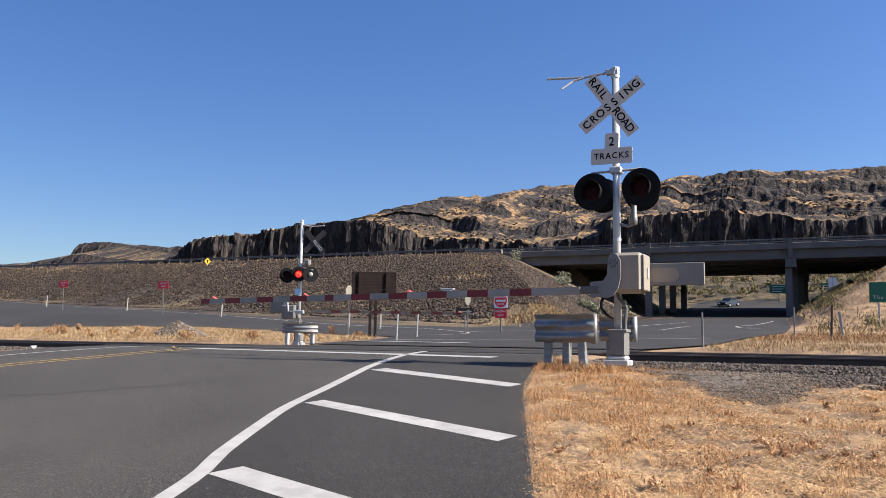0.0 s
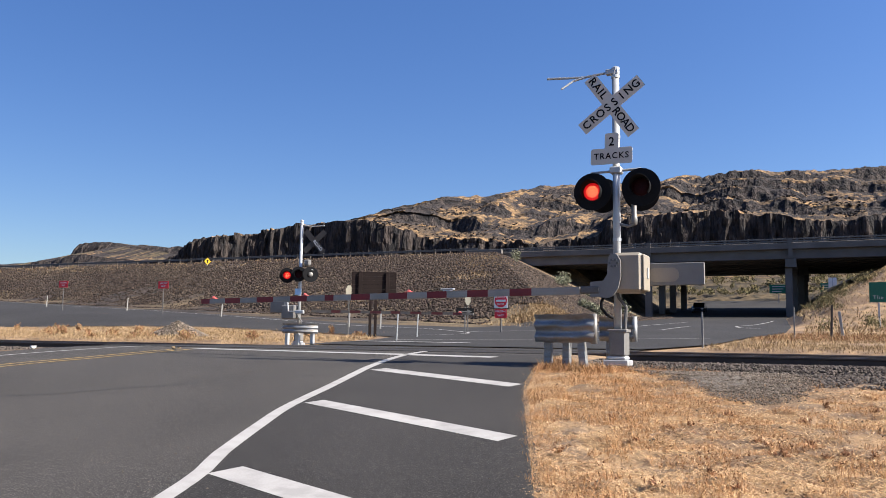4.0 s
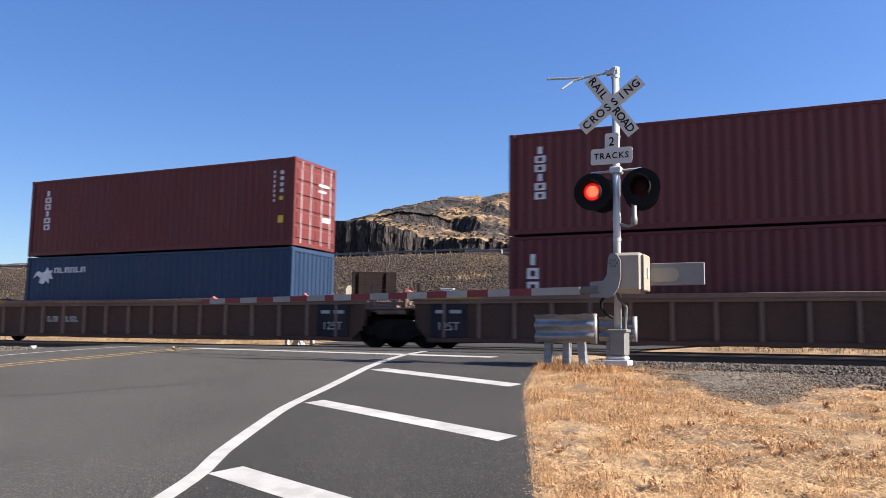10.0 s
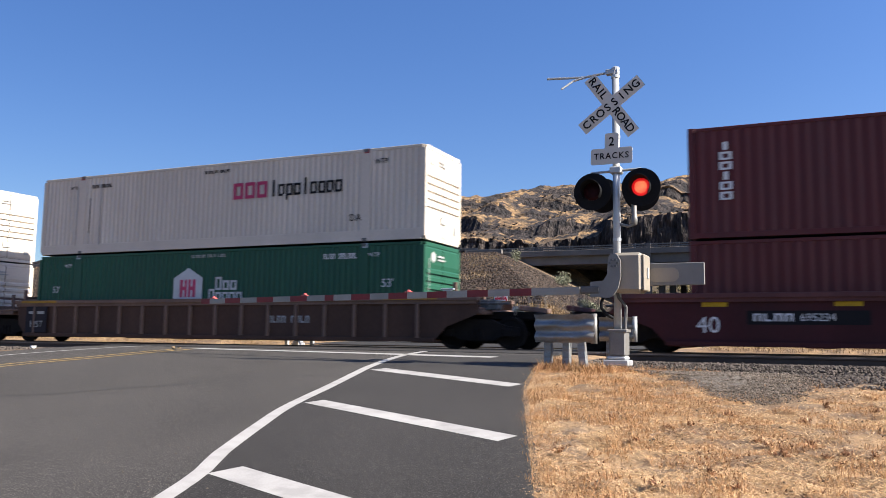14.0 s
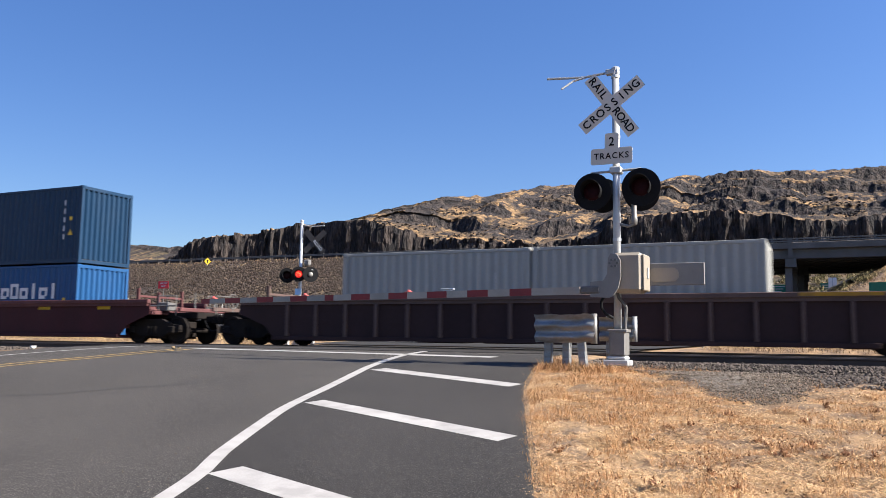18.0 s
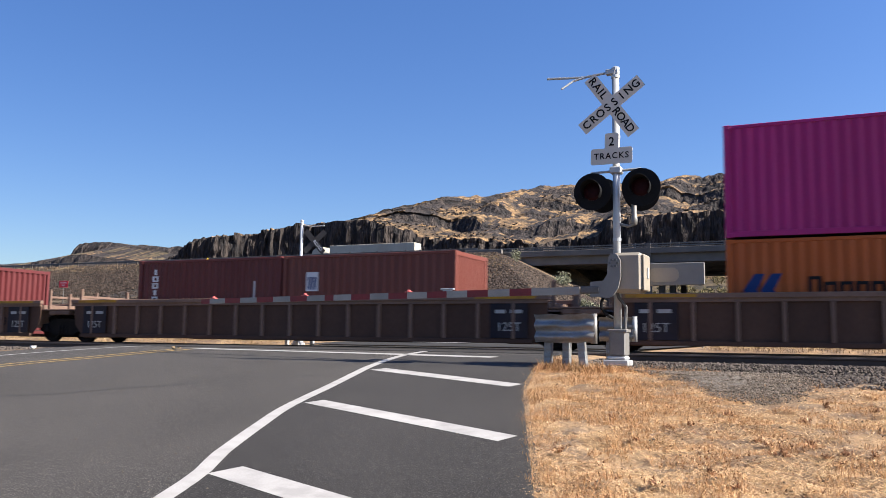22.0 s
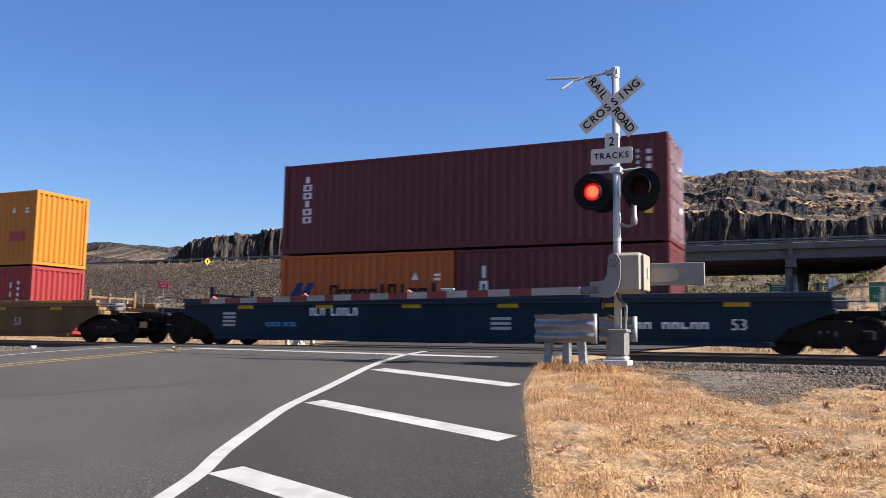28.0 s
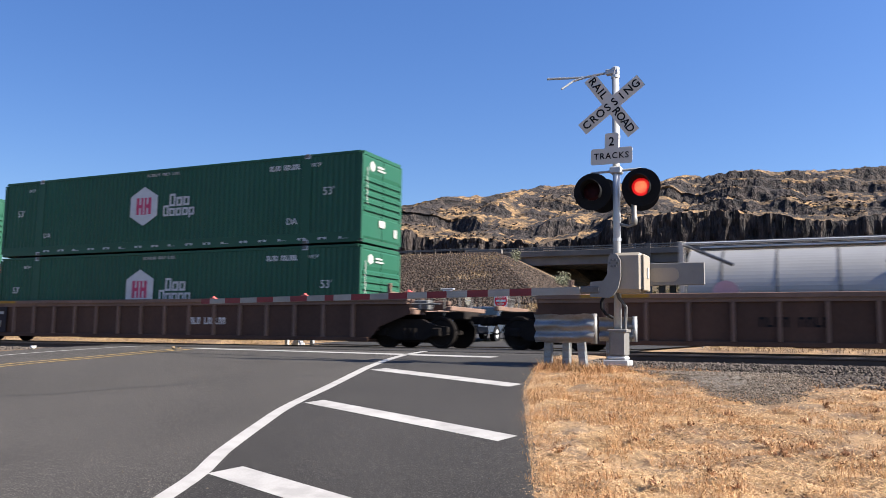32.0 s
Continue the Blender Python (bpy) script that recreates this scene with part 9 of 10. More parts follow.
def stuff(name, vs, fs_tri, material, label, category):
    me = bpy.data.meshes.new(name)
    n, k = len(vs), len(fs_tri)
    me.vertices.add(n)
    me.vertices.foreach_set("co", np.asarray(vs, dtype=np.float32).ravel())
    me.loops.add(k * 3)
    me.loops.foreach_set("vertex_index", np.asarray(fs_tri, dtype=np.int32).ravel())
    me.polygons.add(k)
    me.polygons.foreach_set("loop_start", np.arange(0, k * 3, 3, dtype=np.int32))
    me.materials.append(material)
    me.update(calc_edges=True)
    return tagged(new(name, me), label, category, kind="stuff")


RNG = np.random.default_rng(7)


def heights(x, y):
    return np.array([ground(a, b) for a, b in zip(x, y)])


def blades(name, x, y, lo, hi, width, flat, material, label, category="grass", z=None, patch=0.0):
    n = len(x)
    z = heights(x, y) if z is None else z
    ang, lean = RNG.uniform(0, 2 * np.pi, n), RNG.uniform(flat[0], flat[1], n)
    ln = RNG.uniform(lo, hi, n) * RNG.uniform(0.6, 1.0, n)
    d = np.stack([np.cos(ang) * np.cos(lean), np.sin(ang) * np.cos(lean), np.sin(lean)], 1)
    side = np.stack([-np.sin(ang + RNG.uniform(-1.2, 1.2, n)), np.cos(ang), np.zeros(n)], 1) * (width * RNG.uniform(0.6, 1.4, n))[:, None]
    base = np.stack([x, y, z - 0.005], 1)
    mid = base + d * (ln * 0.55)[:, None]
    tip = base + d * ln[:, None] + np.stack([np.zeros(n), np.zeros(n), -ln * RNG.uniform(0.0, 0.28, n)], 1)
    vs = np.stack([base - side, base + side, mid + side * 0.8, mid - side * 0.8, tip], 1).reshape(-1, 3)
    i = np.arange(n)[:, None] * 5
    fs = np.concatenate([i + [0, 1, 2], i + [0, 2, 3], i + [3, 2, 4]], 1).reshape(-1, 3)
    return stuff(name, vs, fs, material, label, category)


ICO_V = np.array([(0, -0.53, 0.85), (0, 0.53, 0.85), (0, -0.53, -0.85), (0, 0.53, -0.85), (0.85, 0, 0.53), (0.85, 0, -0.53), (-0.85, 0, 0.53), (-0.85, 0, -0.53), (-0.53, 0.85, 0), (0.53, 0.85, 0), (-0.53, -0.85, 0), (0.53, -0.85, 0)])
ICO_F = np.array([(0, 4, 1), (0, 1, 6), (0, 6, 10), (0, 10, 11), (0, 11, 4), (1, 4, 9), (1, 9, 8), (1, 8, 6), (4, 5, 9), (4, 11, 5), (6, 8, 7), (6, 7, 10), (3, 9, 5), (3, 8, 9), (3, 7, 8), (3, 5, 2), (3, 2, 7), (2, 5, 11), (2, 11, 10), (2, 10, 7)])


OCT_V = np.array([(1.0, 0, 0), (-1.0, 0, 0), (0, 1.0, 0), (0, -1.0, 0), (0, 0, 1.0), (0, 0, -1.0)])
OCT_F = np.array([(0, 2, 4), (2, 1, 4), (1, 3, 4), (3, 0, 4), (2, 0, 5), (1, 2, 5), (3, 1, 5), (0, 3, 5)])


def stones(name, x, y, z, size, material, label, category="stones", squash=0.7, angular=False):
    n = len(x)
    sv, sf = (OCT_V, OCT_F) if angular else (ICO_V, ICO_F)
    v = np.repeat(sv[None], n, 0) * RNG.uniform(0.45, 1.35, (n, len(sv), 1))
    v *= RNG.uniform(0.6, 1.3, (n, 1, 3)) * np.array([1, 1, squash])
    a = RNG.uniform(0, 2 * np.pi, n)
    c, s = np.cos(a)[:, None], np.sin(a)[:, None]
    tilt = RNG.uniform(-0.6, 0.6, n)[:, None]
    X, Y_, Z_ = v[..., 0], v[..., 1], v[..., 2]
    Y_, Z_ = Y_ * np.cos(tilt) - Z_ * np.sin(tilt), Y_ * np.sin(tilt) + Z_ * np.cos(tilt)
    v = np.stack([X * c - Y_ * s, X * s + Y_ * c, Z_], 2) * size[:, None, None]
    v += np.stack([x, y, z], 1)[:, None, :]
    f = (sf[None] + (np.arange(n) * len(sv))[:, None, None]).reshape(-1, 3)
    return stuff(name, v.reshape(-1, 3), f, material, label, category)


def bushes(name, centres, material, label, leaves=140, leaf=0.07):
    """Rounded brush: many small leaf blades round a few stems, uneven outline."""
    vs, fs = [], []
    o = 0
    for cx, cy, cz, r, h in centres:
        n = leaves
        lobes = RNG.uniform(-0.5, 0.5, (5, 3)) * np.array([r, r, h * 0.6]) + np.array([0, 0, h * 0.5])
        k = RNG.integers(0, 5, n)
        p = lobes[k] + RNG.normal(0, 0.26, (n, 3)) * np.array([r, r, h * 0.8])
        p[:, 2] = np.abs(p[:, 2])
        d = RNG.normal(0, 1, (n, 3))
        d[:, 2] = np.abs(d[:, 2]) + 0.3
        d /= np.linalg.norm(d, axis=1)[:, None]
        w = np.cross(d, RNG.normal(0, 1, (n, 3)))
        w /= np.linalg.norm(w, axis=1)[:, None] + 1e-6
        s = leaf * RNG.uniform(0.6, 1.5, n)[:, None]
        c = p + np.array([cx, cy, cz])
        vs.append(np.stack([c - w * s * 0.5, c + w * s * 0.5, c + d * s * 2.2], 1).reshape(-1, 3))
        fs.append(np.arange(n * 3).reshape(-1, 3) + o)
        o += n * 3
    return stuff(name, np.concatenate(vs), np.concatenate(fs), material, label, "brush")


def road_edge_x(y):
    pts = sorted((b, a) for a, b in ROAD_R)
    return np.interp(y, [p[0] for p in pts], [p[1] for p in pts])


def scatter(n, x0, x1, y0, y1):
    return RNG.uniform(x0, x1, n), RNG.uniform(y0, y1, n)


def patchy(x, y, f, seed, cut):
    k = np.array([noise.noise((a * f, b * f, seed)) for a, b in zip(x, y)])
    return k > cut


def in_gravel(x, y):
    """Gravel wedge beside the ballast."""
    edge = np.interp(x, [-4.2, -3.4, -2.3, -1.5, -0.98, -0.45, -0.2, -0.1, 0.3, 4.0], [15.2, 14.4, 12.5, 11.5, 10.0, 9.95, 10.4, 11.3, 11.4, 11.6])
    return y > edge


# near verge: matted dry grass, thinning out over a ragged edge of dirt
def verge_points(n, power):
    y = 3.3 + 9.4 * RNG.uniform(0, 1, n) ** power
    x = road_edge_x(y) - 0.12 + RNG.uniform(0, 1, n) * (0.18 * y + 0.65 - road_edge_x(y))
    ragged = -0.05 + np.array([0.07 * noise.noise((0.0, b * 1.7, 3.0)) + 0.06 * noise.noise((0.0, b * 6.0, 5.0)) for b in y])
    inside = x - road_edge_x(y) - ragged
    keep = (inside > 0.20 * RNG.uniform(0, 1, n) ** 2.5) & ~(in_gravel(x, y + RNG.normal(0, 0.25, n)) & (RNG.uniform(0, 1, n) < 0.93))
    return x[keep], y[keep]


x, y = verge_points(330000, 1.25)
bare = patchy(x, y, 1.1, 2.0, -0.22) & patchy(x, y, 3.1, 9.0, -0.34)
keep = bare | (RNG.uniform(0, 1, len(x)) < 0.30)
x, y = x[keep], y[keep]
blades("dry_grass", x, y, 0.025, 0.12, 0.0017, (-0.05, 0.42), STRAW, "matted straw-coloured dry grass on the verge", z=surface(x, y) + RNG.uniform(0, 0.012, len(x)))
x, y = verge_points(90000, 1.0)
keep = patchy(x, y, 2.3, 12.0, 0.05) | ((np.hypot(x + 1.9, (y - 9.4) * 0.8) < 1.0) & patchy(x, y, 3.0, 1.0, -0.2))
x, y = x[keep], y[keep]
blades("dry_grass", x, y, 0.04, 0.14, 0.0016, (0.4, 1.35), STRAW_TUFT, "short upright tufts of reddish dry grass", z=surface(x, y))
x, y = verge_points(90000, 1.1)
keep = patchy(x, y, 1.7, 21.0, 0.10) | (RNG.uniform(0, 1, len(x)) < 0.10)
x, y = x[keep], y[keep]
blades("leaf_litter", x, y, 0.012, 0.035, 0.006, (-0.2, 0.9), LITTER, "brown curled leaf litter on the dry verge", "litter", z=surface(x, y) + 0.006)
x, y = scatter(60000, -2.5, 8.0, -5.0, 3.4)
keep = (x > road_edge_x(y) + 0.05) & (patchy(x, y, 0.8, 2.0, -0.28) | (RNG.uniform(0, 1, len(x)) < 0.35))
x, y = x[keep], y[keep]
blades("dry_grass", x, y, 0.06, 0.18, 0.004, (0.0, 0.5), STRAW, "matted straw-coloured dry grass on the verge", z=np.array([rough_ground(a, b) for a, b in zip(x, y)]))
# taller tufts at the road edge and round the signal
x, y = scatter(30000, -5.0, -0.4, 8.0, 15.0)
keep = (x > road_edge_x(y) + 0.05) & (((np.hypot(x + 3.3, y - 13.4) < 1.5) & patchy(x, y, 2.2, 5.0, 0.12)) | ((x < road_edge_x(y) + 1.6) & ~in_gravel(x, y) & patchy(x, y, 1.3, 5.0, 0.05)))
x, y = x[keep], y[keep]
blades("dry_grass", x, y, 0.06, 0.22, 0.002, (0.3, 1.35), STRAW_TUFT, "taller dry grass tufts beside the signal", z=surface(x, y))
x, y = scatter(420, -4.4, 5.5, 4.6, 12.5)
keep = x > road_edge_x(y) + 0.4
stones("gravel_bits", x[keep], y[keep], surface(x[keep], y[keep]) + 0.006, RNG.uniform(0.006, 0.02, keep.sum()), FINE_STONE, "scattered small stones in the dry grass")
x, y = scatter(9000, -4.2, -2.0, 3.6, 13.2)
ex = road_edge_x(y)
x = ex + 0.06 - np.abs(RNG.normal(0, 0.16, len(x)))
stones("gravel_bits", x, y, heights(x, y) + 0.014, RNG.uniform(0.002, 0.0065, len(x)), EDGE_STONE, "loose brown chippings along the asphalt edge", angular=True)
x, y = scatter(2200, -10.5, -1.0, 3.4, 12.8)
keep = (x < road_edge_x(y) - 0.05) & (x > -1.35 * y + 1.0)
x, y = x[keep], y[keep]
stones("gravel_bits", x, y, heights(x, y) + 0.014, RNG.uniform(0.002, 0.006, len(x)) * RNG.choice([1, 1, 1, 1.7], len(x)), FINE_STONE, "stray pale chippings lying on the asphalt")
# brown dead weeds
w = []
for cx, cy in ((-0.21, 8.7), (-0.34, 7.05), (-0.33, 7.12), (-0.43, 7.45), (-0.17, 7.38), (0.0, 7.15), (0.14, 7.27), (0.33, 7.28), (-1.14, 8.18), (-1.84, 8.47), (-1.94, 8.3), (-1.13, 9.54), (-1.09, 5.83), (-0.77, 6.3), (0.47, 9.65), (0.01, 9.69), (-0.54, 7.66), (-0.89, 8.88), (-1.37, 8.07), (-0.58, 5.98), (-2.0, 6.6), (-1.5, 7.2), (0.5, 8.3)):
    w.append((cx, cy, rough_ground(cx, cy), RNG.uniform(0.04, 0.10), RNG.uniform(0.03, 0.07)))
bushes("dead_weed", w, LITTER, "small dead brown weeds in the grass", 60, 0.013)
# gravel track beside the ballast, and ballast stones
_l = [(-3.7, 14.3), (-2.45, 12.2), (-1.65, 10.6), (-1.05, 9.4)]
_r = [(-2.7, 15.6), (-1.3, 14.6), (-0.35, 12.4), (-0.1, 10.6)]
_vs, _fs = strip(_l, _r, 0.0, 40, 16)
for _k, (_x, _y, _z) in enumerate(_vs):
    _i, _j = divmod(_k, 17)
    _e = min(_i, 40 - _i, 2.0 * _j, 2.0 * (16 - _j)) / 8.0
    _vs[_k] = (_x + 0.1 * noise.noise((_x * 2, _y * 2, 1)), _y + 0.1 * noise.noise((_x * 2, _y * 2, 6)), rough_ground(_x, _y) - 0.05 + 0.085 * min(1.0, _e) + 0.012 * noise.noise((_x * 5, _y * 5, 2)))
tagged(put("gravel_patch", mesh_of("gravel_patch", _vs, [f[::-1] for f in _fs], GRAVEL, True)), "grey fine gravel beside the ballast", "gravel", kind="structure")
x, y = scatter(60000, -4.0, 0.1, 9.7, 15.2)
keep = in_gravel(x, y + RNG.normal(0, 0.3, len(x))) & (x < np.interp(y, [9.7, 10.6, 12.4, 14.6, 15.2], [-0.1, -0.1, -0.3, -1.2, -2.2]) + RNG.normal(0, 0.12, len(x)))
x, y = x[keep], y[keep]
stones("fine_gravel", x, y, surface(x, y) + 0.036, RNG.uniform(0.006, 0.017, len(x)), FINE_STONE, "fine grey gravel chippings", angular=True)
x, y = scatter(34000, -4.0, 7.0, 11.2, 17.5)
keep = (y > 15.0) | ((x > np.interp(y, [10.6, 12.4, 14.6, 15.6], [-0.1, -0.35, -1.3, -2.7]) + 0.15 * RNG.normal(0, 1, len(x))) & in_gravel(x, y))
x, y = x[keep], y[keep]
zz = np.interp(y, [13.0, 14.6, 15.5, 16.3, 16.9, 17.5], [-0.5, -0.52, -0.46, -0.26, -0.18, -0.17])
stones("ballast_stones", x, y, np.maximum(zz, heights(x, y)) + 0.015, RNG.uniform(0.016, 0.038, len(x)), STONE, "sharp grey ballast stones")
x, y = scatter(5000, -32, -18.6, 15.0, 17.6)
zz = np.interp(y, [14.6, 15.5, 16.3, 16.9, 17.6], [-0.5, -0.46, -0.26, -0.18, -0.17])
stones("ballast_stones", x, y, zz + 0.015, RNG.uniform(0.025, 0.05, len(x)), STONE, "sharp grey ballast stones")
# golden grass beyond the tracks
x, y = scatter(120000, -64, -17.6, 27.0, 41.5)
far_edge = np.interp(x, [-64, -52, -42, -35, -26, -19], [39.2, 38.4, 41.0, 41.6, 38.4, 34.4])
keep = (y < far_edge) & ((y > 28.3) | (x < -20.5)) & (x < np.interp(y, [27, 31, 35], [-20.6, -18.2, -19.4])) & (patchy(x, y, 0.35, 1.0, -0.25))
x, y = x[keep], y[keep]
blades("dry_grass", x, y, 0.14, 0.40, 0.0055, (0.1, 1.25), STRAW_FAR, "golden knee-high dry grass beyond the tracks")
x, y = scatter(80000, -3.6, 20, 28.2, 46)
keep = (x > np.interp(y, [28, 31, 39.6, 46], [-4.2, -3.3, -2.5, -1.3])) & patchy(x, y, 0.4, 3.0, -0.3) & (y < 45)
x, y = x[keep], y[keep]
m_ = y < 36
blades("dry_grass", x[m_], y[m_], 0.10, 0.32, 0.006, (0.4, 1.4), STRAW_FAR, "golden dry grass beside the tracks")
blades("dry_weed", x[~m_], y[~m_], 0.10, 0.32, 0.008, (0.4, 1.4), RED_WEED, "reddish dry weeds on the verge")
x, y = scatter(34000, -3.5, 34, 44, 104)
z = heights(x, y)
keep = (x > np.interp(y, [44, 57, 90, 104], [-0.8, -1.0, -2.4, -2.6])) & patchy(x, y, 0.15, 8.0, -0.3)
blades("dry_grass", x[keep], y[keep], 0.2, 0.5, 0.022, (0.3, 1.3), STRAW_FAR, "dry grass on the highway bank", z=z[keep])
b = []
for i in range(90):
    cx, cy = RNG.uniform(-1.5, 26), RNG.uniform(46, 90)
    if cx > np.interp(cy, [44, 57, 90], [0.2, 0.0, -1.6]):
        b.append((cx, cy, ground(cx, cy), RNG.uniform(0.4, 1.1), RNG.uniform(0.4, 0.9)))
bushes("brush", b, OLIVE, "olive brown brush on the highway bank", 260, 0.055)
b = [(-37.3, 104.5, ground(-37.3, 104.5), 1.0, 1.6), (-29.0, 98, ground(-29, 98), 1.3, 1.2), (-26, 101, ground(-26, 101), 1.6, 1.5), (-30.5, 103, ground(-30.5, 103), 1.2, 1.3), (-11.2, 44.6, ground(-11.2, 44.6), 0.6, 0.7), (-15.6, 47.5, ground(-15.6, 47.5), 0.6, 0.5), (-4.0, 29.0, ground(-4, 29), 0.3, 0.4)]
b = [c for c in b if not -22 < c[0] < -3] + [(u, v, ground(u, v), r_, h_) for u, v, r_, h_ in ((-21.4, 80.5, 0.9, 0.9), (-20.6, 79.5, 0.8, 0.8), (-19.9, 79.0, 0.9, 0.8), (-22.1, 98.5, 1.0, 1.5), (-21.5, 97.8, 0.8, 1.2))]
bushes("brush", b, SAGE, "grey-green sagebrush on the stony bank", 420, 0.10)
b = []
for i in range(520):
    cx, cy = RNG.uniform(-60, 30), RNG.uniform(150, 186)
    b.append((cx, cy, max(ground(cx, cy), np.interp(cy, [158, 166, 176, 190], [9.0, 11.5, 13.5, 16])), RNG.uniform(0.5, 1.5), RNG.uniform(0.5, 1.2)))
bushes("brush", b, OLIVE, "scrub and dry grass hillside beyond the underpass", 60, 0.16)
# riprap on the bank
x, y = scatter(170000, -1, 0, 50, 106)
x = -17 - 133 * RNG.uniform(0, 1, len(x)) ** 1.7
toe = np.interp(x, [a for a, _ in TOE], [b_ for _, b_ in TOE])
keep = (y > toe - 1.8) & (y < 105.5) & (patchy(x, y, 0.09, 4.0, -0.34) | (RNG.uniform(0, 1, len(x)) < 0.25)) & ~((x > -34) & (y < toe + 7) & (x > -24))
x, y = x[keep], y[keep]
stones("riprap", x, y, heights(x, y) + 0.05, RNG.uniform(0.07, 0.21, len(x)), RIPRAP, "brown broken basalt rocks covering the highway bank", "rocks", angular=True)
x, y = scatter(14000, -150, -17, 50, 106)
toe = np.interp(x, [a for a, _ in TOE], [b_ for _, b_ in TOE])
keep = (y > toe - 1.5) & (patchy(x, y, 0.06, 9.0, 0.12) | ((y < toe + 5) & (x > -32))) & (y < 106)
x, y = x[keep], y[keep]
blades("dry_grass", x, y, 0.12, 0.42, 0.022, (0.1, 1.0), STRAW_FAR, "dry grass between the rocks of the bank")
for cx, cy, rx, ry, n in ((-19.0, 61.5, 3.2, 4.5, 2600), (-21.8, 71.0, 2.5, 5.0, 1800), (-35.5, 84.0, 5.0, 4.0, 1700), (-42.7, 72.0, 4.0, 3.0, 900), (-20.3, 65.5, 2.6, 3.0, 5200), (-20.6, 61.5, 2.6, 2.2, 3600), (-39.5, 99.0, 4.0, 4.5, 2600), (-36.5, 92.0, 4.5, 3.0, 1500)):
    x, y = RNG.normal(cx, rx * 0.5, n), RNG.normal(cy, ry * 0.5, n)
    blades("dry_grass", x, y, 0.15, 0.45, 0.02, (0.2, 1.2), STRAW_FAR, "golden dry grass patch on the stony bank")
b = []
for i in range(46):
    cx, cy = RNG.uniform(-62, -20.5), RNG.uniform(29, 38)
    b.append((cx, cy, ground(cx, cy), RNG.uniform(0.2, 0.5), RNG.uniform(0.2, 0.45)))
bushes("brush", b, RED_WEED, "reddish brown dry brush among golden grass", 160, 0.05)
x, y = scatter(16000, -190, -43, 99.5, 106.4)
keep = patchy(x, y, 0.07, 15.0, -0.15) & (RNG.uniform(0, 1, len(x)) < (y - 99.0) / 6.0)
x, y = x[keep], y[keep]
blades("dry_grass", x, y, 0.15, 0.45, 0.028, (0.2, 1.2), STRAW_FAR, "band of pale dry grass along the top of the bank")
# weeds round the near guard and the mast's foot
for cx, cy, rx, ry, n, ink in ((-3.75, 12.75, 0.45, 0.26, 900, RED_WEED), (-3.45, 12.8, 0.7, 0.28, 1500, STRAW_TUFT), (-2.15, 13.75, 0.7, 0.26, 1500, STRAW_TUFT), (-2.2, 13.9, 0.65, 0.25, 900, RED_WEED), (-4.0, 13.5, 0.2, 0.4, 700, RED_WEED)):
    x, y = cx + rx * RNG.uniform(-1, 1, n), RNG.normal(cy, ry * 0.6, n)
    blades("dry_weed", x, y, 0.06, 0.26, 0.0035, (0.3, 1.3), ink, "tall dry weeds round the crash guard and the mast")
# rubble pile beside the ramp
n = 3400
a, r = RNG.uniform(0, 2 * np.pi, n), np.sqrt(RNG.uniform(0, 1, n))
x, y = -31.0 + 1.9 * r * np.cos(a), 33.6 + 1.2 * r * np.sin(a)
stones("rubble_pile", x, y, heights(x, y) + 0.80 * (1 - r) ** 1.2 + 0.02, RNG.uniform(0.025, 0.065, n), FINE_STONE, "low pile of grey rubble in dry grass", "rubble")
tagged(stones("pale_rock", np.array([-17.3]), np.array([13.9]), np.array([-0.05]), np.array([0.075]), WHITE_SIGN, "", "rock"), "single pale rock beside the track", "rock").pop("kind", None)
tagged(stones("roadside_scrap", np.array([-13.0, -12.9]), np.array([14.0, 14.05]), np.array([0.0, 0.0]), np.array([0.06, 0.04]), STRAW_FAR, "", "litter"), "small tan scrap lying on the road", "litter").pop("kind", None)
# cracks in the road
for pts in ([(-10.6, 7.4), (-9.6, 8.0), (-9.1, 8.7), (-8.3, 9.6)], [(-7.6, 10.6), (-7.2, 10.9), (-6.8, 11.0)]):
    paint("road_crack", curve_pts(pts, 5), 0.03, mat("tar_crack", (0.025, 0.024, 0.024), 0.9), 0.016, 24, "thin dark tar crack in the asphalt")


# broken outcrops on the mesa benches
def mesa_spots(n):
    xs, ys, zs = [], [], []
    mesa = bpy.data.objects["mesa"].data
    for i in RNG.integers(0, len(mesa.polygons), n * 3):
        p = mesa.polygons[int(i)]
        if p.material_index == 1 and -118 < p.center.x < 60 and 206 < p.center.y < (255 if p.center.x < -90 else 280):
            xs.append(p.center.x + RNG.uniform(-1.2, 1.2))
            ys.append(p.center.y + RNG.uniform(-3, 3))
            zs.append(p.center.z)
    return np.array(xs), np.array(ys), np.array(zs)


x, y, z = mesa_spots(9000)
keep = patchy(x, y, 0.05, 2.5, 0.02)
stones("outcrop_rocks", x[keep], y[keep], z[keep], RNG.uniform(0.2, 0.6, keep.sum()), BASALT, "dark basalt outcrops scattered over the grassy slope", "rocks", 0.5)


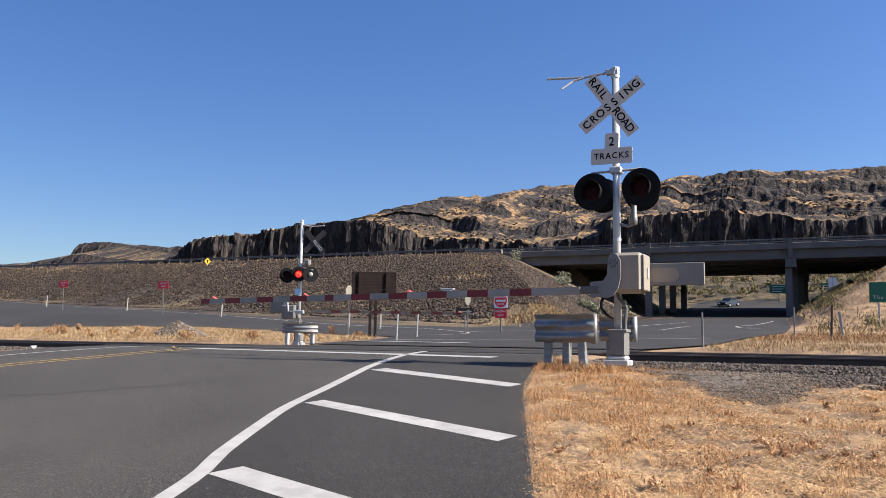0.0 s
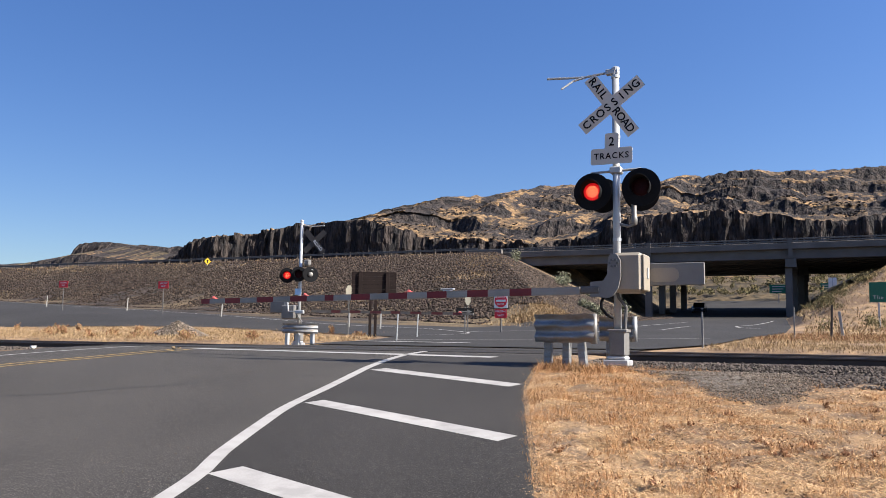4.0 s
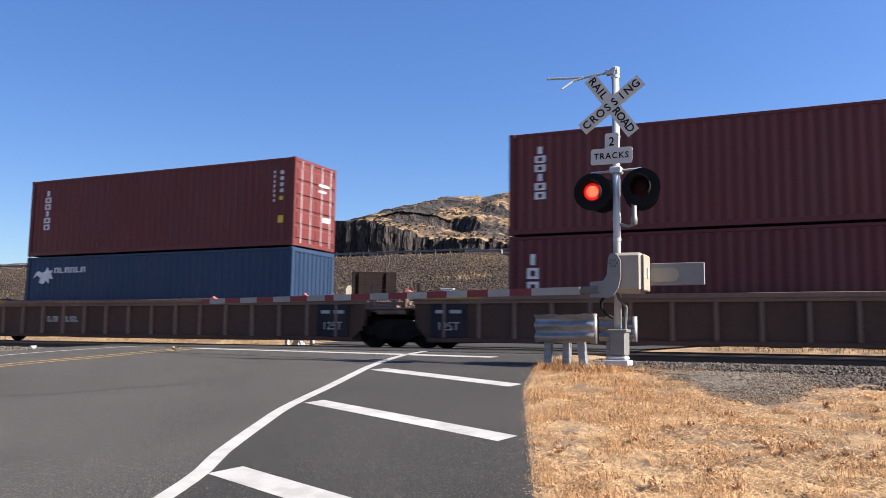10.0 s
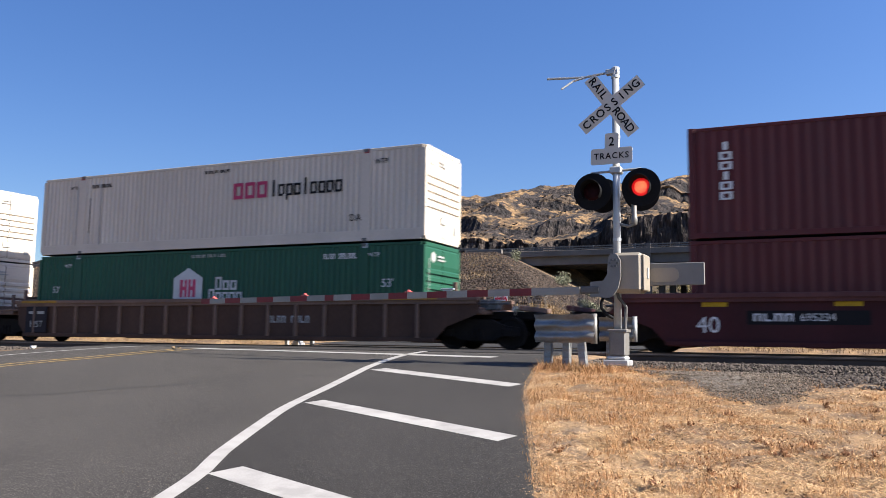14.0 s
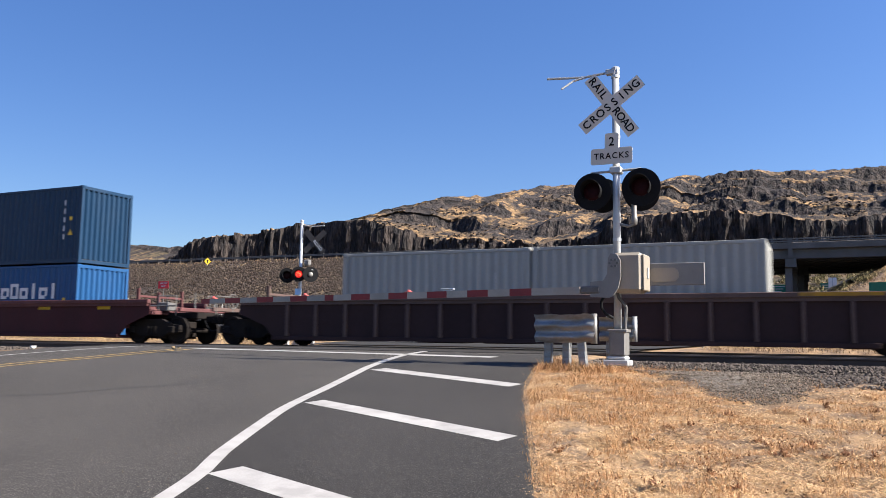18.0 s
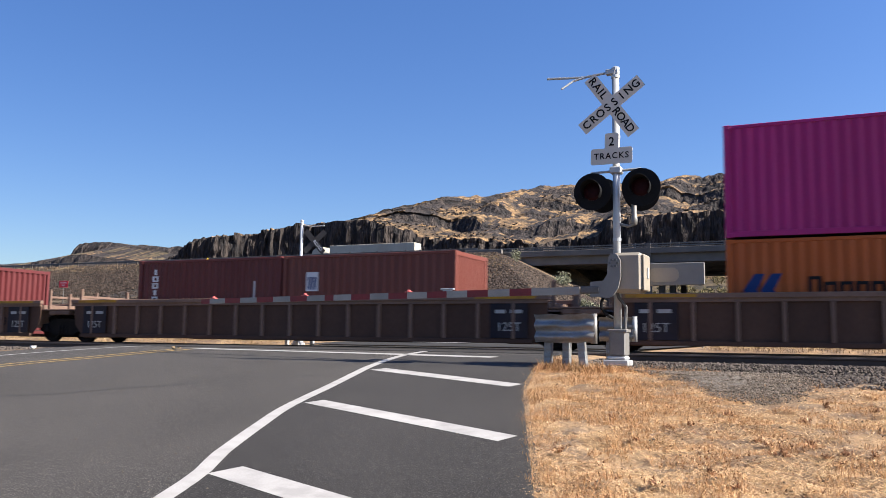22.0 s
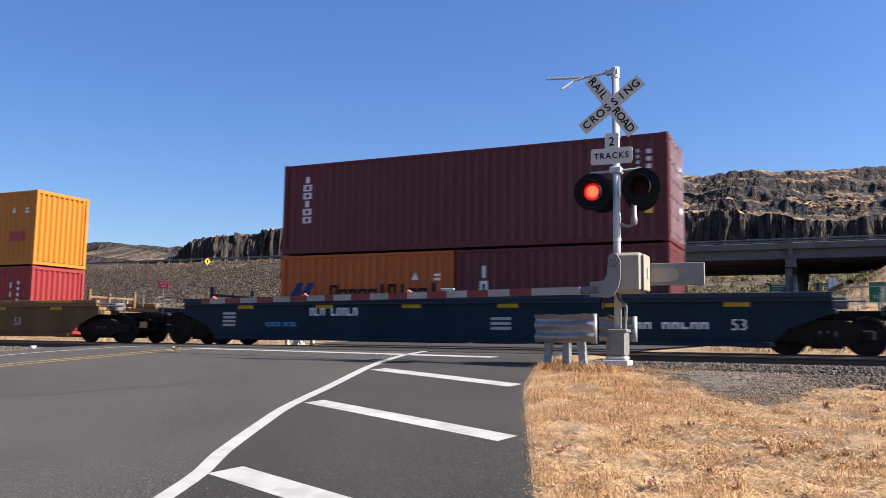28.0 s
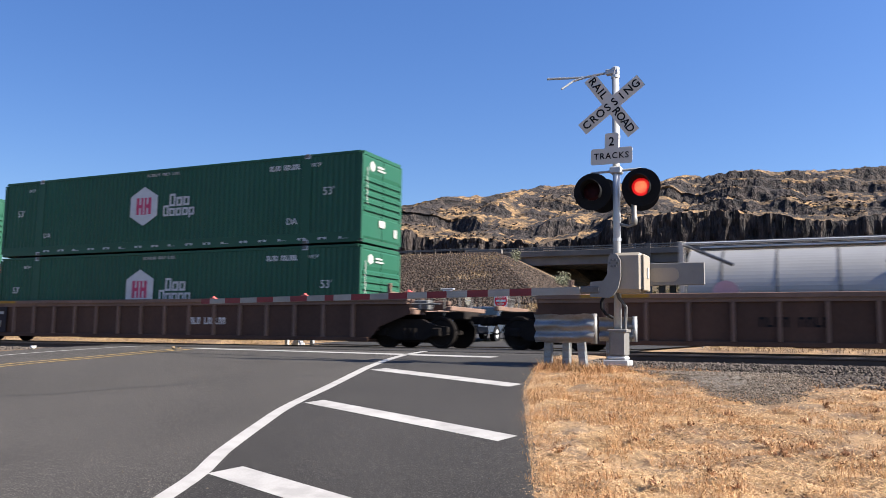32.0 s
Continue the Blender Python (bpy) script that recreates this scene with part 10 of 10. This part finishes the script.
# ---- road vehicles ----
def build_car():
    o = root("car", pose(0, 0, 0), "dark blue sedan driving down from the underpass", "car")
    body = mat("dark_blue_car_paint", (0.035, 0.05, 0.075), 0.25, 0.2, 0.05, coat=0.6)
    prof = [(-2.25, 0.35), (2.25, 0.35), (2.3, 0.6), (2.22, 0.85), (1.9, 0.95), (1.0, 1.0), (-0.9, 1.0), (-2.1, 0.86), (-2.28, 0.62)]
    part("body", Geo().prism(prof, -0.88, 0.88), body, o, "dark blue car body")
    part("cabin", Geo().prism([(-1.0, 0.99), (1.5, 0.99), (0.95, 1.36), (0.3, 1.45), (-0.2, 1.43)], -0.76, 0.76), body, o)
    part("windscreen", Geo().add([(-1.02, -0.68, 1.03), (-1.02, 0.68, 1.03), (-0.32, 0.62, 1.40), (-0.32, -0.62, 1.40)], [(0, 3, 2, 1)]), GLASS_DARK, o)
    for s in (-1, 1):
        part("side_window", Geo().prism([(-0.75, 1.04), (1.2, 1.04), (0.85, 1.32), (-0.1, 1.36)], s * 0.766 - 0.004, s * 0.766 + 0.004), GLASS_DARK, o)
        part("headlight", Geo().box(-2.29, -2.16, s * 0.62 - 0.18, s * 0.62 + 0.18, 0.62, 0.76, 0.03), mat("clear_headlight", (0.8, 0.8, 0.8), 0.15, 0.0, 0.05), o)
        for x in (-1.4, 1.4):
            w = part("wheel", Geo().lathe([(0.2, -0.1), (0.33, -0.1), (0.33, 0.1), (0.2, 0.1)], 18, pose(x, s * 0.82, 0.33) @ UPRIGHT), BLACK, o)
            part("rim", Geo().lathe([(0.19, 0), (0.19, 0.21)], 14, pose(x, s * 0.82 + 0.105, 0.33) @ UPRIGHT), STEEL, w)
    part("grille", Geo().box(-2.30, -2.2, -0.42, 0.42, 0.45, 0.7, 0.03), BLACK, o)
    return o


def build_truck():
    o = root("semi_truck", pose(0, 0, 0), "white semi truck with a long box trailer on the highway", "truck")
    w = C["reefer"]
    part("trailer", Geo().box(0.0, 17.0, -1.28, 1.28, 1.15, 4.05, 0.05), w, o, "long white box trailer")
    part("cab", Geo().prism([(-5.6, 0.6), (-1.5, 0.6), (-1.5, 3.9), (-2.6, 3.95), (-3.6, 3.3), (-4.0, 2.2), (-5.6, 1.9)], -1.2, 1.2), w, o, "white tractor cab")
    part("windscreen", Geo().box(-3.95, -3.6, -1.0, 1.0, 2.3, 3.1), GLASS_DARK, o)
    for x in (-4.7, -2.2, -0.9, 12.8, 14.1):
        for s in (-1, 1):
            part("wheel", Geo().lathe([(0.25, -0.15), (0.5, -0.15), (0.5, 0.15), (0.25, 0.15)], 16, pose(x, s * 1.05, 0.5) @ UPRIGHT), BLACK, o)
    part("underframe", Geo().box(-5.2, 15.5, -0.5, 0.5, 0.6, 1.15), STEEL_DARK, o)
    return o


CAR = build_car()
TRUCK = build_truck()


# ---- all that moves ----
def flash_rows(lens_side, steady):
    """Lit spells of one lamp of the flashing pair, then the turns that show its lit or its dark face."""
    dark = [(-1, 0.22), (1.55, 2.2), (8.25, 8.5), (8.7, 9.12), (10.35, 11.3), (17.82, 18.7), (19.8, 21.2), (21.7, 23.3), (24.35, 25.3), (28.75, 29.35), (29.8, 30.3)]
    dark = [] if steady else dark
    on = []
    k = -6
    while k < 24:
        s = 5.48 + 1.195 * k + (0 if lens_side == 1 else 0.6)
        e = s + (0.62 if lens_side == 1 else 0.57)
        for a, b in dark:
            if a < e and b > s:
                if a <= s:
                    s = max(s, b)
                else:
                    e = min(e, a)
        if e - s > 0.12 and e > 0 and s < 32:
            on.append((max(s, 0.0), min(e, 32.0)))
        k += 1
    return on


def motions():
    for thing, q, y, z in MOVING:
        walk(thing, [(t, pose(q - run(t), y, z)) for t in (0.0, 4.0, 8.0, 12.0, 16.0, 20.0, 24.0, 28.0, 32.0)])
    for lens, side, seat in LAMPS:
        spells = flash_rows(side, lens.parent is FAR)
        lit = bool(spells) and spells[0][0] <= 0.05
        turn = 0.0 if lit else 180.0
        rows, last = [(0.0, turn)], 0.0
        for at in [at for pair in spells for at in pair][1 if lit else 0:]:
            t0 = max(at, last + 0.034)
            if rows[-1][0] < t0 - 0.02:
                rows.append((t0, turn))
            for i in range(1, 4):
                turn += 60.0
                rows.append((t0 + i / 30.0, turn))
            last = rows[-1][0]
        rows = [r for r in rows if r[0] < 31.99]
        rows.append((32.0, rows[-1][1]))
        walk(lens, [(t, seat @ pose(0, 0, 0, 0, 0, a)) for t, a in rows])
    way = [(0, -13.75, 141.0), (1, -14.9, 138.0), (2, -15.5, 134.5), (3, -16.3, 130.5), (5, -16.2, 117.0), (7, -15.0, 96.0), (9, -14.2, 72.0), (11, -13.6, 50.0), (13, -13.1, 37.0), (15, -12.9, 32.8), (16, -12.9, 32.6), (32, -12.9, 32.6)]
    rows = []
    for i, (t, x, y) in enumerate(way):
        slope = math.degrees(math.atan2(ground(x, y + 1.4) - ground(x, y - 1.4), 2.8))
        (_, xa, ya), (_, xb, yb) = way[max(i - 1, 0)], way[min(i + 1, 9)]
        turn = math.degrees(math.atan2(ya - yb, xa - xb)) if i < 9 else 90.0
        rows.append((t, pose(x, y, (ground(x, y + 1.4) + ground(x, y - 1.4)) / 2 + 0.02) @ pose(0, 0, 0, 0, 0, turn) @ pose(0, 0, 0, 0, -slope, 0)))
    walk(CAR, rows)
    walk(TRUCK, [(t, pose(-14.7 - 32.4 * (t - 20.0), 124.6, 12.64)) for t in (0.0, 16.0, 32.0)])


motions()
